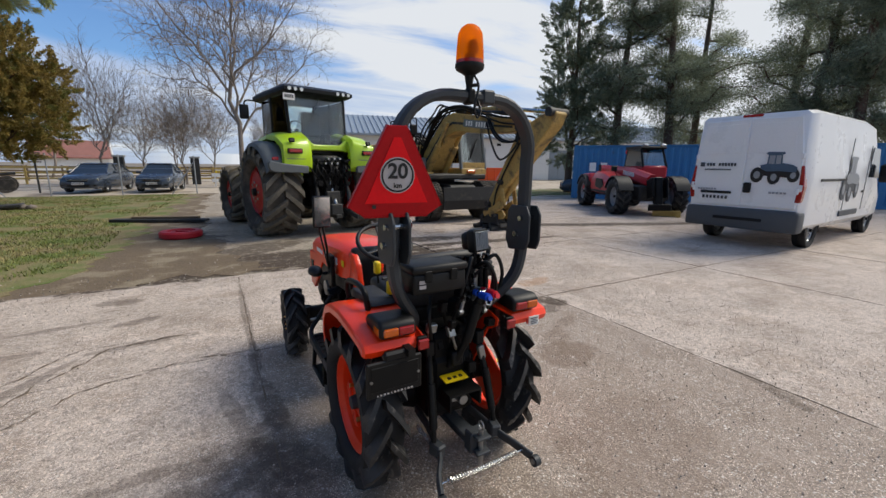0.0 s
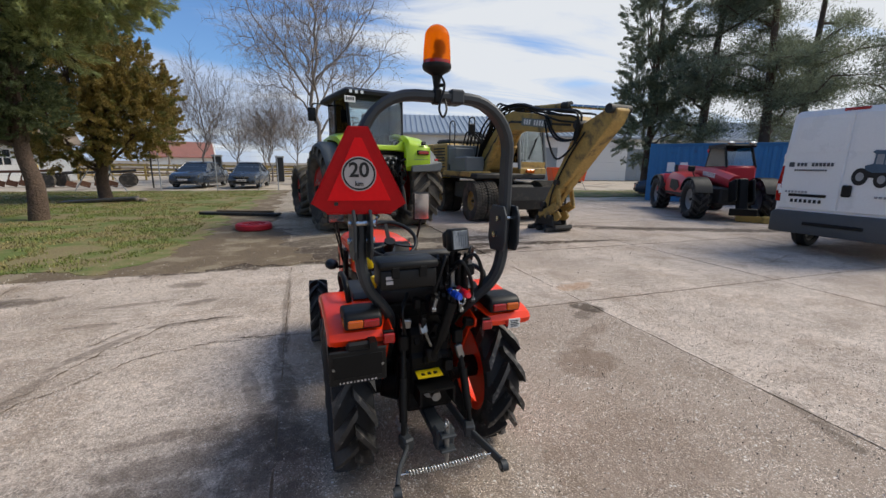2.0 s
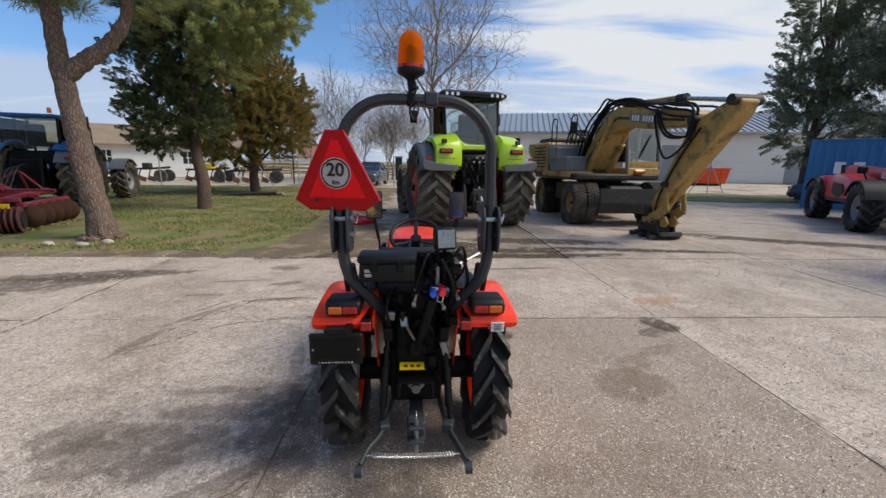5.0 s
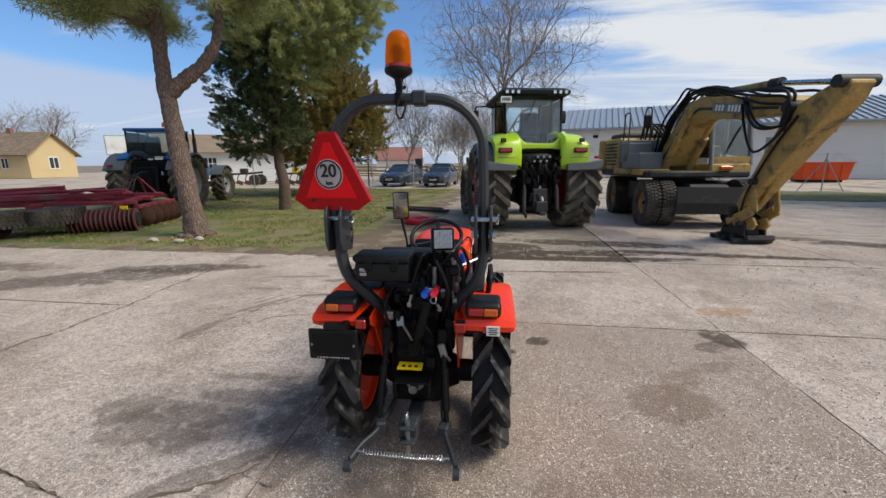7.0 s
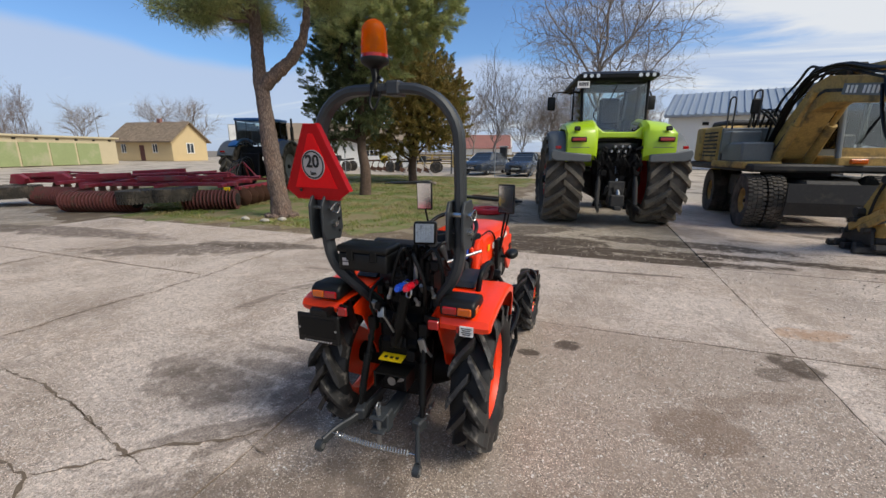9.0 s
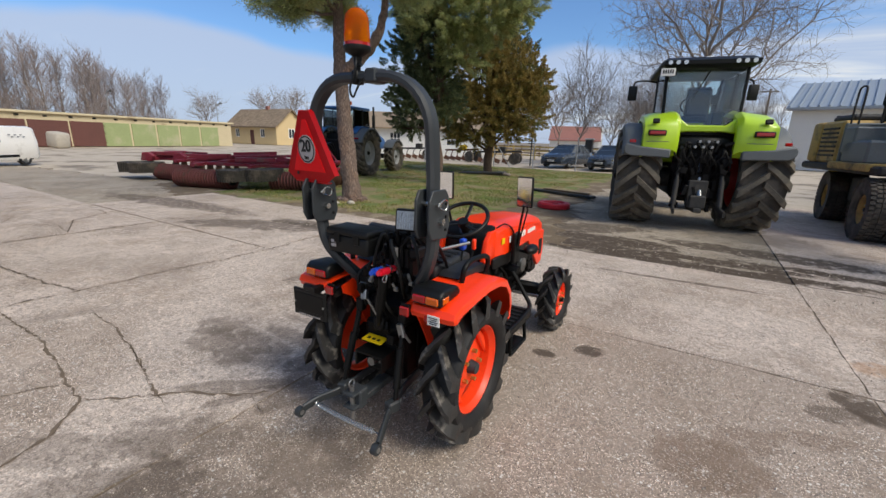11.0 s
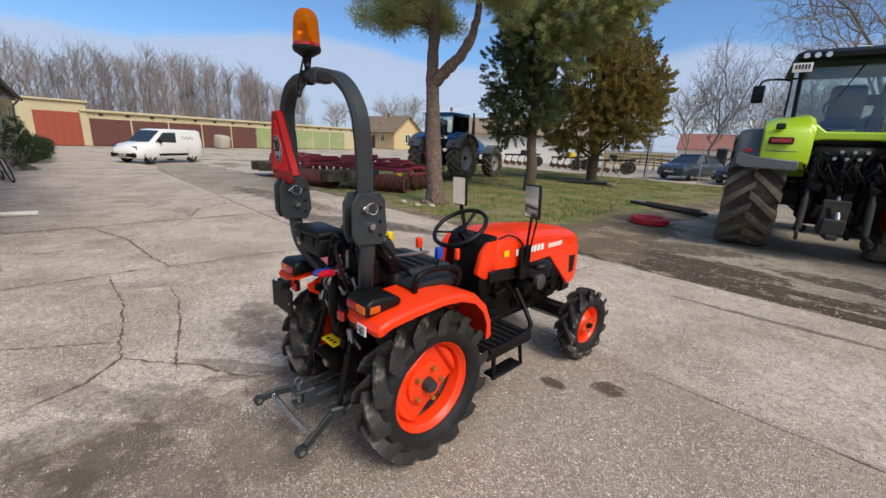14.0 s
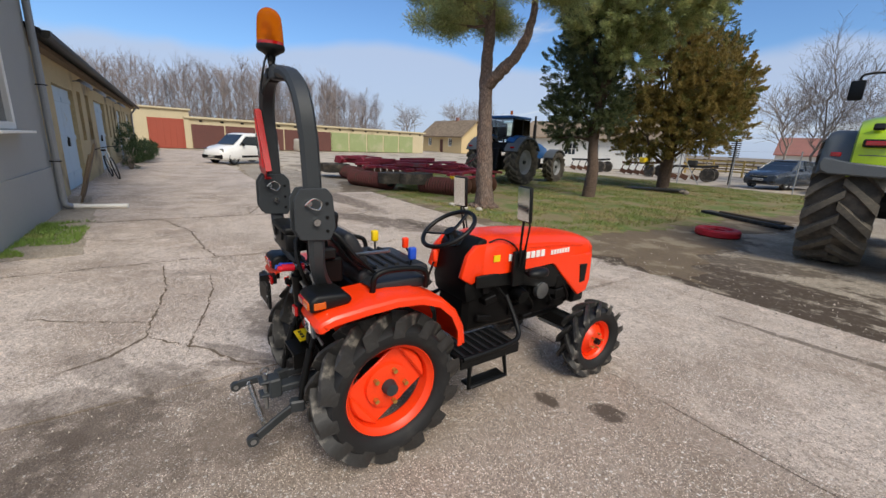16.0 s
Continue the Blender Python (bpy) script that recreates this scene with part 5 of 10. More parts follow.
# fenders, with inner walls, pads, lamps and stickers
FP = [(-0.35, 0.77), (-0.36, 0.795), (-0.345, 0.82), (-0.29, 0.838), (-0.15, 0.853), (0.0, 0.862), (0.13, 0.85), (0.24, 0.81), (0.33, 0.73), (0.385, 0.63), (0.40, 0.53)]
for s in (-1, 1):
    def fender(b):
        rows = []
        for k, (y, z) in enumerate(FP):
            a = FP[max(k - 1, 0)]
            c = FP[min(k + 1, len(FP) - 1)]
            d = Vector((0, c[0] - a[0], c[1] - a[1])).normalized()
            nrm = Vector((0, -d.z, d.y))
            w = 0.475 - 0.03 * max(0, k - 7) / 3
            xi = 0.25 if k < 3 else 0.23 if k == 3 else 0.205
            sec = [(xi, 0), (0.44, 0.004), (w - 0.008, -0.004), (w, -0.016), (w, -0.042), (w - 0.006, -0.042), (w - 0.01, -0.016), (0.43, -0.006), (xi, -0.008)]
            rows.append([(s * x, y + nrm.y * o, z + nrm.z * o) for x, o in sec])
        loft(b, rows)
    fe = add("fender", fender, ORANGE, sm=32)

    def inner(b):
        prism(b, [(-0.31, 0.76), (-0.32, 0.80), (-0.14, 0.845), (0.1, 0.85), (0.22, 0.81), (0.31, 0.72), (0.36, 0.6), (0.3, 0.42), (0.05, 0.36), (-0.1, 0.45), (-0.16, 0.58), (-0.24, 0.72)], s * 0.2 - 0.004, s * 0.2 + 0.004, "x")
    add("inner_panel", inner, ORANGE, parent=fe)
    add("fender_pad", lambda b: prism(b, [(-0.05, 0.862), (0.25, 0.83), (0.27, 0.85), (0.22, 0.885), (-0.03, 0.89), (-0.07, 0.87)], s * 0.21, s * 0.33, "x", bevel=0.008, seg=2), VINYL, parent=fe, sm=40)
    add("grab_rail", lambda b: tube(b, curve([(s * 0.35, -0.07, 0.86), (s * 0.36, -0.06, 0.935), (s * 0.36, 0.02, 0.955), (s * 0.36, 0.17, 0.94), (s * 0.36, 0.21, 0.90), (s * 0.35, 0.21, 0.84)], 5), 0.014, 8), BLACK, parent=fe, sm=50)

    def lamp(b):
        prism(b, [(-0.362, 0.832), (-0.366, 0.888), (-0.335, 0.908), (-0.21, 0.9), (-0.18, 0.87), (-0.2, 0.848)], s * 0.25 if s > 0 else -0.408, 0.408 if s > 0 else -0.25, "x", bevel=0.016, seg=3)
    tl = add("tail_lamp", lamp, PLASTIC, parent=fe, sm=40)
    add("red_lens", lambda b: box(b, (s * 0.297, -0.365, 0.862), (0.066, 0.014, 0.034), bevel=0.006, seg=2), REDLENS, parent=tl)
    add("amber_lens", lambda b: box(b, (s * 0.363, -0.365, 0.862), (0.062, 0.014, 0.034), bevel=0.006, seg=2), AMBLENS, parent=tl)
    add("side_lens", lambda b: box(b, (s * 0.409, -0.325, 0.864), (0.006, 0.05, 0.03), bevel=0.003), AMBLENS, parent=tl)
    add("square_reflector", lambda b: box(b, (s * 0.228, -0.378, 0.79), (0.05, 0.014, 0.044), bevel=0.005), REDLENS, parent=fe)
    add("reflector_bracket", lambda b: box(b, (s * 0.228, -0.362, 0.795), (0.044, 0.018, 0.05), bevel=0.003), BLACK, parent=fe)
st = add("sticker", lambda b: box(b, (0.375, -0.3685, 0.778), (0.06, 0.004, 0.046), (2, 0, 0)), WHITE, "white safety sticker with unreadable print")
add("sticker_print", lambda b: [box(b, (0.375, -0.3715, 0.764 + 0.009 * k), (0.046 if k % 2 else 0.034, 0.003, 0.003)) for k in range(4)], INK, parent=st)
add("red_dot_sticker", lambda b: box(b, (0.335, -0.3695, 0.78), (0.01, 0.004, 0.024)), REDLENS)

# number plate carrier
pl = add("plate_carrier", lambda b: (box(b, (-0.36, -0.385, 0.69), (0.235, 0.016, 0.15), bevel=0.006), box(b, (-0.345, -0.38, 0.775), (0.12, 0.03, 0.04), bevel=0.01), box(b, (-0.3, -0.37, 0.785), (0.03, 0.1, 0.03))), PLASTIC, "empty black number plate carrier")
add("carrier_recess", lambda b: box(b, (-0.36, -0.394, 0.695), (0.2, 0.004, 0.1), bevel=0.002), BLACK, parent=pl)
add("carrier_print", lambda b: [box(b, (-0.435 + 0.0145 * k, -0.3945, 0.627), (0.008 if k % 4 else 0.004, 0.003, 0.006)) for k in range(11)], GREYSHEET, parent=pl)
for sx in (-0.1, 0.1):
    add("plate_screw", lambda b: rod(b, (-0.36 + sx, -0.392, 0.69), (-0.36 + sx, -0.398, 0.69), 0.006, n=8), STEEL, parent=pl)

# gearbox, axle and hitch
def gearbox(b):
    box(b, (0, 0.12, 0.47), (0.26, 0.72, 0.30), bevel=0.03, seg=2)
    box(b, (0, -0.2, 0.52), (0.22, 0.1, 0.22), bevel=0.02)
    box(b, (0, -0.05, 0.67), (0.24, 0.36, 0.16), bevel=0.03)


gb = add("gearbox", gearbox, GREASE)
for k in range(7):
    add("housing_rib", lambda b: box(b, (0, -0.12 + k * 0.1, 0.47), (0.275, 0.015, 0.24), bevel=0.004), GREASE, parent=gb)
for s in (-1, 1):
    add("axle_housing", lambda b: (rod(b, (s * 0.12, 0, 0.385), (s * 0.2, 0, 0.385), 0.11, 0.075, 18), rod(b, (s * 0.2, 0, 0.385), (s * 0.36, 0, 0.385), 0.06, n=16)), GREASE, parent=gb, sm=40)
add("pto_shield", lambda b: prism(b, [(-0.085, 0.50), (-0.085, 0.42), (-0.075, 0.42), (-0.075, 0.49), (0.075, 0.49), (0.075, 0.42), (0.085, 0.42), (0.085, 0.50)], -0.36, -0.24, "y"), BLACK, parent=gb)
add("pto_shaft", lambda b: (rod(b, (0, -0.25, 0.45), (0, -0.34, 0.45), 0.022, n=12), rod(b, (0, -0.24, 0.45), (0, -0.27, 0.45), 0.045, n=16)), STEEL, parent=gb)
wl_ = add("warning_label", lambda b: box(b, (-0.02, -0.285, 0.545), (0.12, 0.06, 0.006), (6, 0, 0)), YELLOW, "yellow warning label", parent=gb)
add("label_print", lambda b: [box(b, (-0.05 + 0.03 * k, -0.292, 0.5485), (0.016, 0.016, 0.004), (6, 0, 0)) for k in range(3)], INK, parent=wl_)
for s in (-1, 1):
    ex = 0.0 if s < 0 else -0.02
    low = add("lower_link", lambda b: (sweep(b, curve([(s * 0.115, -0.08, 0.30), (s * 0.13, -0.25, 0.29), (s * 0.16, -0.40, 0.265), (s * 0.215 + ex, -0.49, 0.245), (s * 0.245 + ex, -0.565, 0.225)], 5), 0.018, 0.044), rod(b, (s * 0.248 + ex - 0.014, -0.585, 0.216), (s * 0.248 + ex + 0.014, -0.585, 0.216), 0.025, n=18)), GREYBAR, "dark grey lower hitch arm", sm=40)
    add("ball_eye", lambda b: rod(b, (s * 0.248 + ex - 0.017, -0.585, 0.216), (s * 0.248 + ex + 0.017, -0.585, 0.216), 0.012, n=12), STEEL, parent=low)
    add("arm_joint", lambda b: box(b, (s * 0.155, -0.37, 0.275), (0.05, 0.07, 0.06), (0, 0, -s * 14), bevel=0.008), GREYBAR, parent=low)
    roc = add("rocker_arm", lambda b: sweep(b, [(s * 0.11, 0.02, 0.74), (s * 0.125, -0.12, 0.735), (s * 0.135, -0.25, 0.70)], 0.022, 0.06), BLACK, sm=40)
    add("lift_rod", lambda b: (rod(b, (s * 0.135, -0.25, 0.70), (s * 0.15, -0.30, 0.52), 0.013), rod(b, (s * 0.148, -0.295, 0.55), (s * 0.16, -0.345, 0.36), 0.019), rod(b, (s * 0.16, -0.345, 0.37), (s * 0.165, -0.36, 0.28), 0.012), box(b, (s * 0.135, -0.25, 0.70), (0.045, 0.04, 0.07), bevel=0.006)), BLACK, "black threaded lift rod", sm=40)
    add("check_chain", lambda b: [tube(b, [(s * 0.15 + 0.0 + (0.012 * math.cos(a) if k % 2 else 0), -0.18 - k * 0.025 + 0.018 * math.sin(a), 0.26 + (0 if k % 2 else 0.012 * math.cos(a))) for a in np.linspace(0, 6.28, 9)[:-1]], 0.004, 5, closed=True) for k in range(7)], STEEL)
tlk = add("top_link", lambda b: (rod(b, (0.0, -0.27, 0.62), (0.035, -0.31, 0.74), 0.017), rod(b, (0.03, -0.305, 0.72), (0.075, -0.325, 0.90), 0.024), rod(b, (0.07, -0.32, 0.88), (0.09, -0.33, 0.96), 0.014), box(b, (0.0, -0.255, 0.63), (0.06, 0.06, 0.07), bevel=0.008)), BLACK, "black folded top link with a pin on a chain", sm=40)
add("link_pin", lambda b: (tube(b, curve([(0.1, -0.345, 0.95), (0.12, -0.36, 0.93), (0.115, -0.365, 0.90), (0.095, -0.36, 0.905), (0.1, -0.35, 0.93)], 4), 0.004, 6), rod(b, (0.07, -0.335, 0.955), (0.13, -0.34, 0.95), 0.008)), CHROME, parent=tlk)


def spring(b):
    p0, p1 = Vector((-0.222, -0.525, 0.245)), Vector((0.196, -0.525, 0.24))
    ps = []
    for k in range(27 * 8 + 1):
        t = k / (27 * 8)
        c = p0.lerp(p1, 0.06 + 0.88 * t)
        a = 2 * math.pi * k / 8
        ps.append((c.x, c.y + 0.0125 * math.cos(a), c.z + 0.0125 * math.sin(a) - 0.008 * math.sin(math.pi * t)))
    tube(b, ps, 0.0028, 5)
    rod(b, p0, p0.lerp(p1, 0.07), 0.004, n=6)
    rod(b, p0.lerp(p1, 0.93), p1, 0.004, n=6)


add("stay_spring", spring, CHROME, "zinc-plated coil spring between the hitch arms")


def towbar(b):
    box(b, (0.0, -0.30, 0.30), (0.07, 0.30, 0.035), bevel=0.005)
    box(b, (0.0, -0.44, 0.315), (0.085, 0.06, 0.10), bevel=0.008)
    box(b, (0.0, -0.475, 0.355), (0.07, 0.07, 0.014), bevel=0.004)
    box(b, (0.0, -0.475, 0.285), (0.07, 0.07, 0.014), bevel=0.004)


tow = add("tow_hitch", towbar, GREYBAR)
add("tow_pin", lambda b: (rod(b, (0.0, -0.48, 0.2), (0.0, -0.48, 0.39), 0.011), tube(b, [(0.0, -0.48 + 0.018 * math.cos(a), 0.405 + 0.018 * math.sin(a)) for a in np.linspace(0, 6.28, 13)[:-1]], 0.004, 6, closed=True)), STEEL, parent=tow)

# toolbox, valve block, hoses, couplings, work lamp
tb = add("toolbox", lambda b: (box(b, (-0.13, -0.275, 1.03), (0.25, 0.14, 0.09), bevel=0.012, seg=2), box(b, (-0.13, -0.275, 1.09), (0.265, 0.155, 0.036), bevel=0.014, seg=2)), PLASTIC, "black plastic toolbox behind the seat", sm=45)
for k in range(2):
    add("toolbox_catch", lambda b: box(b, (-0.19 + 0.12 * k, -0.349, 1.062), (0.035, 0.012, 0.05), bevel=0.004), BLACK, parent=tb)
add("toolbox_sticker", lambda b: [box(b, (-0.215, -0.3465, 1.02 + 0.02 * k), (0.03, 0.003, 0.014)) for k in range(2)], GREYSHEET, parent=tb)


vb = add("valve_block", lambda b: box(b, (0.12, -0.2, 0.93), (0.13, 0.12, 0.12), bevel=0.01), GREASE)
for k in range(4):
    x = 0.07 + 0.03 * k
    add("valve_spool", lambda b: rod(b, (x, -0.26, 0.95), (x, -0.26, 1.06 - 0.02 * (k % 2)), 0.012), STEEL if k == 1 else GREASE, parent=vb)
    add("pipe_stub", lambda b: rod(b, (x, -0.2, 0.86), (x, -0.22, 0.8), 0.014), GREASE, parent=vb)
    add("valve_port", lambda b: box(b, (x, -0.27, 0.9), (0.022, 0.03, 0.05), bevel=0.004), GREASE, parent=vb)
add("switch_box", lambda b: box(b, (0.19, -0.22, 1.02), (0.05, 0.08, 0.05), bevel=0.008), PLASTIC, parent=vb)
add("link_bracket", lambda b: box(b, (0.03, -0.25, 0.87), (0.1, 0.08, 0.08), bevel=0.01), GREASE, parent=vb)
HOSES = [[(0.07, -0.26, 1.05), (0.05, -0.3, 1.1), (0.0, -0.3, 0.95), (-0.02, -0.25, 0.8), (-0.05, -0.1, 0.7)],
         [(0.1, -0.26, 1.05), (0.12, -0.33, 1.08), (0.17, -0.33, 0.95), (0.14, -0.25, 0.8), (0.1, -0.1, 0.65)],
         [(0.13, -0.26, 1.05), (0.2, -0.28, 1.1), (0.24, -0.28, 0.98), (0.2, -0.2, 0.8), (0.13, 0.0, 0.7)],
         [(0.16, -0.26, 1.05), (0.22, -0.2, 1.12), (0.25, -0.1, 1.0), (0.2, 0.05, 0.85), (0.12, 0.1, 0.7)],
         [(-0.1, -0.2, 0.92), (-0.14, -0.26, 0.85), (-0.12, -0.24, 0.72), (-0.08, -0.1, 0.62)],
         [(0.03, -0.22, 0.85), (0.05, -0.29, 0.78), (0.08, -0.26, 0.7), (0.06, -0.1, 0.6)]]
for hh in HOSES:
    add("hydraulic_hose", lambda b: tube(b, curve(hh, 6), 0.009, 7), PLASTIC, parent=vb, sm=60)
for (x, z), mt, lb in (((0.075, 0.945), BLUEP, "blue capped hydraulic coupling"), ((0.115, 0.95), REDP, "red capped hydraulic coupling")):
    c = add("coupling", lambda b: rod(b, (x, -0.27, z), (x, -0.35, z + 0.005), 0.011, n=12), CHROME, lb, sm=40)
    add("coupling_cap", lambda b: (rod(b, (x, -0.345, z), (x, -0.40, z + 0.004), 0.017, n=14), rod(b, (x, -0.40, z), (x, -0.415, z + 0.004), 0.012, n=12)), mt, parent=c, sm=40)
    add("coupling_ring", lambda b: rod(b, (x, -0.3, z), (x, -0.325, z), 0.0155, n=12), mt, parent=c)
WLM = pose(0.135, -0.225, 1.165, -8, 0, 14)
wk = add("work_lamp", lambda b: (box(b, (0, 0, 0), (0.106, 0.05, 0.106), bevel=0.012, seg=2, m=WLM), prism(b, [(-0.043, -0.043), (0.043, -0.043), (0.043, 0.043), (-0.043, 0.043)], 0.02, 0.075, "y", bevel=0.02, m=WLM, seg=2), rod(b, (0.135, -0.21, 1.115), (0.135, -0.2, 1.03), 0.009)), PLASTIC, "black square work lamp", sm=45)
add("lamp_lens", lambda b: box(b, (0, -0.0262, 0), (0.084, 0.004, 0.084), bevel=0.001, m=WLM), LAMPLENS, "ribbed lamp glass", parent=wk)
for k in range(7):
    add("lens_rib", lambda b: box(b, (-0.036 + 0.012 * k, -0.029, 0), (0.003, 0.003, 0.08), m=WLM), LENS, parent=wk)
# spools, levers and pipe ends of the control valve beside the toolbox
rv = random.Random(31)
for k in range(5):
    x = 0.03 + 0.034 * k
    add("control_spool", lambda b: (rod(b, (x, -0.24, 0.97), (x, -0.25, 1.07 + 0.014 * (k % 3)), 0.0135, n=10), rod(b, (x, -0.25, 1.06), (x, -0.252, 1.088 + 0.014 * (k % 3)), 0.009, n=8)), GREASE, parent=vb, sm=40)
    add("hose_end", lambda b: rod(b, (x + 0.01, -0.275, 0.9), (x + 0.012, -0.305, 0.93 + 0.01 * (k % 2)), 0.011, n=6), STEEL if k % 2 else BLACK, parent=vb)
    add("control_rod", lambda b: tube(b, curve([(x, -0.25, 1.08), (x + 0.02, -0.2, 1.09), (x + 0.05, -0.1, 1.0 - 0.01 * k), (0.2, 0.02, 0.92)], 4), 0.0055, 6), BLACK, parent=vb, sm=60)
for k in range(16):
    x, y, z = rv.uniform(-0.02, 0.21), rv.uniform(-0.33, -0.2), rv.uniform(0.84, 1.06)
    add("pipe_union", lambda b: (rod(b, (x, y, z), (x + rv.uniform(-0.03, 0.03), y + rv.uniform(-0.03, 0.01), z + rv.uniform(0.02, 0.05)), 0.008, n=6), rod(b, (x - 0.008, y, z), (x + 0.01, y, z), 0.012, n=6)), (GREASE, BLACK, GREASE, STEEL)[k % 4], parent=vb)

# seat and controls
def seat(b):
    prism(b, [(-0.06, 0.82), (-0.07, 0.9), (-0.03, 0.925), (0.1, 0.905), (0.28, 0.91), (0.33, 0.895), (0.33, 0.85), (0.28, 0.82)], -0.2, 0.2, "x", bevel=0.022, seg=2)


se = add("seat_cushion", seat, VINYL, "black ribbed vinyl seat", sm=50)
for k in range(4):
    add("seat_rib", lambda b: tube(b, [(-0.17, 0.03 + k * 0.06, 0.916 - 0.002 * k), (0.17, 0.03 + k * 0.06, 0.916 - 0.002 * k)], 0.012, 8), VINYL, parent=se, sm=60)
add("backrest", lambda b: prism(b, [(-0.06, 0.9), (-0.14, 1.06), (-0.13, 1.1), (-0.09, 1.1), (-0.06, 1.06), (0.0, 0.93)], -0.19, 0.19, "x", bevel=0.02, seg=2), VINYL, parent=se, sm=50)
add("seat_base", lambda b: box(b, (0, 0.12, 0.77), (0.36, 0.36, 0.12), bevel=0.02), BLACK, parent=se)
SW = pose(0.0, 0.585, 1.03, 32, 0, 0)
sw = add("steering_wheel", lambda b: tube(b, [SW @ Vector((0.168 * math.cos(a), 0.168 * math.sin(a), 0)) for a in np.linspace(0, 2 * math.pi, 37)[:-1]], 0.0135, 8, closed=True), PLASTIC, sm=60)
for a in (90, 210, 330):
    ca, sa = math.cos(radians(a)), math.sin(radians(a))
    add("spoke", lambda b: sweep(b, [SW @ Vector((0.03 * ca, 0.03 * sa, -0.03)), SW @ Vector((0.1 * ca, 0.1 * sa, -0.018)), SW @ Vector((0.165 * ca, 0.165 * sa, 0))], 0.026, 0.01, side=(-sa, ca, 0)), PLASTIC, parent=sw)
add("wheel_hub", lambda b: rod(b, SW @ Vector((0, 0, -0.05)), SW @ Vector((0, 0, -0.012)), 0.036, n=18), PLASTIC, parent=sw)
add("steering_column", lambda b: rod(b, SW @ Vector((0, 0, -0.04)), (0, 0.75, 0.85), 0.028, 0.05, 14), BLACK, sm=40)
for (x, y, z0, x1, y1, z1), mt, rr, nm in (((0.2, 0.2, 0.86, 0.2, 0.22, 0.95), BLUEP, 0.022, "blue lever"), ((-0.19, 0.2, 0.86, -0.2, 0.2, 0.96), YELLOW, 0.022, "yellow lever"), ((-0.06, 0.42, 0.78, -0.12, 0.36, 0.92), ORANGE, 0.02, "orange lever"), ((0.19, 0.32, 0.8, 0.2, 0.36, 0.92), ORANGE, 0.016, "orange lever"), ((-0.2, 0.0, 0.82, -0.22, -0.01, 0.91), YELLOW, 0.018, "yellow lever")):
    lv = add("lever", lambda b: rod(b, (x, y, z0), (x1, y1, z1), 0.006, n=8), BLACK)
    add("knob", lambda b: box(b, (x1, y1, z1 + 0.02), (rr * 1.5, rr * 1.8, 0.065), bevel=0.009, seg=2), mt, nm + " knob", parent=lv, sm=50)

# bonnet: cross sections from the dashboard to the nose
def bonnet_sec(y, w, zt, zb, crown):
    pts = []
    for k in range(0, 9):
        t = -1 + k / 4
        pts.append((w * t * 0.84, y, zt - crown * abs(t) ** 3 * 0.4))
    left = [(-w, y, zt - crown), (-w * 1.03, y, (zt + zb) / 2), (-w * 1.02, y, zb)]
    right = [(w * 1.02, y, zb), (w * 1.03, y, (zt + zb) / 2), (w, y, zt - crown)]
    return right + pts[::-1] + left


bn_ = [bonnet_sec(0.70, 0.165, 0.945, 0.77, 0.05), bonnet_sec(0.735, 0.19, 0.985, 0.77, 0.05), bonnet_sec(0.85, 0.205, 1.0, 0.77, 0.05), bonnet_sec(1.1, 0.215, 0.99, 0.775, 0.05), bonnet_sec(1.3, 0.215, 0.975, 0.78, 0.05), bonnet_sec(1.5, 0.212, 0.955, 0.70, 0.055), bonnet_sec(1.68, 0.2, 0.925, 0.60, 0.06), bonnet_sec(1.755, 0.185, 0.90, 0.60, 0.06), bonnet_sec(1.785, 0.15, 0.86, 0.62, 0.05)]
hood = add("bonnet", lambda b: loft(b, bn_), ORANGE, "orange sheet steel bonnet", sm=38)
add("bonnet_crease", lambda b: [sweep(b, [(s * 0.2, 0.8, 0.925), (s * 0.222, 1.1, 0.918), (s * 0.222, 1.35, 0.905), (s * 0.214, 1.6, 0.875)], 0.006, 0.012) for s in (-1, 1)], ORANGE, parent=hood)
for s in (-1, 1):
    add("lower_cowl", lambda b: prism(b, [(0.66, 0.70), (0.66, 0.775), (1.27, 0.785), (1.42, 0.72), (1.36, 0.60), (1.2, 0.62), (1.0, 0.68)], s * 0.195 - 0.012, s * 0.195 + 0.012, "x", bevel=0.006), PLASTIC, parent=hood)
    add("side_panel", lambda b: prism(b, [(1.26, 0.83), (1.72, 0.80), (1.73, 0.60), (1.70, 0.52), (1.61, 0.50), (1.5, 0.60), (1.38, 0.71)], s * 0.205 - 0.014, s * 0.205 + 0.014, "x", bevel=0.008, seg=2), ORANGE, parent=hood)
    add("side_grille", lambda b: prism(b, [(1.59, 0.735), (1.675, 0.73), (1.665, 0.60), (1.61, 0.595)], s * 0.2185 - 0.006, s * 0.2185 + 0.006, "x", bevel=0.003), PLASTIC, parent=hood)
    # the maker's mark and model name as plain bars
    x = s * 0.2245
    add("emblem", lambda b: box(b, (x - s * 0.004, 0.905, 0.868), (0.006, 0.036, 0.044), bevel=0.0015), WHITE, parent=hood)
    lets = add("maker_mark", lambda b: [box(b, (x, 0.955 + k * 0.045, 0.868), (0.006, 0.033, 0.042)) for k in range(6)], WHITE, "white maker's mark as plain bars", parent=hood)
    add("model_mark", lambda b: [box(b, (x - s * 0.002 * k * 0.4, 1.27 + k * 0.028, 0.86), (0.005, 0.019, 0.03)) for k in range(7)], WHITE, "white model mark as plain bars", parent=hood)
    add("warning_sticker", lambda b: box(b, (s * 0.209, 0.80, 0.872), (0.005, 0.05, 0.04)), YELLOW, "yellow sticker", parent=hood)
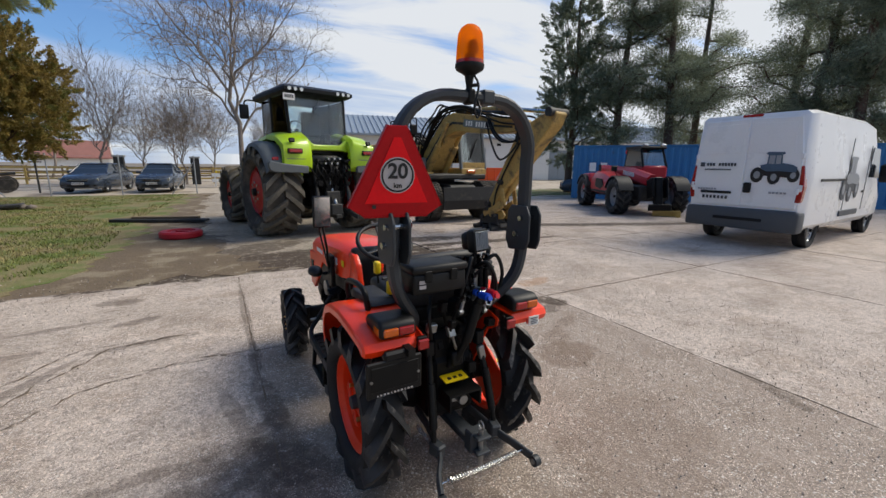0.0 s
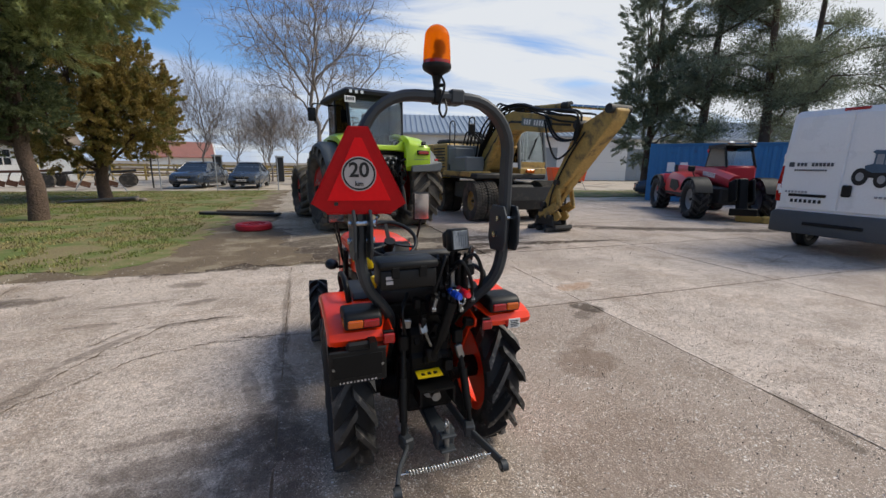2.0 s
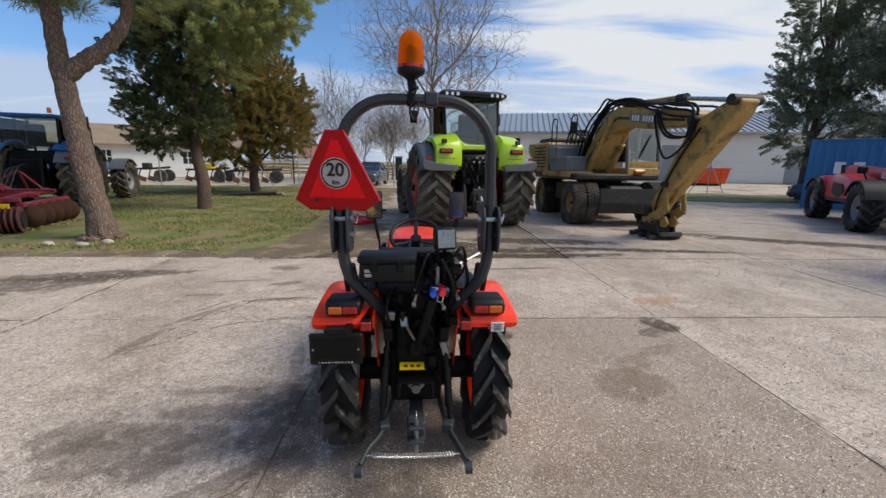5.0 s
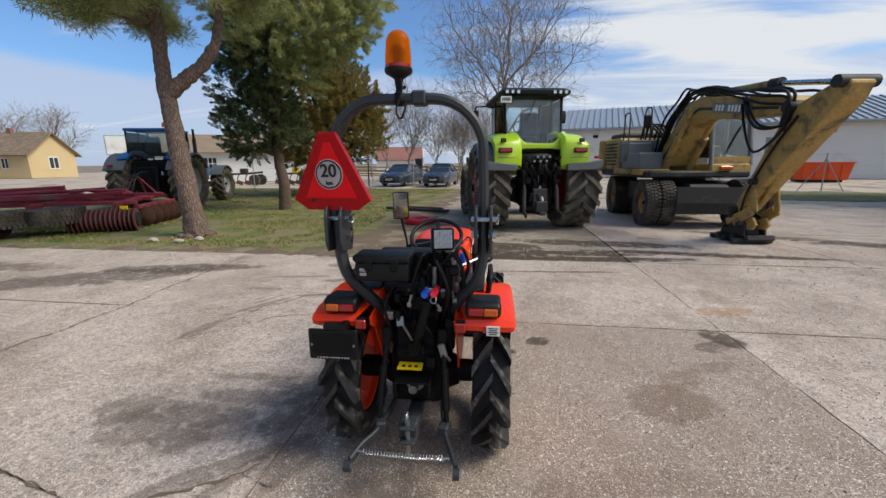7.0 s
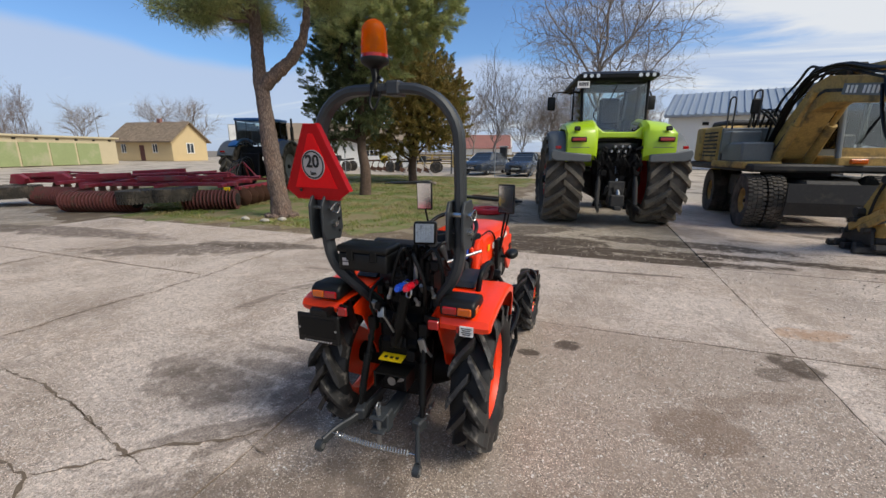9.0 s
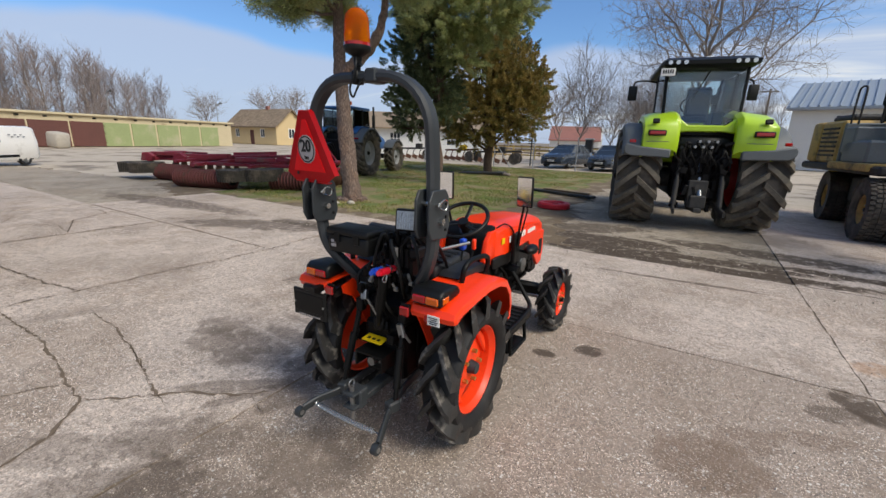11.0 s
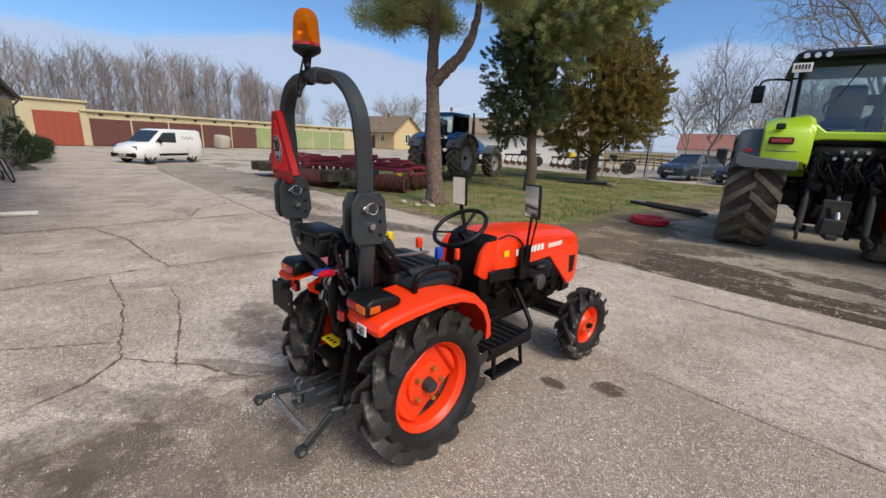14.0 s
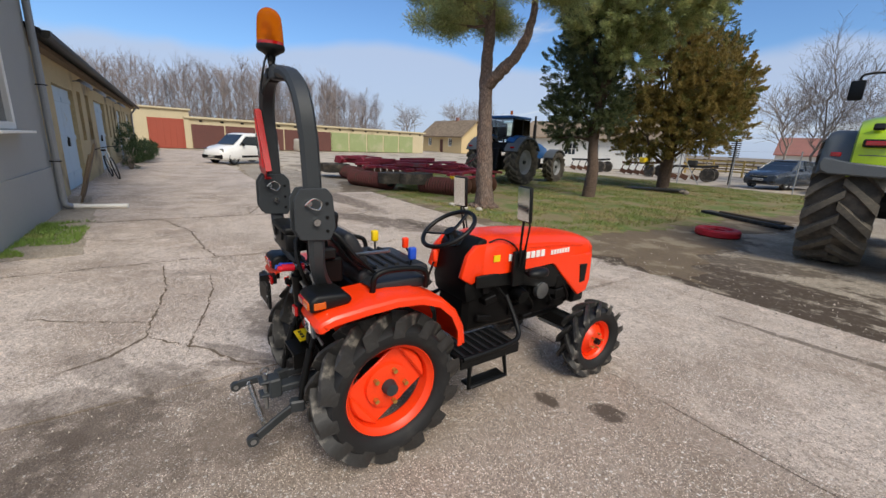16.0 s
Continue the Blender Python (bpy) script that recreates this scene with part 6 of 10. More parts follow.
add("front_grille", lambda b: prism(b, [(1.778, 0.64), (1.79, 0.66), (1.79, 0.84), (1.778, 0.86)], -0.13, 0.13, "x"), PLASTIC, parent=hood)
add("bonnet_seam_cable", lambda b: tube(b, curve([(0.17, 0.76, 0.965), (0.2, 0.83, 0.985), (0.218, 0.94, 0.93), (0.225, 1.0, 0.8)], 6), 0.005, 6), PLASTIC, parent=hood)
dash = add("dashboard", lambda b: prism(b, [(0.60, 0.70), (0.64, 0.93), (0.70, 0.985), (0.76, 0.985), (0.76, 0.62), (0.62, 0.60)], -0.17, 0.17, "x", bevel=0.02, seg=2), BLACK, sm=40)
add("instrument", lambda b: rod(b, (0, 0.655, 0.955), (0, 0.645, 0.962), 0.05, n=22), WINDARK, parent=dash)
for s in (-1, 1):
    add("dash_side", lambda b: prism(b, [(0.56, 0.77), (0.60, 0.90), (0.66, 0.955), (0.74, 0.96), (0.74, 0.76), (0.64, 0.72)], s * 0.165 - 0.02, s * 0.165 + 0.02, "x", bevel=0.012, seg=2), ORANGE, parent=dash, sm=40)


# engine and front axle
def engine(b):
    box(b, (0, 1.1, 0.56), (0.30, 0.95, 0.34), bevel=0.03)
    box(b, (0, 1.5, 0.5), (0.26, 0.42, 0.16), bevel=0.02)
    rr = random.Random(3)
    for k in range(34):
        s = rr.choice((-1, 1))
        box(b, (s * rr.uniform(0.14, 0.185), rr.uniform(0.7, 1.5), rr.uniform(0.42, 0.74)), (rr.uniform(0.03, 0.09), rr.uniform(0.04, 0.12), rr.uniform(0.03, 0.1)), (rr.uniform(-20, 20), 0, 0), bevel=0.006)
    for k in range(8):
        s = 1 if k % 2 else -1
        y = 0.75 + k * 0.09
        tube(b, curve([(s * 0.15, y, 0.7), (s * 0.2, y + 0.05, 0.62), (s * 0.19, y + 0.15, 0.5), (s * 0.12, y + 0.2, 0.42)], 4), 0.01, 6)


en = add("engine", engine, GREASE)
for s in (-1, 1):
    add("oil_filter", lambda b: rod(b, (s * 0.17, 1.02, 0.62), (s * 0.25, 1.02, 0.6), 0.045, n=18), BLACK, parent=en, sm=40)
    add("pulley", lambda b: rod(b, (s * 0.19, 1.22, 0.6), (s * 0.225, 1.22, 0.6), 0.055, n=20), STEEL, parent=en, sm=40)
ax = add("front_axle", lambda b: (box(b, (0, 1.56, 0.30), (0.6, 0.09, 0.1), bevel=0.02), rod(b, (-0.33, 1.56, 0.262), (0.33, 1.56, 0.262), 0.04, n=14), box(b, (0, 1.3, 0.36), (0.16, 0.6, 0.08), bevel=0.02)), BLACK, sm=40)
for s in (-1, 1):
    add("hub_carrier", lambda b: (rod(b, (s * 0.31, 1.56, 0.19), (s * 0.31, 1.56, 0.36), 0.055, 0.045, 14), rod(b, (s * 0.31, 1.56, 0.262), (s * 0.38, 1.56, 0.262), 0.06, n=16)), BLACK, parent=ax, sm=40)
    add("tie_rod", lambda b: rod(b, (s * 0.05, 1.42, 0.29), (s * 0.3, 1.45, 0.28), 0.011), STEEL, parent=ax)
add("front_bracket", lambda b: (box(b, (0, 1.70, 0.47), (0.32, 0.14, 0.13), bevel=0.02), box(b, (0, 1.79, 0.5), (0.24, 0.06, 0.08), bevel=0.01)), BLACK)

# step plates
for s in (-1, 1):
    pf = add("footplate", lambda b: (box(b, (s * 0.315, 0.6, 0.415), (0.25, 0.42, 0.022), bevel=0.005), box(b, (s * 0.435, 0.6, 0.40), (0.014, 0.42, 0.06), bevel=0.004)), BLACK)
    for k in range(7):
        add("grip_rib", lambda b: box(b, (s * 0.315, 0.43 + k * 0.056, 0.429), (0.21, 0.018, 0.008)), RUBBER, parent=pf)
    add("hanging_step", lambda b: (tube(b, [(s * 0.43, 0.46, 0.40), (s * 0.44, 0.45, 0.25), (s * 0.44, 0.72, 0.25), (s * 0.43, 0.70, 0.40)], 0.013, 8), box(b, (s * 0.41, 0.585, 0.25), (0.09, 0.26, 0.016), bevel=0.004)), BLACK, parent=pf, sm=45)
    add("guard_tube", lambda b: tube(b, curve([(s * 0.44, 0.40, 0.43), (s * 0.445, 0.6, 0.435), (s * 0.43, 0.80, 0.45), (s * 0.37, 0.84, 0.52), (s * 0.28, 0.83, 0.66)], 5), 0.015, 8), BLACK, parent=pf, sm=50)

# mirrors and front lamps
for s in (-1, 1):
    mi = add("mirror_arm", lambda b: tube(b, curve([(s * 0.235, 0.93, 0.76), (s * 0.27, 0.93, 0.86), (s * 0.275, 0.92, 0.95), (s * 0.30, 0.90, 1.1), (s * 0.305, 0.90, 1.2)], 5), 0.008, 7), BLACK, sm=60)
    add("mirror_strut", lambda b: tube(b, [(s * 0.25, 0.97, 0.78), (s * 0.315, 0.94, 1.08), (s * 0.31, 0.905, 1.14)], 0.006, 6), BLACK, parent=mi)
    hs = add("mirror_housing", lambda b: box(b, (s * 0.305, 0.895, 1.205), (0.118, 0.024, 0.205), (4, 0, -s * 8), bevel=0.01, seg=2), PLASTIC, parent=mi, sm=45)
    add("mirror_glass", lambda b: box(b, (s * 0.3035, 0.8815, 1.206), (0.102, 0.003, 0.188), (4, 0, -s * 8)), MIRROR, "mirror glass", parent=mi)
    fl = add("front_lamp_arm", lambda b: (rod(b, (s * 0.2, 1.0, 0.77), (s * 0.34, 1.0, 0.77), 0.011), box(b, (s * 0.245, 0.95, 0.80), (0.03, 0.1, 0.22), bevel=0.006)), BLACK)
    add("front_lamp", lambda b: blob(b, (s * 0.335, 1.03, 0.785), (0.048, 0.085, 0.036), 1, 0.05, 3), PLASTIC, "black rounded marker lamp", parent=fl, sm=60)


# rods, pipes and fittings crowded behind the seat and round the hitch
rf_ = random.Random(14)
for k in range(12):
    x = rf_.uniform(-0.16, 0.18)
    y = rf_.uniform(-0.33, -0.22)
    z = rf_.uniform(0.56, 0.92)
    add("fitting", lambda b: (box(b, (x, y, z), (rf_.uniform(0.02, 0.05), rf_.uniform(0.02, 0.05), rf_.uniform(0.03, 0.08)), (rf_.uniform(-20, 20), rf_.uniform(-20, 20), 0), bevel=0.004), rod(b, (x, y, z), (x + rf_.uniform(-0.05, 0.05), y + 0.03, z - rf_.uniform(0.06, 0.14)), 0.007)), GREASE if k % 4 else STEEL, parent=gb)
for s in (-1, 1):
    for j in range(5):
        add("chain_link", lambda b: tube(b, [(s * 0.142 + (0.013 * math.cos(a) if j % 2 else 0), -0.262 - j * 0.006, 0.655 - j * 0.032 + 0.021 * math.sin(a)) if j % 2 else (s * 0.142, -0.262 - j * 0.006 + 0.013 * math.cos(a), 0.655 - j * 0.032 + 0.021 * math.sin(a)) for a in np.linspace(0, 6.28, 11)[:-1]], 0.005, 5, closed=True), BLACK, parent=gb)
add("seat_lever", lambda b: rod(b, (0.2, -0.1, 1.0), (0.34, 0.02, 1.04), 0.008, n=8), STEEL)
# ---- big green tractor, seen from behind ----
green = thing("farm_tractor", pose(2.02, 9.72, 0, 0, 0, 12.0) @ Matrix.Scale(0.95, 4), "large lime green farm tractor with grey mudguards and wide dusty tyres", "tractor")


def gadd(name, fn, material, label="", parent=None, sm=None, top=None):
    bm = B()
    fn(bm)
    if sm:
        smooth(bm, sm)
    return part(name, bm, material, parent or top, label)


def gg(name, fn, material, label="", parent=None, sm=None):
    return gadd(name, fn, material, label, parent, sm, green)


for s in (-1, 1):
    wheel(green, (s * 1.07, 0, 0.98), 0.99, 0.56, 0.80, s, RIM_R, DRUBBER, lugs=17, h=0.085, dish=0.3, bolts=8, thick=0.42, lean=0.5)
for s in (-1, 1):
    wheel(green, (s * 0.98, 2.95, 0.76), 0.77, 0.42, 0.68, s, RIM_R, DRUBBER, lugs=16, h=0.05, dish=0.2, bolts=8, thick=0.42)


def chassis(b):
    box(b, (0, 1.2, 0.85), (0.6, 3.6, 0.6), bevel=0.06)
    box(b, (0, -0.3, 1.0), (0.66, 0.6, 0.9), bevel=0.05)
    rod(b, (-0.7, 0, 0.98), (0.7, 0, 0.98), 0.2, n=18)
    rod(b, (-0.75, 2.95, 0.76), (0.75, 2.95, 0.76), 0.13, n=14)
    box(b, (0, 3.5, 0.9), (0.7, 0.6, 0.5), bevel=0.05)


ch = gg("chassis", chassis, DARKIRON)
gg("rear_housing", lambda b: (box(b, (0, -0.45, 1.12), (0.82, 0.5, 1.1), bevel=0.08), [box(b, (0.3 * s, -0.72, 1.2), (0.1, 0.1, 0.8), bevel=0.02) for s in (-1, 1)], box(b, (0, -0.75, 0.95), (0.34, 0.2, 0.4), bevel=0.04), [rod(b, (0.18 * s, -0.78, 1.35), (0.18 * s, -0.9, 1.35), 0.05, n=12) for s in (-1, 1)]), GREASE)
# bonnet and nose
gg("bonnet", lambda b: loft(b, [[(-w, y, z0), (w, y, z0), (w, y, z1 - 0.18), (w * 0.8, y, z1 - 0.03), (0, y, z1), (-w * 0.8, y, z1 - 0.03), (-w, y, z1 - 0.18)] for y, w, z0, z1 in ((1.5, 0.5, 1.25, 2.25), (2.4, 0.47, 1.2, 2.18), (3.5, 0.43, 1.15, 2.0), (3.9, 0.36, 1.15, 1.75))]), LIME, sm=35)
# mudguards: lime inside, grey outer arch
for s in (-1, 1):
    def lime(b):
        secs = []
        for y, z in ((-0.98, 1.52), (-1.0, 1.66), (-0.98, 1.98), (-0.9, 2.12), (-0.62, 2.24), (-0.1, 2.30), (0.5, 2.22), (0.85, 2.0)):
            t = 0 if z < 2 else 0.05
            secs.append([(s * 0.46, y + 0.06, z - 0.02), (s * 0.54, y, z + 0.03), (s * 0.96, y + t * 0.4, z - t * 0.6), (s * 1.08, y + t, z - t * 1.6), (s * 1.1, y + 0.08, z - 0.12 - t), (s * 1.0, y + 0.12, z - 0.1 - t), (s * 0.45, y + 0.14, z - 0.08)])
        loft(b, secs)
    gf = gg("mudguard", lime, LIME, "lime green mudguard", sm=40)

    def outer(b):
        secs = []
        for k in range(13):
            a = radians(152 - k * 9.5)
            r = 1.10
            y, z = r * math.cos(a), 0.98 + r * math.sin(a)
            y2, z2 = (r - 0.05) * math.cos(a), 0.98 + (r - 0.05) * math.sin(a)
            secs.append([(s * 1.0, y, z), (s * 1.32, y, z), (s * 1.40, y * 0.98, z - 0.04), (s * 1.43, y2, z2 - 0.07), (s * 1.39, y2, z2 - 0.05), (s * 1.0, y2, z2)])
        loft(b, secs)
    gg("mudguard_extension", outer, DGREY, "grey plastic mudguard extension", parent=gf, sm=40)
    gg("mudguard_skirt", lambda b: prism(b, [(s * 0.58, 1.40), (s * 1.3, 1.42), (s * 1.39, 1.47), (s * 1.42, 1.58), (s * 1.38, 1.66), (s * 1.08, 1.6), (s * 0.58, 1.56)], -1.03, -0.93, "y", bevel=0.02), DGREY, "grey plastic mudguard edge", parent=gf, sm=40)
    tl = gg("tail_lamp", lambda b: box(b, (s * 0.86, -1.035, 1.86), (0.32, 0.06, 0.11), bevel=0.025, seg=2), PLASTIC, parent=gf, sm=40)
    gg("lamp_lens", lambda b: box(b, (s * 0.86, -1.066, 1.86), (0.27, 0.02, 0.06), bevel=0.01), REDLENS, parent=tl)
    gg("small_reflector", lambda b: box(b, (s * 1.26, -0.98, 1.70), (0.12, 0.03, 0.06), (0, 0, s * 12), bevel=0.01), REDLENS, parent=gf)
    gg("fender_lamp", lambda b: box(b, (s * 0.9, -0.98, 2.08), (0.12, 0.06, 0.09), (-20, 0, 0), bevel=0.015), PLASTIC, parent=gf)
    gg("fender_buttons", lambda b: box(b, (s * 0.83, -0.995, 1.70), (0.4, 0.012, 0.012)), DGREY, parent=gf)
gg("rear_cowl", lambda b: prism(b, [(-0.58, 2.24), (-0.32, 2.02), (0.32, 2.02), (0.58, 2.24), (0.58, 1.86), (0.3, 1.9), (-0.3, 1.9), (-0.58, 1.86)], -0.76, -0.64, "y", bevel=0.02), LIME, "lime green cowl below the rear window", sm=40)
gg("window_step", lambda b: prism(b, [(-0.74, 1.58), (-0.78, 1.66), (-0.74, 1.8), (-0.5, 1.86), (-0.4, 1.6)], -0.42, 0.42, "x", bevel=0.03), PLASTIC, "black panel below the rear window", sm=40)

# cab
CABS = Matrix.Translation((-0.1, 0, 2.0)) @ Matrix.Diagonal((0.87, 1.0, 0.89, 1)) @ Matrix.Translation((0, 0, -2.0))


def gcab(name, fn, material, label="", parent=None, sm=None):
    """A part of the cab, drawn to the cab's proportions."""
    bm = B()
    fn(bm)
    bmesh.ops.transform(bm, matrix=CABS, verts=bm.verts[:])
    if sm:
        smooth(bm, sm)
    return part(name, bm, material, parent or green, label)


def gpane(name, pts, top, m=CLEARGLASS):
    return pane(name, pts, top, m, CABS)


cab = gcab("cab_base", lambda b: box(b, (0, 0.45, 1.85), (1.5, 1.9, 0.4), bevel=0.06), BLACK)
CABP = {"rl": ((-0.74, -0.52, 2.12), (-0.78, -0.42, 3.22)), "rr": ((0.74, -0.52, 2.12), (0.78, -0.42, 3.22)), "fl": ((-0.68, 1.25, 2.0), (-0.74, 1.1, 3.22)), "fr": ((0.68, 1.25, 2.0), (0.74, 1.1, 3.22)), "ml": ((-0.8, 0.35, 2.0), (-0.82, 0.35, 3.22)), "mr": ((0.8, 0.35, 2.0), (0.82, 0.35, 3.22))}
for a, b_ in CABP.values():
    gcab("pillar", lambda b: sweep(b, [a, b_], 0.07, 0.09), BLACK, parent=cab)
gcab("rear_sill", lambda b: sweep(b, [(-0.74, -0.54, 2.18), (-0.4, -0.6, 1.94), (0.4, -0.6, 1.94), (0.74, -0.54, 2.18)], 0.06, 0.08, side=(0, 1, 0)), BLACK, parent=cab)


def pane(name, pts, top, m=GLASS, sc=I4):
    def f(b):
        v = [sc @ Vector(p) for p in pts]
        nn = (v[1] - v[0]).cross(v[2] - v[0]).normalized() * 0.006
        a = [b.verts.new(p) for p in v]
        c = [b.verts.new(p + nn) for p in v]
        b.faces.new(a[::-1])
        b.faces.new(c)
        for k in range(len(v)):
            b.faces.new((a[k], a[(k + 1) % len(v)], c[(k + 1) % len(v)], c[k]))
        bmesh.ops.recalc_face_normals(b, faces=b.faces[:])
    bm = B()
    f(bm)
    o = part(name, bm, m, top, "tinted cab glass")
    o.visible_shadow = False
    return o


gpane("rear_window", [(-0.72, -0.555, 2.2), (-0.4, -0.61, 1.96), (0.4, -0.61, 1.96), (0.72, -0.555, 2.2), (0.76, -0.44, 3.18), (-0.76, -0.44, 3.18)], cab)
gpane("windscreen", [(-0.66, 1.27, 2.0), (0.66, 1.27, 2.0), (0.72, 1.12, 3.18), (-0.72, 1.12, 3.18)], cab)
for s in (-1, 1):
    gpane("side_window", [(s * 0.77, -0.48, 2.14), (s * 0.82, 0.35, 2.05), (s * 0.84, 0.35, 3.18), (s * 0.8, -0.38, 3.18)], cab)
    gpane("door_window", [(s * 0.82, 0.38, 2.0), (s * 0.72, 1.22, 2.0), (s * 0.77, 1.08, 3.18), (s * 0.84, 0.38, 3.18)], cab)
roof = gcab("cab_roof", lambda b: loft(b, [[(-w, y0, z), (w, y0, z), (w * 1.02, y0 + 0.2, z), (w, y1, z), (-w, y1, z), (-w * 1.02, y0 + 0.2, z)] for w, y0, y1, z in ((0.83, -0.6, 1.35, 3.2), (0.9, -0.7, 1.42, 3.25), (0.9, -0.7, 1.42, 3.33), (0.8, -0.5, 1.3, 3.42))]), BLACK, "dark cab roof with work lamps", parent=cab, sm=30)
for x in (-0.78, -0.63, -0.48, 0.48, 0.63, 0.78):
    gcab("work_lamp", lambda b: (rod(b, (x, -0.67, 3.29), (x, -0.715, 3.29), 0.045, n=16),), CHROME, parent=roof, sm=40)
gcab("aerial_dome", lambda b: lathe(b, [(0.001, 3.53), (0.1, 3.51), (0.15, 3.45), (0.15, 3.42), (0.001, 3.42)], 20, pose(0.1, 0.0, 0, 0, -90, 0)), WHITE, parent=roof, sm=50)
gcab("wiper", lambda b: sweep(b, [(0.05, -0.53, 3.15), (-0.2, -0.56, 2.6)], 0.02, 0.02), BLACK, parent=cab)
st_ = gcab("cab_seat", lambda b: (box(b, (0, 0.15, 2.2), (0.55, 0.5, 0.16), bevel=0.05), box(b, (0, -0.12, 2.55), (0.5, 0.16, 0.62), bevel=0.05)), VINYL, parent=cab)
gcab("cab_console", lambda b: (box(b, (0.45, 0.2, 2.2), (0.22, 0.7, 0.3), bevel=0.03), rod(b, (0, 1.0, 2.0), (0, 0.75, 2.5), 0.05), tube(b, [(0.19 * math.cos(a), 0.72 + 0.06 * math.sin(a), 2.55 + 0.18 * math.sin(a)) for a in np.linspace(0, 6.28, 17)[:-1]], 0.018, 6, closed=True), box(b, (0.5, 0.75, 2.7), (0.25, 0.04, 0.2))), BLACK, parent=cab)
np_ = gcab("plate_bar", lambda b: box(b, (-0.80, -0.70, 3.1), (0.28, 0.02, 0.15), bevel=0.005), WHITE, "white plate with dark bars", parent=cab)
gcab("plate_print", lambda b: [box(b, (-0.89 + 0.045 * k, -0.713, 3.11), (0.028, 0.006, 0.075)) for k in range(5)], INK, parent=np_)
for s in (-1, 1):
    ma = gcab("mirror_arm", lambda b: tube(b, curve([(s * 0.76, 1.1, 3.15), (s * 1.0, 1.0, 3.18), (s * 1.28, 0.85, 3.14), (s * 1.34, 0.82, 3.0)], 4), 0.022, 7), BLACK, parent=cab, sm=60)
    gcab("wing_mirror", lambda b: box(b, (s * 1.34, 0.82, 2.86), (0.22, 0.09, 0.36), (0, 0, s * 10), bevel=0.03, seg=2), PLASTIC, parent=ma, sm=40)
gcab("exhaust", lambda b: (rod(b, (0.85, 1.75, 1.6), (0.85, 1.75, 2.7), 0.1, n=16), rod(b, (0.85, 1.75, 2.7), (0.87, 1.7, 3.1), 0.055, n=12)), DARKIRON, sm=40)

# rear hitch
def hitch(b):
    rr = random.Random(9)
    box(b, (0, -0.62, 1.2), (0.5, 0.2, 0.9), bevel=0.03)
    for k in range(46):
        box(b, (rr.uniform(-0.4, 0.4), rr.uniform(-0.95, -0.55), rr.uniform(0.45, 1.75)), (rr.uniform(0.04, 0.16), rr.uniform(0.05, 0.16), rr.uniform(0.05, 0.2)), (0, rr.uniform(-25, 25), 0), bevel=0.01)
    for k in range(14):
        x = rr.uniform(-0.4, 0.4)
        tube(b, curve([(x, -0.7, 1.75), (x + rr.uniform(-0.2, 0.2), -0.95, 1.5), (x + rr.uniform(-0.2, 0.2), -0.9, 1.2), (x * 0.5, -0.7, 0.9)], 4), 0.016, 6)


hi = gg("rear_hitch", hitch, GREASE, "greasy black rear hitch with hoses")
for s in (-1, 1):
    gg("lower_link", lambda b: sweep(b, [(s * 0.3, -0.4, 0.62), (s * 0.38, -0.9, 0.5), (s * 0.42, -1.3, 0.42)], 0.05, 0.1), DARKIRON, parent=hi)
    gg("lift_rod", lambda b: (rod(b, (s * 0.36, -0.75, 1.55), (s * 0.38, -0.95, 0.9), 0.035), rod(b, (s * 0.38, -0.92, 1.0), (s * 0.39, -1.0, 0.52), 0.05)), DARKIRON, parent=hi, sm=40)
    gg("rocker_arm", lambda b: sweep(b, [(s * 0.3, -0.4, 1.5), (s * 0.36, -0.78, 1.58)], 0.06, 0.12), DARKIRON, parent=hi)
gg("top_link", lambda b: rod(b, (0, -0.7, 1.3), (0.05, -0.98, 0.65), 0.045), STEEL, parent=hi, sm=40)
gg("drawbar", lambda b: (box(b, (0, -0.85, 0.45), (0.14, 0.7, 0.08), bevel=0.01), box(b, (0, -1.05, 0.6), (0.28, 0.12, 0.24), bevel=0.02), box(b, (0, -0.9, 0.75), (0.34, 0.1, 0.5), bevel=0.02)), DARKIRON, parent=hi)
gg("coupling_rack", lambda b: [rod(b, (-0.18 + 0.07 * k, -0.85, 1.62 + 0.1 * (k % 2)), (-0.18 + 0.07 * k, -1.0, 1.62 + 0.1 * (k % 2)), 0.026, n=10) for k in range(6)], STEEL, parent=hi)
# ---- yellow wheeled excavator ----
exc = thing("wheeled_excavator", pose(5.75, 11.35, 0, 0, 0, 188), "worn yellow wheeled excavator resting its arm on the ground", "excavator")
UC = pose(-0.32, -0.06, 0, 0, 0, -8)


def xx(name, fn, material, label="", parent=None, sm=None):
    return gadd(name, fn, material, label, parent, sm, exc)


und = xx("undercarriage", lambda b: (box(b, (0, 0, 0.78), (0.9, 3.4, 0.42), bevel=0.06, m=UC), box(b, (0, 1.35, 0.6), (2.0, 0.3, 0.3), bevel=0.05, m=UC), box(b, (0, -1.3, 0.6), (2.0, 0.3, 0.3), bevel=0.05, m=UC), rod(b, (0, 0, 0.95), (0, 0, 1.12), 0.62, n=28, m=UC)), DARKIRON)
for y in (1.3, -1.3):
    for s in (-1, 1):
        for d in (0.86, 1.2):
            c = UC @ Vector((s * d, y, 0.54))
            wheel(exc, c, 0.54, 0.27, 0.29, s, EXYEL if d > 1 else DARKIRON, DRUBBER, dish=0.0 if d > 1 else 0.03, bolts=8, steer=-8, tread="block")
xx("dozer_blade", lambda b: (prism(b, [(1.95, 0.35), (2.0, 0.35), (2.06, 0.6), (2.02, 0.95), (1.96, 0.95), (1.99, 0.6)], -0.8, 0.8, "x", m=UC), box(b, (0, 1.8, 0.62), (0.9, 0.4, 0.3), bevel=0.03, m=UC)), DARKIRON, parent=und)
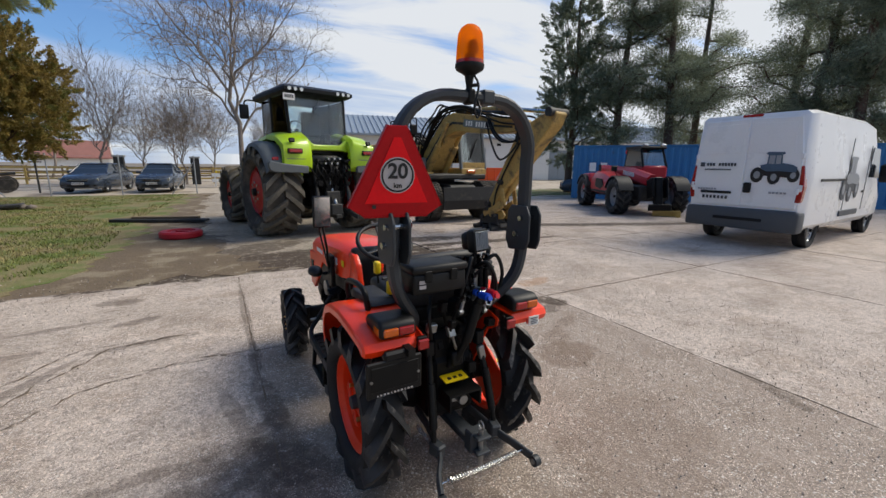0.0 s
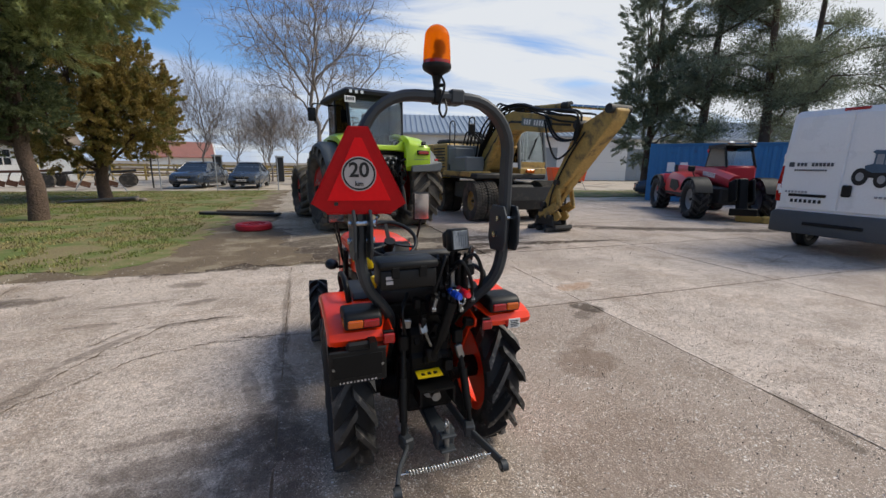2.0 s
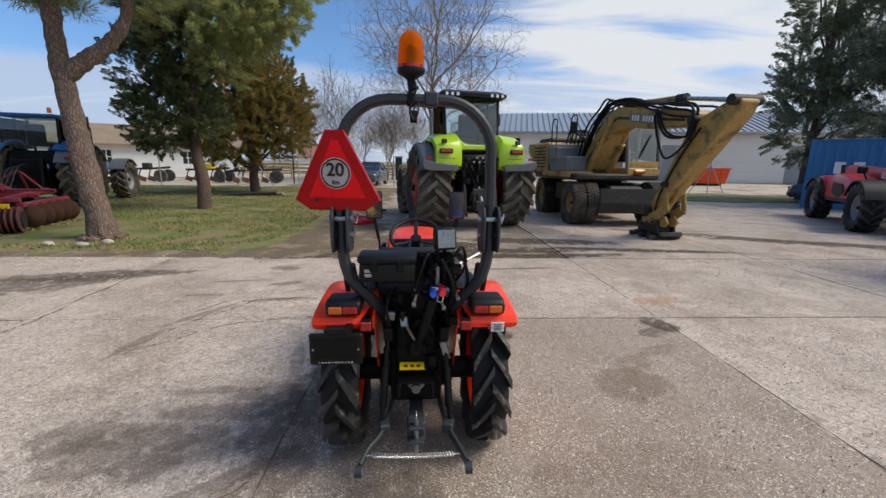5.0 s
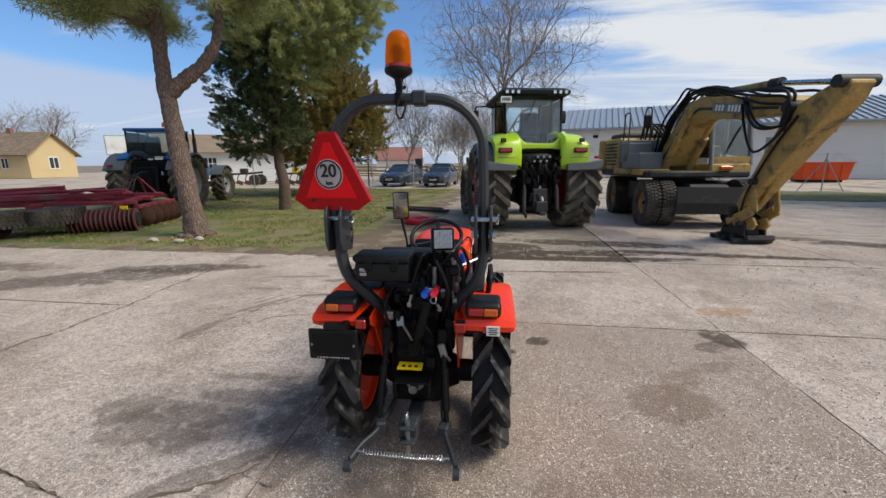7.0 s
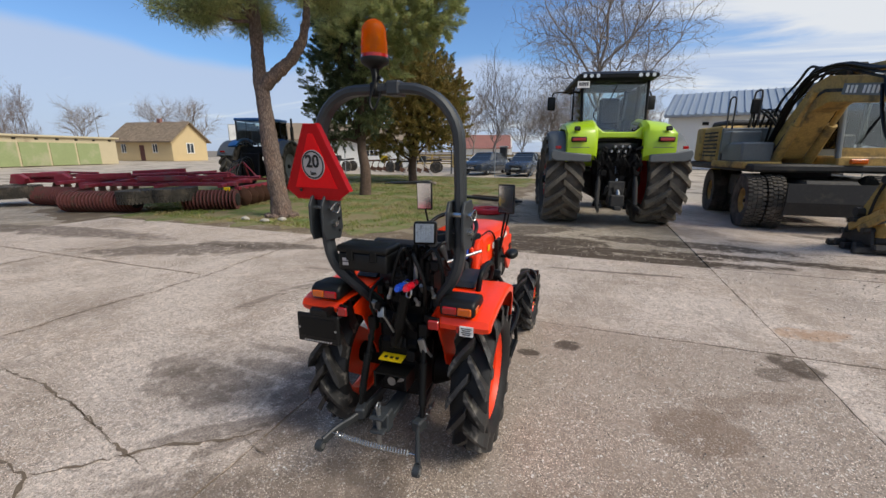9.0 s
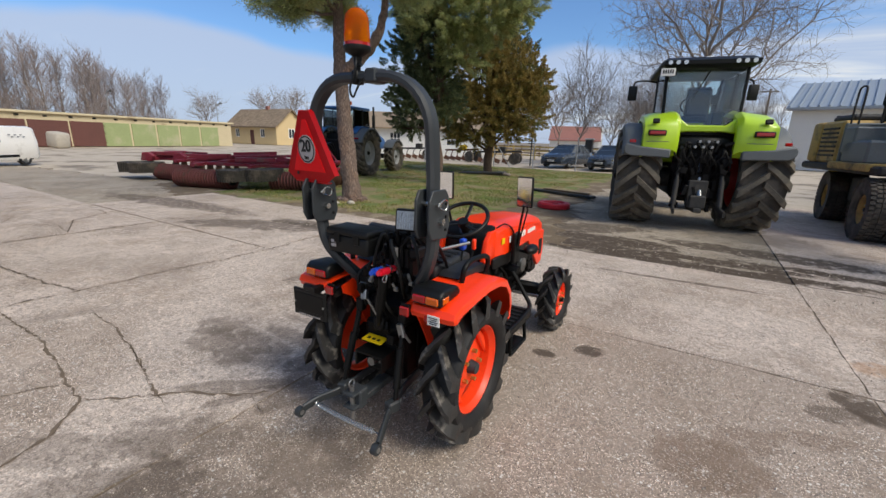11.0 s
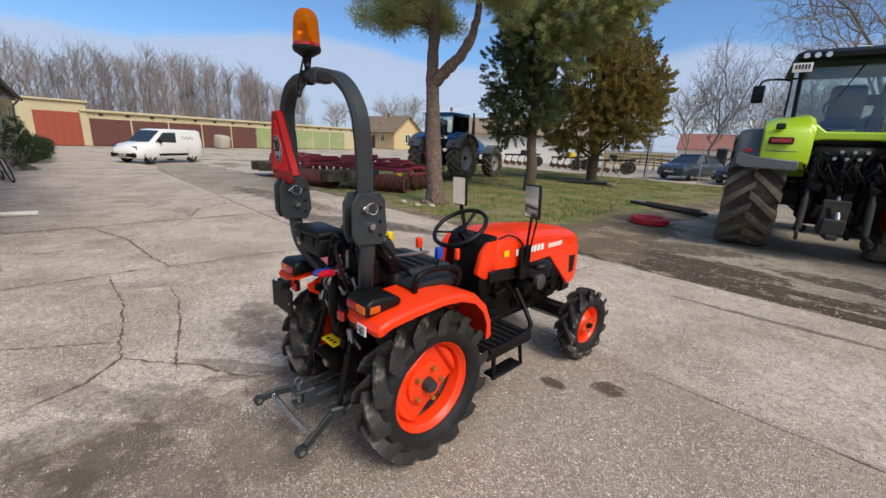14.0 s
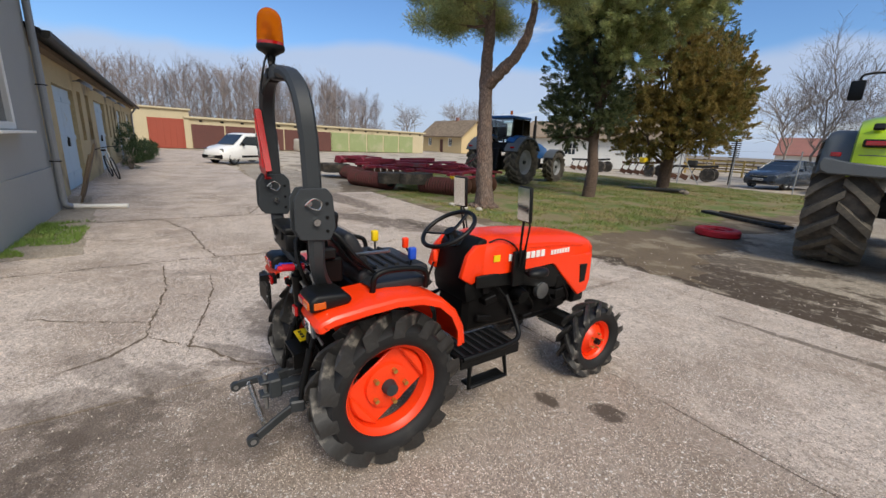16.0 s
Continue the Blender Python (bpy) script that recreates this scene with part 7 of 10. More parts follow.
for s in (-1, 1):
    xx("tool_locker", lambda b: box(b, (s * 0.78, 0.0, 0.78), (0.62, 1.1, 0.5), bevel=0.03, m=UC), DARKIRON, parent=und)
    xx("wheel_fender", lambda b: box(b, (s * 1.03, -1.3, 1.12), (0.6, 0.34, 0.05), bevel=0.015, m=UC), YELLOW, parent=und)
deck = xx("slew_deck", lambda b: box(b, (0, -0.35, 1.22), (2.4, 3.4, 0.16), bevel=0.04), DARKIRON)
cw = xx("counterweight", lambda b: prism(b, [(-1.23, -1.3), (1.23, -1.3), (1.23, -1.75), (0.9, -2.15), (0.4, -2.3), (-0.4, -2.3), (-0.9, -2.15), (-1.23, -1.75)], 1.3, 2.15, "z", bevel=0.08, seg=2), EXYEL, "yellow rounded counterweight", sm=40)
eh = xx("engine_housing", lambda b: box(b, (0, -0.85, 1.72), (2.4, 0.95, 0.85), bevel=0.05), EXYEL)
xx("front_cover", lambda b: (box(b, (0.62, -0.36, 1.7), (1.1, 0.06, 0.78), bevel=0.02), [box(b, (0.62, -0.32, 1.5 + 0.12 * k), (0.8, 0.03, 0.03)) for k in range(4)]), EXGREY, parent=eh)
for s in (-1, 1):
    xx("louvre_panel", lambda b: [box(b, (s * 1.205, -0.85, 1.45 + 0.09 * k), (0.02, 0.75, 0.04), (0, 25 * s, 0)) for k in range(7)], DARKIRON, parent=eh)
xx("side_locker", lambda b: (box(b, (0.88, 0.3, 1.53), (0.62, 0.95, 0.42), bevel=0.04), box(b, (0.88, -0.05, 1.75), (0.62, 0.45, 0.5), bevel=0.03)), EXGREY)
xx("yellow_skirt", lambda b: box(b, (0.9, 0.3, 1.27), (0.72, 1.55, 0.14), bevel=0.02), EXYEL)
xx("bonnet_lid", lambda b: box(b, (0.1, -0.9, 2.2), (1.9, 0.9, 0.14), bevel=0.05), DARKIRON)
for y in (-0.35, 0.75):
    xx("hand_rail", lambda b: tube(b, curve([(1.1, y, 2.05), (1.1, y, 2.65), (1.1, y + 0.08, 2.75), (1.1, y + 0.22, 2.75), (1.1, y + 0.3, 2.65), (1.1, y + 0.3, 2.05)], 4), 0.018, 7), DARKIRON, sm=60)
xx("wing_mirror", lambda b: (rod(b, (1.1, 0.86, 2.05), (1.12, 0.9, 2.35), 0.015), box(b, (1.12, 0.92, 2.45), (0.2, 0.06, 0.3), bevel=0.03)), PLASTIC)
# cab on the machine's left
cabx = xx("cab_floor", lambda b: box(b, (-0.74, 0.45, 1.36), (0.98, 1.75, 0.2), bevel=0.03), EXYEL)
for a, b_ in (((-1.2, 1.28, 1.42), (-1.18, 1.05, 2.88)), ((-0.28, 1.28, 1.42), (-0.30, 1.05, 2.88)), ((-1.2, -0.38, 1.42), (-1.18, -0.3, 2.88)), ((-0.28, -0.38, 1.42), (-0.3, -0.3, 2.88)), ((-1.2, 0.35, 1.42), (-1.18, 0.35, 2.88))):
    xx("pillar", lambda b: sweep(b, [a, b_], 0.09, 0.1), EXGREY, parent=cabx)
xx("rear_panel", lambda b: box(b, (-0.74, -0.36, 1.85), (0.9, 0.06, 0.9), bevel=0.02), EXGREY, parent=cabx)
xx("cab_roof", lambda b: box(b, (-0.74, 0.38, 2.93), (0.98, 1.5, 0.12), bevel=0.05, seg=2), EXGREY, parent=cabx, sm=40)
xx("front_panel", lambda b: prism(b, [(-1.17, 1.45), (-0.31, 1.45), (-0.31, 1.62), (-1.17, 1.62)], 1.26, 1.3, "y"), EXYEL, parent=cabx)
pane("windscreen", [(-1.15, 1.25, 1.62), (-0.33, 1.25, 1.62), (-0.35, 1.06, 2.84), (-1.13, 1.06, 2.84)], cabx, CLEARGLASS)
pane("side_window", [(-0.27, -0.3, 1.75), (-0.27, 1.18, 1.6), (-0.29, 1.03, 2.84), (-0.29, -0.25, 2.84)], cabx, CLEARGLASS)
pane("door_window", [(-1.21, -0.3, 1.75), (-1.21, 1.18, 1.6), (-1.19, 1.03, 2.84), (-1.19, -0.25, 2.84)], cabx, CLEARGLASS)
xx("operator_seat", lambda b: (box(b, (-0.74, 0.3, 1.75), (0.5, 0.5, 0.3), bevel=0.04), box(b, (-0.74, 0.02, 2.15), (0.5, 0.14, 0.7), bevel=0.05)), VINYL, parent=cabx)
xx("beacon_lamp", lambda b: box(b, (-0.6, 1.35, 1.36), (0.3, 0.06, 0.1), bevel=0.02), AMBLENS, parent=cabx)
xx("wiper", lambda b: rod(b, (-0.6, 1.27, 1.7), (-0.95, 1.16, 2.3), 0.014), BLACK, parent=cabx)


# boom, stick, linkage: flat outlines in (forward, up) with thickness across
def drop(z):
    return z if z < 1.6 else 1.6 + (z - 1.6) * 0.84


def plate(b, pts, w, x=0.22, bevel=0.02):
    prism(b, [(y, drop(z)) for y, z in pts], x - w / 2, x + w / 2, "x", bevel=bevel)


bmx = xx("boom", lambda b: plate(b, [(0.35, 1.35), (0.15, 1.6), (0.75, 2.35), (1.35, 3.0), (1.75, 3.12), (2.9, 2.9), (4.05, 2.72), (4.2, 2.55), (4.1, 2.38), (2.9, 2.42), (1.9, 2.55), (1.45, 2.4), (0.75, 1.4)], 0.42), EXYEL, "worn yellow boom with a grey name plate")
xx("boom_weld_strip", lambda b: [prism(b, [(0.4, 1.55), (1.4, 2.54), (1.75, 2.65), (3.9, 2.4), (3.9, 2.35), (1.75, 2.59), (1.42, 2.48), (0.45, 1.52)], 0.22 + s * 0.213, 0.22 + s * 0.218, "x") for s in (-1, 1)], DARKIRON, parent=bmx)
npx = xx("name_plate", lambda b: [box(b, (0.22 + s * 0.218, 2.75, 2.51), (0.012, 1.1, 0.18), (-8, 0, 0)) for s in (-1, 1)], EXGREY, parent=bmx)
for sd in (-1, 1):
    for k in range(10):
        if k != 3:
            xx("name_bar", lambda b: box(b, (0.22 + sd * 0.226, 2.33 + k * 0.095, 2.57 - k * 0.0132), (0.008, 0.055, 0.12), (-8, 0, 0)), WHITE, parent=npx)
stk = xx("stick", lambda b: plate(b, [(4.72, 2.78), (4.93, 2.88), (5.05, 2.76), (4.96, 2.5), (4.45, 1.85), (3.4, 0.66), (3.28, 0.56), (3.15, 0.66), (3.36, 1.05), (3.9, 2.15), (4.15, 2.5)], 0.36), EXYEL, "worn yellow stick", sm=None)
for y, z, r in ((4.12, 2.36, 0.1), (4.92, 2.6, 0.09), (3.2, 0.62, 0.07), (3.6, 1.15, 0.06)):
    xx("stick_pin", lambda b: rod(b, (-0.06, y, z), (0.5, y, z), r, n=16), DARKIRON, parent=stk, sm=40)
xx("stick_cylinder", lambda b: rod(b, (0.22, 2.0, 2.9), (0.22, 3.6, 2.82), 0.07, n=14), EXYEL, parent=bmx, sm=40)
xx("cylinder_rod", lambda b: rod(b, (0.22, 3.5, 2.825), (0.22, 4.92, 2.6), 0.045, n=12), CHROME, parent=bmx, sm=40)
xx("rod_mount", lambda b: plate(b, [(1.75, 3.05), (2.1, 3.0), (2.1, 3.3), (1.95, 3.3)], 0.3), DARKIRON, parent=bmx)
xx("rod_gland", lambda b: rod(b, (0.22, 3.4, 2.83), (0.22, 3.62, 2.82), 0.09, n=14), DARKIRON, parent=bmx, sm=40)
for s in (-1, 1):
    xx("boom_cylinder", lambda b: (rod(b, (0.22 + s * 0.3, 0.75, 1.35), (0.22 + s * 0.3, 1.25, 2.05), 0.09, n=14), rod(b, (0.22 + s * 0.3, 1.2, 2.0), (0.22 + s * 0.3, 1.65, 2.62), 0.05, n=12)), EXYEL, parent=bmx, sm=40)
xx("tool_cylinder", lambda b: (rod(b, (0.22, 4.35, 1.95), (0.22, 3.75, 1.0), 0.08, n=14), rod(b, (0.22, 3.8, 1.08), (0.22, 3.52, 0.66), 0.045, n=12)), EXYEL, parent=stk, sm=40)
for sd in (-1, 1):
    xx("tool_link", lambda b: plate(b, [(3.05, 0.42), (3.45, 0.62), (3.6, 0.72), (3.62, 0.62), (3.3, 0.42), (3.1, 0.3)], 0.06, 0.22 + sd * 0.22, 0.01), EXYEL, parent=stk)
for sd in (-1, 1):
    xx("tool_lever", lambda b: (sweep(b, [(0.22 + sd * 0.2, 3.62, 1.02), (0.22 + sd * 0.2, 3.72, 0.62)], 0.05, 0.12), sweep(b, [(0.22 + sd * 0.24, 3.72, 0.62), (0.22 + sd * 0.24, 3.3, 0.36)], 0.05, 0.1)), EXYEL, parent=stk)
    xx("stick_pipe", lambda b: tube(b, curve([(0.22 + sd * 0.21, 4.3, 2.2), (0.22 + sd * 0.21, 3.9, 1.7), (0.22 + sd * 0.22, 3.5, 1.0), (0.22 + sd * 0.24, 3.42, 0.6)], 4), 0.022, 6), PLASTIC, parent=stk, sm=60)
hdm = xx("quick_hitch", lambda b: (plate(b, [(2.95, 0.16), (3.0, 0.36), (3.2, 0.5), (3.4, 0.46), (3.5, 0.16)], 0.26, 0.22), [plate(b, [(2.9, 0.14), (3.0, 0.44), (3.2, 0.58), (3.36, 0.5), (3.52, 0.34), (3.56, 0.14)], 0.045, 0.22 + s * 0.19, 0.01) for s in (-1, 1)]), DARKIRON, "black oily quick hitch", parent=stk)
for k, (y, z, wd) in enumerate(((2.86, 0.06, 0.72), (3.0, 0.1, 0.62), (3.16, 0.06, 0.78), (3.34, 0.11, 0.6), (3.52, 0.06, 0.74), (3.62, 0.12, 0.5))):
    xx("hitch_bar", lambda b: box(b, (0.22 + 0.04 * math.sin(k * 2.1), y, z), (wd, 0.09, 0.1), (k * 7 - 15, 0, 3 * math.sin(k)), bevel=0.015), DARKIRON, parent=hdm)
for y, z in ((3.2, 0.5), (3.45, 0.36), (3.05, 0.3)):
    xx("hitch_pin", lambda b: rod(b, (-0.08, y, z), (0.52, y, z), 0.045, n=12), DARKIRON, parent=hdm, sm=40)
xx("hitch_hook", lambda b: [plate(b, [(3.35, 0.42), (3.6, 0.5), (3.7, 0.38), (3.62, 0.28), (3.45, 0.26)], 0.06, 0.22 + s * 0.12, 0.01) for s in (-1, 1)], EXYEL, "yellow hook", parent=hdm)
rx = random.Random(21)
for k in range(11):
    sx = 0.22 + rx.choice((-1, 1)) * rx.uniform(0.2, 0.3)
    o = rx.uniform(-0.1, 0.14)
    pts = [(sx, 0.2, 1.5), (sx, 0.75 + o * 0.3, 2.45 + o), (sx, 1.3, 3.08 + o), (sx, 2.1, 3.2 + o * 0.9), (sx, 2.9, 2.95 + o), (sx + 0.05, 3.6, 2.75 + o * 2), (sx, 4.15, 2.6 + o * 2), (sx, 4.1, 2.1 + o)]
    if k > 6:
        pts = [(sx, 3.1, 2.8 + o), (sx * 1.2, 3.4, 2.3 + o * 2), (sx * 1.3, 3.75, 1.95 + o * 3), (sx * 1.1, 4.1, 2.1 + o), (sx, 4.2, 2.5)]
    xx("hydraulic_hose", lambda b: tube(b, curve([(x, y, drop(z)) for x, y, z in pts], 5), 0.024, 6), PLASTIC, parent=bmx, sm=60)
for k in range(5):
    xo = 0.22 + 0.1 * (k - 2)
    xx("hose_loop", lambda b: tube(b, curve([(xo, 0.0, 1.6), (xo, 0.3, 2.25 + 0.06 * k), (xo, 0.85, 2.7 + 0.05 * k), (xo, 1.15, 3.0 + 0.03 * k), (xo, 1.5, 3.02), (xo, 1.75, 2.9)], 5), 0.026, 6), PLASTIC, parent=bmx, sm=60)
for k in range(4):
    xx("engine_hose", lambda b: tube(b, curve([(0.3 + 0.12 * k, -0.3, 2.1), (0.35 + 0.12 * k, 0.0, 2.45), (0.3 + 0.1 * k, 0.3, 2.3), (0.3, 0.45, 1.9)], 5), 0.025, 6), PLASTIC, parent=eh, sm=60)
# ---- red telehandler ----
tele = thing("telehandler", pose(13.25, 9.95, 0, 0, 0, 150), "red telehandler with grey wheels and a black fork carriage", "telehandler")


def tt(name, fn, material, label="", parent=None, sm=None):
    return gadd(name, fn, material, label, parent, sm, tele)


GREYRIM = mat("grey_rim_paint", rgb("8d9092"), 0.5, var=0.15, scale=6, bump=0.06)
for y in (1.55, -1.6):
    for s in (-1, 1):
        wheel(tele, (s * 0.92, y, 0.585), 0.59, 0.31, 0.42, s, GREYRIM, RUBBER, lugs=16, h=0.04, dish=0.05, bolts=8, thick=0.45)
tt("chassis", lambda b: (box(b, (0, 0, 0.72), (0.9, 4.2, 0.5), bevel=0.05), rod(b, (-0.7, 1.55, 0.58), (0.7, 1.55, 0.58), 0.12, n=12), rod(b, (-0.7, -1.6, 0.58), (0.7, -1.6, 0.58), 0.12, n=12)), DARKIRON)
tt("rear_body", lambda b: prism(b, [(-2.4, 0.6), (-2.42, 1.05), (-2.2, 1.25), (-1.2, 1.32), (-1.0, 1.1), (-1.1, 0.7)], -0.6, 1.0, "x", bevel=0.06, seg=2), TELERED, sm=40)
pod = tt("engine_cover", lambda b: loft(b, [[(0.42, y, 0.62), (0.95, y, 0.62), (1.02, y, 0.8), (1.0, y, z - 0.16), (0.9, y, z), (0.42, y, z + 0.02)] for y, z in ((-0.85, 1.28), (-0.6, 1.38), (0.3, 1.3), (0.85, 1.12))]), TELERED, "red engine cover with black grille", sm=35)
tt("cover_grille", lambda b: prism(b, [(-0.35, 0.85), (-0.3, 1.15), (0.3, 1.12), (0.5, 0.9), (0.2, 0.75)], 1.02, 1.035, "x", bevel=0.005), PLASTIC, parent=pod)
tt("cover_trim", lambda b: prism(b, [(-0.75, 0.64), (0.9, 0.64), (0.9, 0.72), (-0.75, 0.72)], 0.98, 1.03, "x", bevel=0.01), DARKIRON, parent=pod)
for s in (-1, 1):
    for y in (1.55, -1.6):
        def mg(b):
            loft(b, [[(s * 0.68, y + r * math.cos(a), 0.585 + r * math.sin(a)) for r in (0.68,)] + [(s * 1.14, y + 0.68 * math.cos(a), 0.585 + 0.68 * math.sin(a)), (s * 1.15, y + 0.64 * math.cos(a), 0.585 + 0.64 * math.sin(a)), (s * 0.68, y + 0.64 * math.cos(a), 0.585 + 0.64 * math.sin(a))] for a in np.linspace(0.35, 2.75, 9)])
        tt("mudguard", mg, PLASTIC, sm=40)
boomt = tt("boom", lambda b: sweep(b, [(0.1, -2.2, 1.42), (0.1, 0.6, 1.32), (0.1, 2.1, 1.1)], 0.36, 0.42), TELERED, "red telescopic boom", sm=30)
tt("boom_marks", lambda b: [box(b, (0.285, 0.35 + 0.13 * k, 1.36 - 0.012 * k), (0.012, 0.085, 0.14), (-4, 0, 0)) for k in range(7)], WHITE, "white name as plain bars", parent=boomt)
tt("boom_tip", lambda b: sweep(b, [(0.1, 1.9, 1.12), (0.1, 2.45, 0.98)], 0.28, 0.32), BLACK, parent=boomt)
car_ = tt("fork_carriage", lambda b: (box(b, (0.1, 2.55, 0.78), (0.26, 0.2, 0.95), (14, 0, 0), bevel=0.04), box(b, (0.1, 2.75, 0.34), (0.7, 0.06, 0.2), bevel=0.02), [box(b, (0.1 + s * 0.22, 2.5, 0.9), (0.06, 0.4, 0.6), (15, 0, 0), bevel=0.02) for s in (-1, 1)]), BLACK)
tcab = tt("cab_body", lambda b: box(b, (-0.55, 0.1, 1.15), (0.86, 1.6, 0.9), bevel=0.06), TELERED, sm=40)
for a, b_ in (((-0.95, 0.85, 1.55), (-0.92, 0.5, 2.2)), ((-0.15, 0.85, 1.55), (-0.18, 0.5, 2.2)), ((-0.95, -0.65, 1.55), (-0.92, -0.5, 2.2)), ((-0.15, -0.65, 1.55), (-0.18, -0.5, 2.2))):
    tt("pillar", lambda b: sweep(b, [a, b_], 0.07, 0.08), BLACK, parent=tcab)
tt("cab_roof", lambda b: loft(b, [[(-0.98, -0.6, z), (-0.12, -0.6, z), (-0.12, y1, z), (-0.98, y1, z)] for y1, z in ((0.62, 2.17), (0.7, 2.22), (0.55, 2.28))]), BLACK, parent=tcab, sm=30)
tt("roof_back", lambda b: box(b, (-0.55, -0.62, 2.12), (0.84, 0.2, 0.14), (25, 0, 0), bevel=0.04), TELERED, parent=tcab)
pane("windscreen", [(-0.92, 0.84, 1.58), (-0.18, 0.84, 1.58), (-0.2, 0.52, 2.18), (-0.9, 0.52, 2.18)], tcab, GLASS)
pane("side_window", [(-0.13, -0.6, 1.58), (-0.13, 0.8, 1.58), (-0.16, 0.48, 2.18), (-0.16, -0.48, 2.18)], tcab, DGLASS)
pane("rear_window", [(-0.92, -0.64, 1.58), (-0.18, -0.64, 1.58), (-0.2, -0.52, 2.15), (-0.9, -0.52, 2.15)], tcab, DGLASS)
tt("seat", lambda b: (box(b, (-0.55, -0.1, 1.55), (0.5, 0.5, 0.2), bevel=0.05), box(b, (-0.55, -0.4, 1.85), (0.48, 0.12, 0.5), bevel=0.05)), VINYL, parent=tcab)
for x in (-0.85, -0.25):
    tt("roof_lamp", lambda b: box(b, (x, 0.68, 2.3), (0.2, 0.1, 0.09), bevel=0.03), CHROME, parent=tcab)
tt("roof_beacon", lambda b: rod(b, (-0.8, -0.4, 2.27), (-0.8, -0.4, 2.38), 0.05, 0.04, 12), AMBER, parent=tcab, sm=40)
tt("side_mirror", lambda b: (rod(b, (0.8, 1.1, 1.2), (0.95, 1.2, 1.45), 0.015), box(b, (0.98, 1.22, 1.5), (0.2, 0.08, 0.18), bevel=0.03)), PLASTIC)
tt("exhaust_stub", lambda b: rod(b, (0.75, -0.7, 1.3), (0.75, -0.75, 1.62), 0.05, n=12), DARKIRON, sm=40)

# wooden blocks in front of the forks
blk = thing("wooden_block", pose(12.95, 7.75, 0, 0, 0, 35), "pale wooden blocks under the fork carriage", "timber", "blocks by the telehandler")
bm = B()
box(bm, (0, 0, 0.09), (0.7, 0.16, 0.18), bevel=0.01)
part("beam", bm, YWOOD, blk)
blk2 = copy_thing(blk, pose(12.6, 7.95, 0.0, 0, 0, 120))


# ---- cars and vans: lower body, glass, roof, lamps, wheels ----
def vehicle(name, m, label, category, body, glass_secs, roof_secs, mt, wheels, R, W, glass_mat=DGLASS, group=""):
    """body: sections (y, half width, bottom, top, top half width) from nose to tail; glass and roof: sections (y, half width below, z below, half width above, z above)."""
    v = thing(name, m, label, category, group)
    bm = B()
    secs = []
    for y, w, z0, z1, wt in body:
        mid = z0 + (z1 - z0) * 0.55
        secs.append([(-w * 0.9, y, z0), (w * 0.9, y, z0), (w, y, z0 + 0.12), (w * 1.0, y, mid), ((w + wt) / 2, y, z1 - 0.06), (wt, y, z1), (-wt, y, z1), (-(w + wt) / 2, y, z1 - 0.06), (-w * 1.0, y, mid), (-w, y, z0 + 0.12)])
    loft(bm, secs)
    bd = part("body", smooth(bm, 40), mt, v)
    if glass_secs:
        bm = B()
        loft(bm, [[(-w0, y, z0), (w0, y, z0), (w1, y1, z1), (-w1, y1, z1)] for y, w0, z0, w1, z1, y1 in glass_secs])
        part("glasshouse", bm, WINDARK, v, "dark car glass")
        bm = B()
        loft(bm, [[(-w, y, z), (w, y, z), (w * 0.88, y, z + h), (-w * 0.88, y, z + h)] for y, w, z, h in roof_secs])
        part("roof", smooth(bm, 40), mt, v)
    for x, y in wheels:
        for s in (-1, 1):
            wheel(v, (s * x, y, R), R, R * 0.66, W, s, STEEL, RUBBER, dish=W * 0.22, bolts=5, tread="road")
            bm = B()
            loft(bm, [[(s * (x + W * 0.52), y + r * math.cos(a), R + r * math.sin(a)) for r in (R * 1.16, R * 1.05)] + [(s * (x - W * 0.6), y + r * math.cos(a), R + r * math.sin(a)) for r in (R * 1.05, R * 1.16)] for a in np.linspace(-0.15, math.pi + 0.15, 13)])
            part("wheel_arch", bm, PLASTIC, v)
    return v


def lamps(v, y, x, z, sx, sz, material, name):
    for s in (-1, 1):
        bm = B()
        box(bm, (s * x, y, z), (sx, 0.08, sz), bevel=0.02)
        part(name, bm, material, v)


def bars(v, name, c, s, material, count=0, ink=None, label=""):
    bm = B()
    box(bm, c, s, bevel=0.004)
    p = part(name, bm, material, v, label)
    if count:
        bm = B()
        for k in range(count):
            box(bm, (c[0] + (k - (count - 1) / 2) * s[0] / count, c[1] + math.copysign(s[1] / 2 + 0.003, c[1]), c[2]), (s[0] / count * 0.6, 0.006, s[2] * 0.55))
        part("plate_bars", bm, ink or INK, p)
    return p


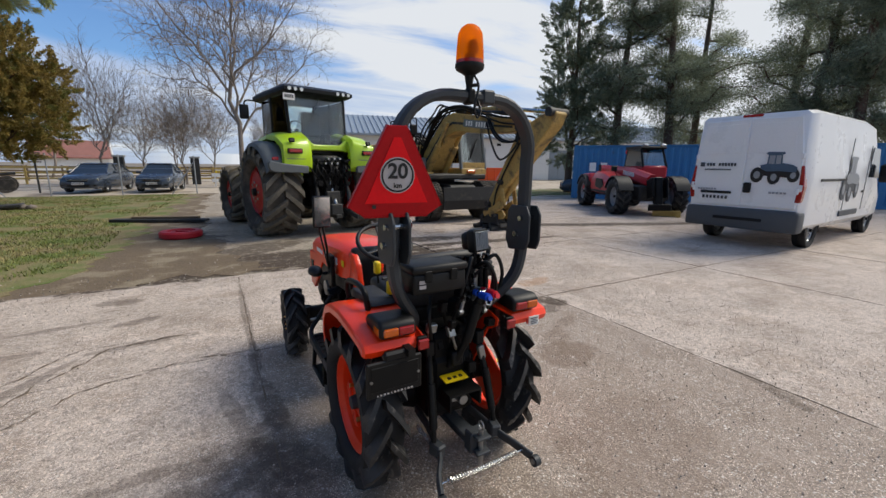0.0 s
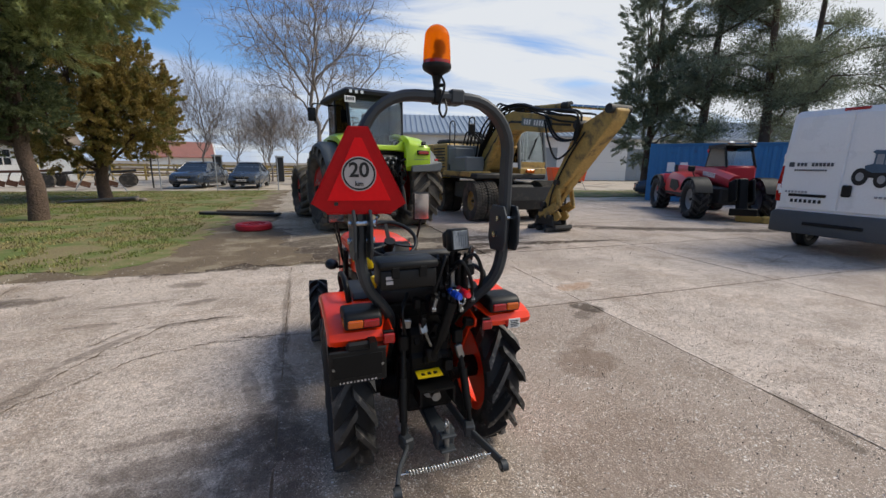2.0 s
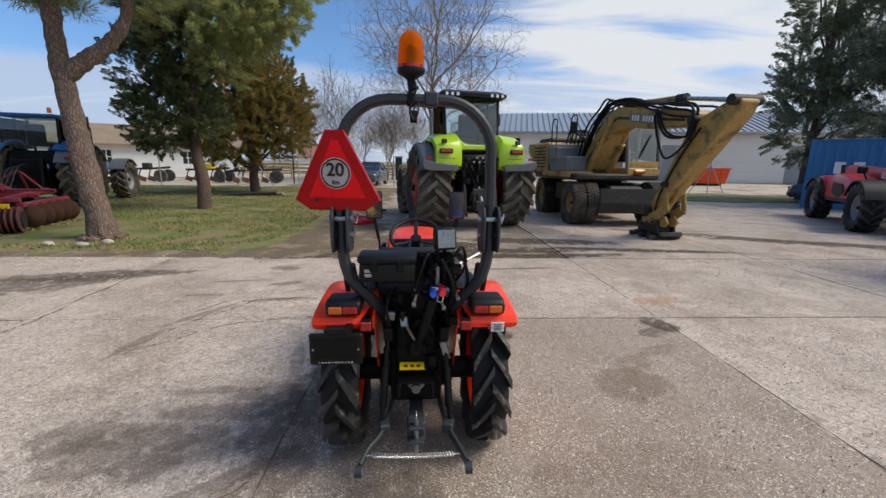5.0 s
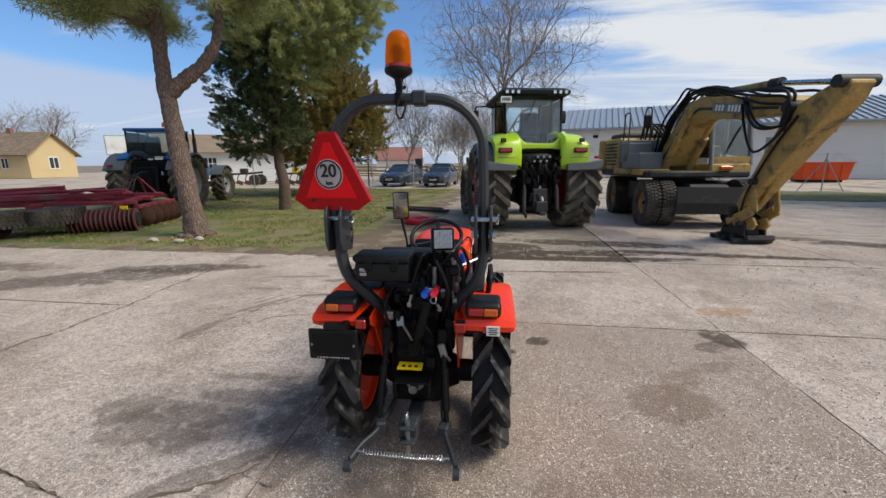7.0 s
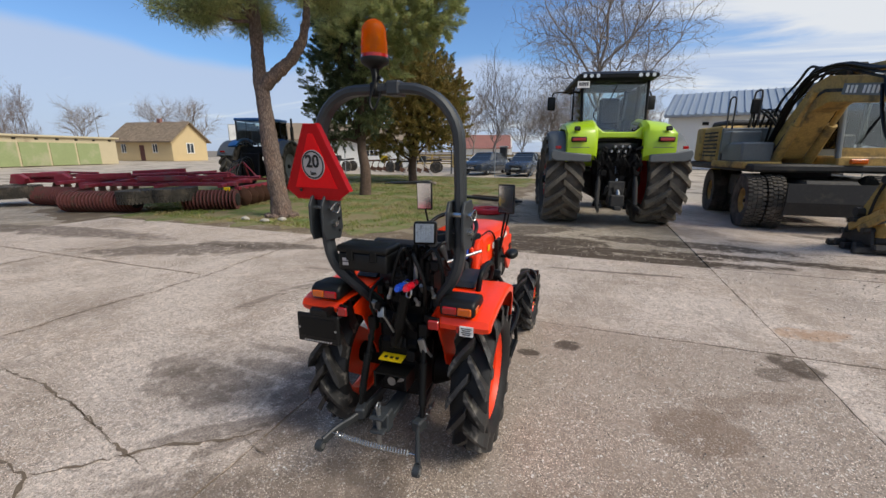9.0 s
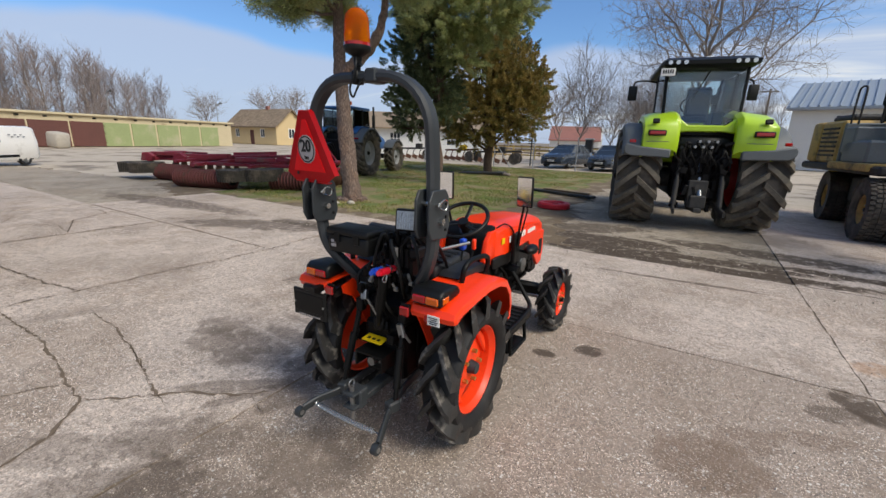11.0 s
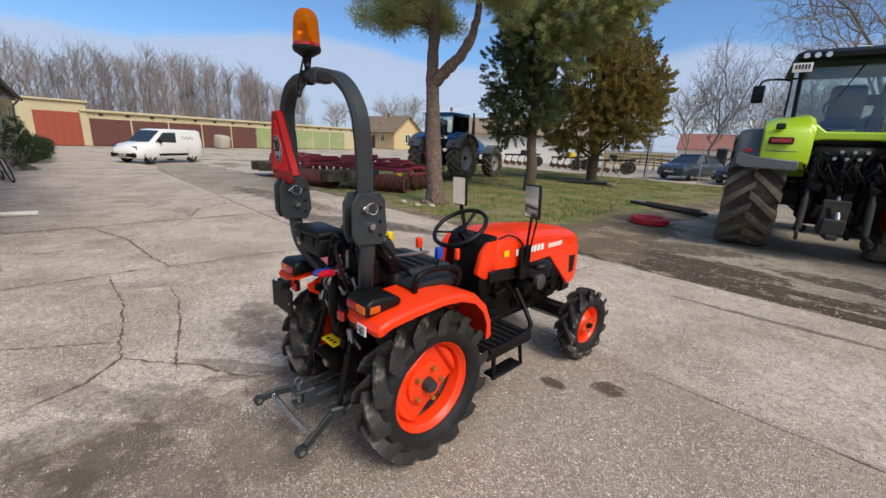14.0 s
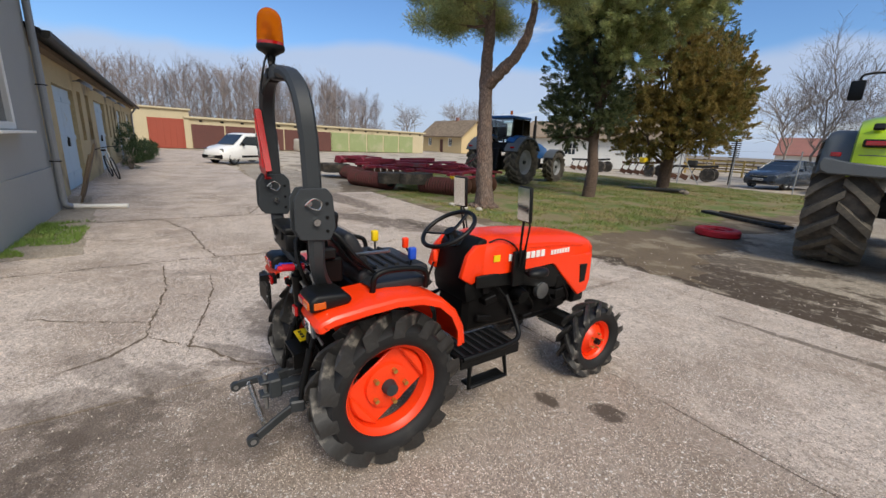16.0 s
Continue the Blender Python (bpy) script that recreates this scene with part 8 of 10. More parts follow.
def sedan(m, label, wide=0.9, L=4.6, H=1.46, lens="clear"):
    f = L / 2
    body = [(f, wide * 0.62, 0.28, 0.62, wide * 0.5), (f - 0.12, wide * 0.86, 0.22, 0.74, wide * 0.72), (f - 0.5, wide * 0.97, 0.2, 0.86, wide * 0.8), (f - 1.25, wide, 0.2, 0.97, wide * 0.86), (0.2, wide, 0.2, 0.98, wide * 0.9), (-f + 1.1, wide, 0.2, 1.0, wide * 0.9), (-f + 0.25, wide * 0.95, 0.24, 0.98, wide * 0.84), (-f, wide * 0.8, 0.35, 0.85, wide * 0.7)]
    g = [(f - 1.15, wide * 0.84, 0.95, wide * 0.66, H - 0.05, f - 1.95), (0.2, wide * 0.89, 0.96, wide * 0.68, H - 0.03, 0.0), (-f + 0.45, wide * 0.84, 0.97, wide * 0.62, H - 0.08, -f + 1.0)]
    r = [(f - 1.9, wide * 0.64, H - 0.06, 0.03), (f - 2.2, wide * 0.68, H - 0.04, 0.05), (-0.2, wide * 0.69, H - 0.04, 0.055), (-f + 0.95, wide * 0.63, H - 0.09, 0.04)]
    v = vehicle("car", m, label, "car", body, g, r, CARDARK, [(wide * 0.86, f - 0.92), (wide * 0.86, -f + 0.95)], 0.32, 0.21, group="parked cars")
    lamps(v, f - 0.17, wide * 0.72, 0.68, 0.34, 0.13, CHROME, "headlamp")
    lamps(v, f - 0.06, wide * 0.66, 0.38, 0.24, 0.1, PLASTIC, "fog_lamp_grille")
    bars(v, "grille", (0, f - 0.01, 0.62), (wide * 0.9, 0.06, 0.13), PLASTIC)
    bars(v, "grille_strip", (0, f + 0.02, 0.64), (wide * 1.0, 0.02, 0.025), CHROME)
    bars(v, "bumper_intake", (0, f - 0.0, 0.36), (wide * 1.0, 0.07, 0.12), PLASTIC)
    bars(v, "number_plate", (0, f + 0.03, 0.47), (0.5, 0.02, 0.11), WHITE, 7, INK, "white number plate with dark bars")
    for s in (-1, 1):
        bm = B()
        box(bm, (s * (wide + 0.09), f - 1.62, 1.02), (0.2, 0.1, 0.13), bevel=0.03)
        part("wing_mirror", bm, CARDARK, v)
        for pts in (((s * wide * 0.86, f - 1.2, 0.97), (s * wide * 0.66, f - 1.98, H - 0.03)), ((s * wide * 0.9, -0.1, 0.98), (s * wide * 0.69, -0.1, H - 0.03)), ((s * wide * 0.86, -f + 0.55, 0.98), (s * wide * 0.62, -f + 1.05, H - 0.06))):
            bm = B()
            sweep(bm, list(pts), 0.06, 0.05)
            part("pillar", bm, CARDARK, v)
    return v


sedan(pose(-5.5, 28.7, 0, 0, 0, 169), "dark blue-grey estate car parked on the concrete", 0.91, 4.7, 1.48)
sedan(pose(-2.65, 28.0, 0, 0, 0, 172), "dark blue hatchback parked beside the fence", 0.86, 4.0, 1.5)
sedan(pose(19.4, 16.4, 0, 0, 0, 38), "dark car parked behind the blue container", 0.88, 4.2, 1.46)

# large white panel van, rear towards the tractor
VM = pose(10.06, 4.28, 0, 0, 0, -86) @ Matrix.Diagonal((0.945, 0.97, 1.0, 1))
vb_ = [(-1.0, 0.97, 0.42, 2.49, 0.82), (-0.96, 1.0, 0.38, 2.54, 0.85), (-0.6, 1.02, 0.36, 2.57, 0.87), (2.6, 1.02, 0.36, 2.57, 0.87), (3.3, 1.02, 0.36, 2.5, 0.85), (3.75, 1.02, 0.36, 2.2, 0.8), (4.2, 1.01, 0.36, 1.62, 0.82), (4.55, 0.98, 0.36, 1.25, 0.8), (4.95, 0.86, 0.4, 1.0, 0.6)]
van = vehicle("panel_van", VM, "large white high-roof panel van with dark prints on its rear doors", "van", vb_, None, None, VANWHITE, [(0.86, 0.0), (0.86, 4.03)], 0.345, 0.23)
bm = B()
prism(bm, [(-1.03, 0.35), (1.03, 0.35), (1.03, 0.72), (0.97, 0.76), (-0.97, 0.76), (-1.03, 0.72)], -1.07, -0.72, "y", bevel=0.04, seg=2)
bmp = part("rear_bumper", smooth(bm, 40), VANGREY, van, "grey plastic rear bumper")
bm = B()
box(bm, (0, -1.075, 0.55), (0.9, 0.03, 0.06), bevel=0.01)
part("bumper_step", bm, PLASTIC, bmp)
for s in (-1, 1):
    bm = B()
    prism(bm, [(s * 0.01, 0.8), (s * 0.93, 0.8), (s * 0.965, 1.2), (s * 0.93, 1.7), (s * 0.82, 2.44), (s * 0.01, 2.46)], -1.022, -0.985, "y", bevel=0.012)
    rdv = part("rear_door", bm, VANWHITE, van)
    bm = B()
    prism(bm, [(s * 0.07, 1.82), (s * 0.80, 1.80), (s * 0.75, 2.35), (s * 0.07, 2.37)], -1.028, -1.02, "y", bevel=0.003)
    part("door_pressing", bm, VANWHITE, rdv)
    bm = B()
    prism(bm, [(s * 0.905, 0.92), (s * 1.0, 0.92), (s * 1.02, 1.2), (s * 0.97, 1.58), (s * 0.92, 1.58), (s * 0.93, 1.25)], -1.03, -0.9, "y", bevel=0.012)
    tlv = part("tail_lamp", smooth(bm, 40), REDLENS, van)
    bm = B()
    box(bm, (s * 0.965, -1.035, 1.18), (0.06, 0.012, 0.12), bevel=0.004)
    part("clear_lens", bm, WHITE, tlv)
    for z in (1.0, 1.75):
        bm = B()
        box(bm, (s * 0.93, -1.035, z + 0.6 * (z > 1.5) * 0 + (0.12 if z < 1.5 else 0)), (0.05, 0.04, 0.1), bevel=0.01)
        part("hinge", bm, VANWHITE, rdv)
    bm = B()
    box(bm, (s * 1.035, 1.9, 0.62), (0.03, 1.3 if s < 0 else 1.3, 0.12), bevel=0.012)
    part("side_moulding", bm, VANGREY, van)
    bm = B()
    box(bm, (s * 1.03, 0.6, 1.32), (0.025, 1.6, 0.05), bevel=0.008)
    part("door_rail", bm, PLASTIC, van)
    bm = B()
    box(bm, (s * 1.022, 2.9, 1.35), (0.012, 0.02, 1.4))
    box(bm, (s * 1.022, 1.45, 1.35), (0.012, 0.02, 1.6))
    part("door_seam", bm, VANGREY, van)
    bm = B()
    prism(bm, [(3.05, 1.36), (3.98, 1.34), (3.62, 2.0), (3.1, 2.02)], s * 1.005, s * 1.025, "x", m=I4)
    part("cab_window", bm, WINDARK, van)
    bm = B()
    box(bm, (s * 1.18, 3.75, 1.45), (0.22, 0.12, 0.42), bevel=0.04)
    part("wing_mirror", bm, PLASTIC, van)
    bm = B()
    box(bm, (s * 1.035, 2.75, 1.05), (0.02, 0.14, 0.05), bevel=0.01)
    part("door_handle", bm, PLASTIC, van)
bm = B()
prism(bm, [(4.235, 1.6), (4.255, 1.62), (3.80, 2.17), (3.78, 2.15)], -0.76, 0.76, "x")
part("windscreen", bm, WINDARK, van)
bars(van, "number_plate", (-0.48, -1.035, 0.95), (0.52, 0.02, 0.11), WHITE, 7, INK, "white number plate with dark bars")
bm = B()
box(bm, (-0.48, -1.03, 1.05), (0.6, 0.03, 0.05), bevel=0.01)
part("plate_lamp_trim", bm, PLASTIC, van)
bm = B()
box(bm, (0.1, -1.04, 1.16), (0.14, 0.05, 0.2), bevel=0.02)
part("door_handle", bm, PLASTIC, van)
bm = B()
box(bm, (0, -0.985, 2.51), (0.35, 0.05, 0.05), bevel=0.01)
part("brake_lamp", bm, REDLENS, van)
bm = B()
for k in range(10):
    if k != 3:
        box(bm, (-0.70 + k * 0.058, -1.033, 1.60), (0.04, 0.008, 0.06))
box(bm, (-0.81, -1.033, 1.60), (0.09, 0.008, 0.085), bevel=0.003)
for k in range(14):
    box(bm, (-0.74 + k * 0.037, -1.033, 1.50), (0.024, 0.008, 0.03))
part("name_bars", bm, VANGREY, van, "dark grey name as plain bars")
bm = B()
for k in range(7):
    box(bm, (-0.83 + k * 0.055, -1.033, 1.11), (0.035, 0.008, 0.035))
for k in range(5):
    box(bm, (0.5 + k * 0.06, -1.033, 1.08), (0.04, 0.008, 0.035))
part("badge_bars", bm, ZINC, van)


def tractor_print(m, sc, material, material2):
    """A flat printed picture of a tractor: wheels, bonnet and cab."""
    bm = B()
    for cx, cz, r in ((-0.28, -0.12, 0.15), (0.02, -0.16, 0.14), (0.34, -0.12, 0.13)):
        prism(bm, [(sc * (cx + r * 0.78 * math.cos(a)), sc * (cz + r * math.sin(a))) for a in np.linspace(0, 6.28, 25)[:-1]], -0.006, 0, "y", m=m)
    prism(bm, [(sc * x, sc * z) for x, z in ((-0.3, -0.12), (0.34, -0.17), (0.36, -0.04), (-0.25, 0.0))], -0.004, 0, "y", m=m)
    part("printed_chassis", bm, material, van, "dark printed tractor picture")
    bm = B()
    for cx, cz, r in ((-0.28, -0.12, 0.075), (0.02, -0.16, 0.07), (0.34, -0.12, 0.06)):
        prism(bm, [(sc * (cx + r * 0.78 * math.cos(a)), sc * (cz + r * math.sin(a))) for a in np.linspace(0, 6.28, 19)[:-1]], -0.008, -0.006, "y", m=m)
    part("printed_rims", bm, ZINC, van)
    bm = B()
    prism(bm, [(sc * x, sc * z) for x, z in ((-0.22, 0.0), (-0.12, -0.05), (0.1, -0.04), (0.38, -0.06), (0.39, 0.03), (0.3, 0.08), (0.13, 0.11), (0.12, 0.27), (0.16, 0.29), (0.15, 0.32), (-0.13, 0.33), (-0.17, 0.3), (-0.12, 0.27), (-0.13, 0.1), (-0.24, 0.07))], -0.0085, -0.006, "y", m=m)
    b = part("printed_body", bm, material2, van)
    bm = B()
    prism(bm, [(sc * x, sc * z) for x, z in ((-0.1, 0.1), (0.0, 0.09), (0.0, 0.26), (-0.095, 0.26))], -0.01, -0.0085, "y", m=m)
    prism(bm, [(sc * x, sc * z) for x, z in ((0.02, 0.09), (0.105, 0.1), (0.1, 0.26), (0.02, 0.26))], -0.01, -0.0085, "y", m=m)
    part("printed_window", bm, ZINC, b)


PRINTBLUE = mat("faded_blue_print", rgb("43586b"), 0.4, var=0.2, scale=8, bump=0.0)
tractor_print(pose(0.50, -1.03, 1.52), 0.95, INK, PRINTBLUE)
tractor_print(pose(1.03, 1.7, 1.3, 0, 0, 90), 1.5, VANGREY, ZINC)

# small white van across the yard
sv = [(2.18, 0.6, 0.3, 0.62, 0.5), (2.08, 0.8, 0.25, 0.8, 0.66), (1.75, 0.88, 0.22, 0.98, 0.74), (1.15, 0.9, 0.22, 1.1, 0.76), (0.45, 0.9, 0.22, 1.74, 0.68), (0.0, 0.9, 0.22, 1.82, 0.70), (-1.9, 0.9, 0.22, 1.82, 0.72), (-2.1, 0.88, 0.3, 1.76, 0.7), (-2.18, 0.82, 0.42, 1.6, 0.66)]
small = vehicle("small_van", pose(-22.4, 4.4, 0, 0, 0, 213) @ Matrix.Scale(0.88, 4), "small white panel van with black bumpers parked on the concrete", "van", sv, None, None, VANWHITE, [(0.78, 1.35), (0.78, -1.35)], 0.315, 0.2)
for s in (-1, 1):
    bm = B()
    prism(bm, [(0.95, 1.14), (0.45, 1.62), (-0.3, 1.64), (-0.3, 1.08)], s * 0.86, s * 0.905, "x")
    part("door_window", bm, WINDARK, small)
    bm = B()
    box(bm, (s * 0.99, 0.75, 1.16), (0.18, 0.1, 0.2), bevel=0.04)
    part("wing_mirror", bm, PLASTIC, small)
    bm = B()
    box(bm, (s * 0.905, -0.1, 0.45), (0.03, 1.9, 0.12), bevel=0.015)
    part("side_moulding", bm, PLASTIC, small)
    bm = B()
    for k in range(6):
        box(bm, (s * 0.905, -0.75 - k * 0.14, 1.42 - 0.09 * (k % 2)), (0.01, 0.1, 0.05))
    part("door_print", bm, ZINC, small, "grey lettering as plain bars")
bm = B()
prism(bm, [(1.2, 1.12), (1.22, 1.14), (0.52, 1.72), (0.5, 1.70)], -0.66, 0.66, "x")
part("windscreen", bm, WINDARK, small)
bm = B()
box(bm, (0, 2.12, 0.42), (1.62, 0.16, 0.24), bevel=0.05)
part("front_bumper", bm, PLASTIC, small)
lamps(small, 2.0, 0.66, 0.78, 0.26, 0.2, CHROME, "headlamp")
bars(small, "number_plate", (0, 2.21, 0.44), (0.5, 0.02, 0.11), WHITE, 7, INK, "white number plate with dark bars")

# ---- blue tractor beyond the harrow ----
blue = thing("farm_tractor", pose(-10.8, 13.05, 0, 0, 0, 14.5), "blue farm tractor with a grey cab parked behind the trees", "tractor")


def bb(name, fn, material, label="", parent=None, sm=None):
    return gadd(name, fn, material, label, parent, sm, blue)


for s in (-1, 1):
    wheel(blue, (s * 0.98, 0, 0.92), 0.93, 0.5, 0.6, s, GREYRIM, DRUBBER, lugs=18, h=0.05, dish=0.08, bolts=8, thick=0.42)
    wheel(blue, (s * 0.95, 2.95, 0.7), 0.71, 0.38, 0.5, s, GREYRIM, DRUBBER, lugs=16, h=0.045, dish=0.08, bolts=8, thick=0.42)
bb("chassis", lambda b: (box(b, (0, 1.2, 0.85), (0.6, 3.4, 0.6), bevel=0.05), rod(b, (-0.7, 0, 0.92), (0.7, 0, 0.92), 0.17, n=14), rod(b, (-0.7, 2.95, 0.7), (0.7, 2.95, 0.7), 0.12, n=12)), DARKIRON)
bb("bonnet", lambda b: loft(b, [[(-w, y, 1.05), (w, y, 1.05), (w, y, z - 0.2), (w * 0.75, y, z), (-w * 0.75, y, z), (-w, y, z - 0.2)] for y, w, z in ((1.1, 0.45, 1.85), (2.6, 0.43, 1.72), (3.3, 0.38, 1.5))]), BLUETR, sm=35)
for s in (-1, 1):
    bb("mudguard", lambda b: loft(b, [[(s * 0.66, 1.02 * math.cos(a), 0.92 + 1.02 * math.sin(a)), (s * 1.3, 1.02 * math.cos(a), 0.92 + 1.02 * math.sin(a)), (s * 1.31, 0.96 * math.cos(a), 0.92 + 0.96 * math.sin(a)), (s * 0.66, 0.96 * math.cos(a), 0.92 + 0.96 * math.sin(a))] for a in np.linspace(0.5, 2.7, 10)]), DGREY, sm=40)
    bb("mudguard_shoulder", lambda b: loft(b, [[(s * 0.6, 1.1 * math.cos(a), 0.92 + 1.1 * math.sin(a)), (s * 0.95, 1.06 * math.cos(a), 0.92 + 1.06 * math.sin(a)), (s * 0.95, 1.025 * math.cos(a), 0.92 + 1.025 * math.sin(a)), (s * 0.6, 1.025 * math.cos(a), 0.92 + 1.025 * math.sin(a))] for a in np.linspace(1.1, 2.3, 10)]), BLUETR, sm=40)
    bb("front_mudguard", lambda b: loft(b, [[(s * 0.72, 2.95 + 0.8 * math.cos(a), 0.7 + 0.8 * math.sin(a)), (s * 1.2, 2.95 + 0.8 * math.cos(a), 0.7 + 0.8 * math.sin(a)), (s * 1.2, 2.95 + 0.76 * math.cos(a), 0.7 + 0.76 * math.sin(a)), (s * 0.72, 2.95 + 0.76 * math.cos(a), 0.7 + 0.76 * math.sin(a))] for a in np.linspace(0.7, 2.6, 8)]), DGREY, sm=40)
bcab = bb("cab_base", lambda b: box(b, (0, 0.25, 1.5), (1.25, 1.4, 0.4), bevel=0.05), BLACK)
for a, b_ in (((-0.68, -0.45, 1.7), (-0.7, -0.4, 2.65)), ((0.68, -0.45, 1.7), (0.7, -0.4, 2.65)), ((-0.66, 1.0, 1.7), (-0.68, 0.85, 2.65)), ((0.66, 1.0, 1.7), (0.68, 0.85, 2.65)), ((-0.7, 0.3, 1.7), (-0.7, 0.3, 2.65)), ((0.7, 0.3, 1.7), (0.7, 0.3, 2.65))):
    bb("pillar", lambda b: sweep(b, [a, b_], 0.06, 0.07), BLACK, parent=bcab)
pane("rear_window", [(-0.66, -0.47, 1.75), (0.66, -0.47, 1.75), (0.68, -0.42, 2.62), (-0.68, -0.42, 2.62)], bcab, CLEARGLASS)
for s in (-1, 1):
    pane("side_window", [(s * 0.7, -0.42, 1.75), (s * 0.7, 0.98, 1.75), (s * 0.71, 0.82, 2.62), (s * 0.71, -0.38, 2.62)], bcab, CLEARGLASS)
pane("windscreen", [(-0.64, 1.01, 1.75), (0.64, 1.01, 1.75), (0.66, 0.87, 2.62), (-0.66, 0.87, 2.62)], bcab, CLEARGLASS)
bb("cab_roof", lambda b: box(b, (0, 0.22, 2.7), (1.44, 1.5, 0.11), bevel=0.045, seg=2), BLUETR, "blue cab roof", parent=bcab, sm=40)
bb("cab_seat", lambda b: (box(b, (0, 0.1, 1.9), (0.5, 0.5, 0.15), bevel=0.04), box(b, (0, -0.15, 2.2), (0.48, 0.14, 0.55), bevel=0.05)), VINYL, parent=bcab)
bb("exhaust", lambda b: (rod(b, (0.72, 1.3, 1.4), (0.72, 1.3, 2.5), 0.07, n=12), rod(b, (0.72, 1.3, 2.5), (0.74, 1.25, 2.85), 0.045, n=10)), DARKIRON, sm=40)
bb("roof_beacon", lambda b: rod(b, (0.5, -0.3, 2.8), (0.5, -0.3, 2.95), 0.06, 0.05, 12), AMBER, parent=bcab, sm=40)
bb("rear_hitch", lambda b: (box(b, (0, -0.7, 1.0), (0.7, 0.3, 0.9), bevel=0.04), [sweep(b, [(s * 0.3, -0.6, 0.6), (s * 0.4, -1.3, 0.5)], 0.06, 0.1) for s in (-1, 1)], [rod(b, (s * 0.35, -0.8, 1.5), (s * 0.38, -1.0, 0.6), 0.04) for s in (-1, 1)]), GREASE)
for s in (-1, 1):
    bb("tail_lamp", lambda b: box(b, (s * 1.05, -0.92, 1.5), (0.2, 0.06, 0.07), bevel=0.02), REDLENS)

# ---- folded disc harrow on the grass edge ----
HW = Matrix.Translation((-10.85, 6.15, 0)) @ Matrix.Rotation(radians(23), 4, "Z") @ Matrix.Diagonal((1, 1, 0.86, 1))
har = thing("disc_harrow", HW, "maroon folding disc harrow with ribbed rollers and old black tyres", "farm implement")


def hh_(name, fn, material, label="", parent=None, sm=None):
    return gadd(name, fn, material, label, parent, sm, har)


def beam(a, b_, w=0.11, h=0.12, mt=None, name="frame_beam"):
    return hh_(name, lambda b: sweep(b, [a, b_], w, h, side=(0, 0, 1) if abs(b_[2] - a[2]) < 0.5 else (1, 0, 0), c=0.12), mt or MAROON)


for a, b_ in (((-3.1, 2.4, 0.72), (3.9, 2.2, 0.72)), ((-0.2, 1.0, 0.72), (4.0, 1.0, 0.72)), ((-3.0, 3.3, 0.7), (3.6, 3.4, 0.7)), ((0.3, 0.4, 0.7), (0.4, 3.5, 0.78)), ((2.1, 0.5, 0.7), (2.2, 3.5, 0.78)), ((3.7, 0.6, 0.7), (3.6, 3.6, 0.78)), ((-1.3, 1.6, 0.7), (-1.2, 3.5, 0.75)), ((-2.6, 1.9, 0.7), (-2.6, 3.5, 0.75)), ((-0.8, 2.0, 0.8), (2.6, 2.8, 1.02)), ((-2.9, 2.2, 0.75), (-1.2, 3.0, 0.95)), ((1.2, 1.6, 0.78), (3.6, 1.4, 0.98))):
    beam(a, b_)
for a, b_ in (((-2.8, 2.3, 0.92), (-1.6, 2.35, 0.95)), ((-0.3, 1.1, 0.95), (1.0, 1.2, 1.0)), ((1.4, 0.95, 0.9), (2.6, 1.05, 0.92)), ((0.4, 2.3, 1.0), (1.8, 2.5, 1.08))):
    beam(a, b_, 0.16, 0.17)
for a, b_ in (((0.6, 1.6, 0.95), (2.0, 1.8, 1.02)), ((-2.8, 2.9, 0.95), (-1.8, 2.7, 1.0)), ((2.4, 2.4, 1.0), (3.4, 2.0, 0.9))):
    hh_("fold_cylinder", lambda b: (rod(b, a, b_, 0.06, n=12), rod(b, b_, tuple(2 * q - p if i < 2 else q for i, (p, q) in enumerate(zip(a, b_))), 0.035, n=10)), MAROON, sm=40)
for k in range(6):
    bm = B()
    x = (-2.7, -1.6, -0.4, 1.0, 2.2, 3.2)[k]
    prism(bm, [(x - 0.22, 0.66), (x + 0.22, 0.66), (x + 0.3, 0.85), (x + 0.1, 1.0), (x - 0.12, 0.98)], 1.9 + 0.15 * (k % 3), 2.05 + 0.15 * (k % 3), "y", bevel=0.02)
    part("bracket_plate", bm, MAROON, har)


def roller(a, b_, R=0.31, n=20):
    a, b_ = Vector(a), Vector(b_)
    core = hh_("roller", lambda b: rod(b, a, b_, R * 0.62, n=18), DARKIRON, "rusty ribbed packer roller")
    for k in range(n):
        p = a.lerp(b_, (k + 0.5) / n)
        d = (b_ - a).normalized() * 0.014
        hh_("roller_ring", lambda b: rod(b, p - d, p + d, R, n=20), ROLLER, parent=core)


roller((0.05, 0.15, 0.3), (1.85, 0.05, 0.3))
roller((2.9, 0.3, 0.3), (4.2, 0.5, 0.3), n=15)
roller((-1.9, 1.6, 0.3), (-0.3, 1.2, 0.3), n=18)
for x, y, z, tilt in ((1.95, 0.1, 0.46, 8), (2.75, 0.22, 0.50, -6), (-3.1, 1.9, 0.42, 5), (-2.3, 1.5, 0.44, -6)):
    m_ = Matrix.Translation((x, y, z)) @ pose(0, 0, 0, tilt, 88, 20)
    tyx = part("old_wheel", road_tyre(0.5, 0.22, 0.36, m_, "block"), DRUBBER, har, "old black flat-lying tyre")
    part("wheel_disc", rim_mesh(0.22, 0.36, 0.02, m_), RUST, tyx)
for k in range(5):
    m_ = Matrix.Translation((4.1 + 0.05 * k, 0.9 + 0.33 * k, 0.32)) @ pose(0, 0, 0, 0, 0, 68)
    bm = B()
    lathe(bm, [(0.02, 0.0), (0.16, 0.02), (0.3, 0.08), (0.3, 0.088), (0.16, 0.03), (0.02, 0.012)], 22, m_)
    part("harrow_disc", smooth(bm, 40), RUST, har)
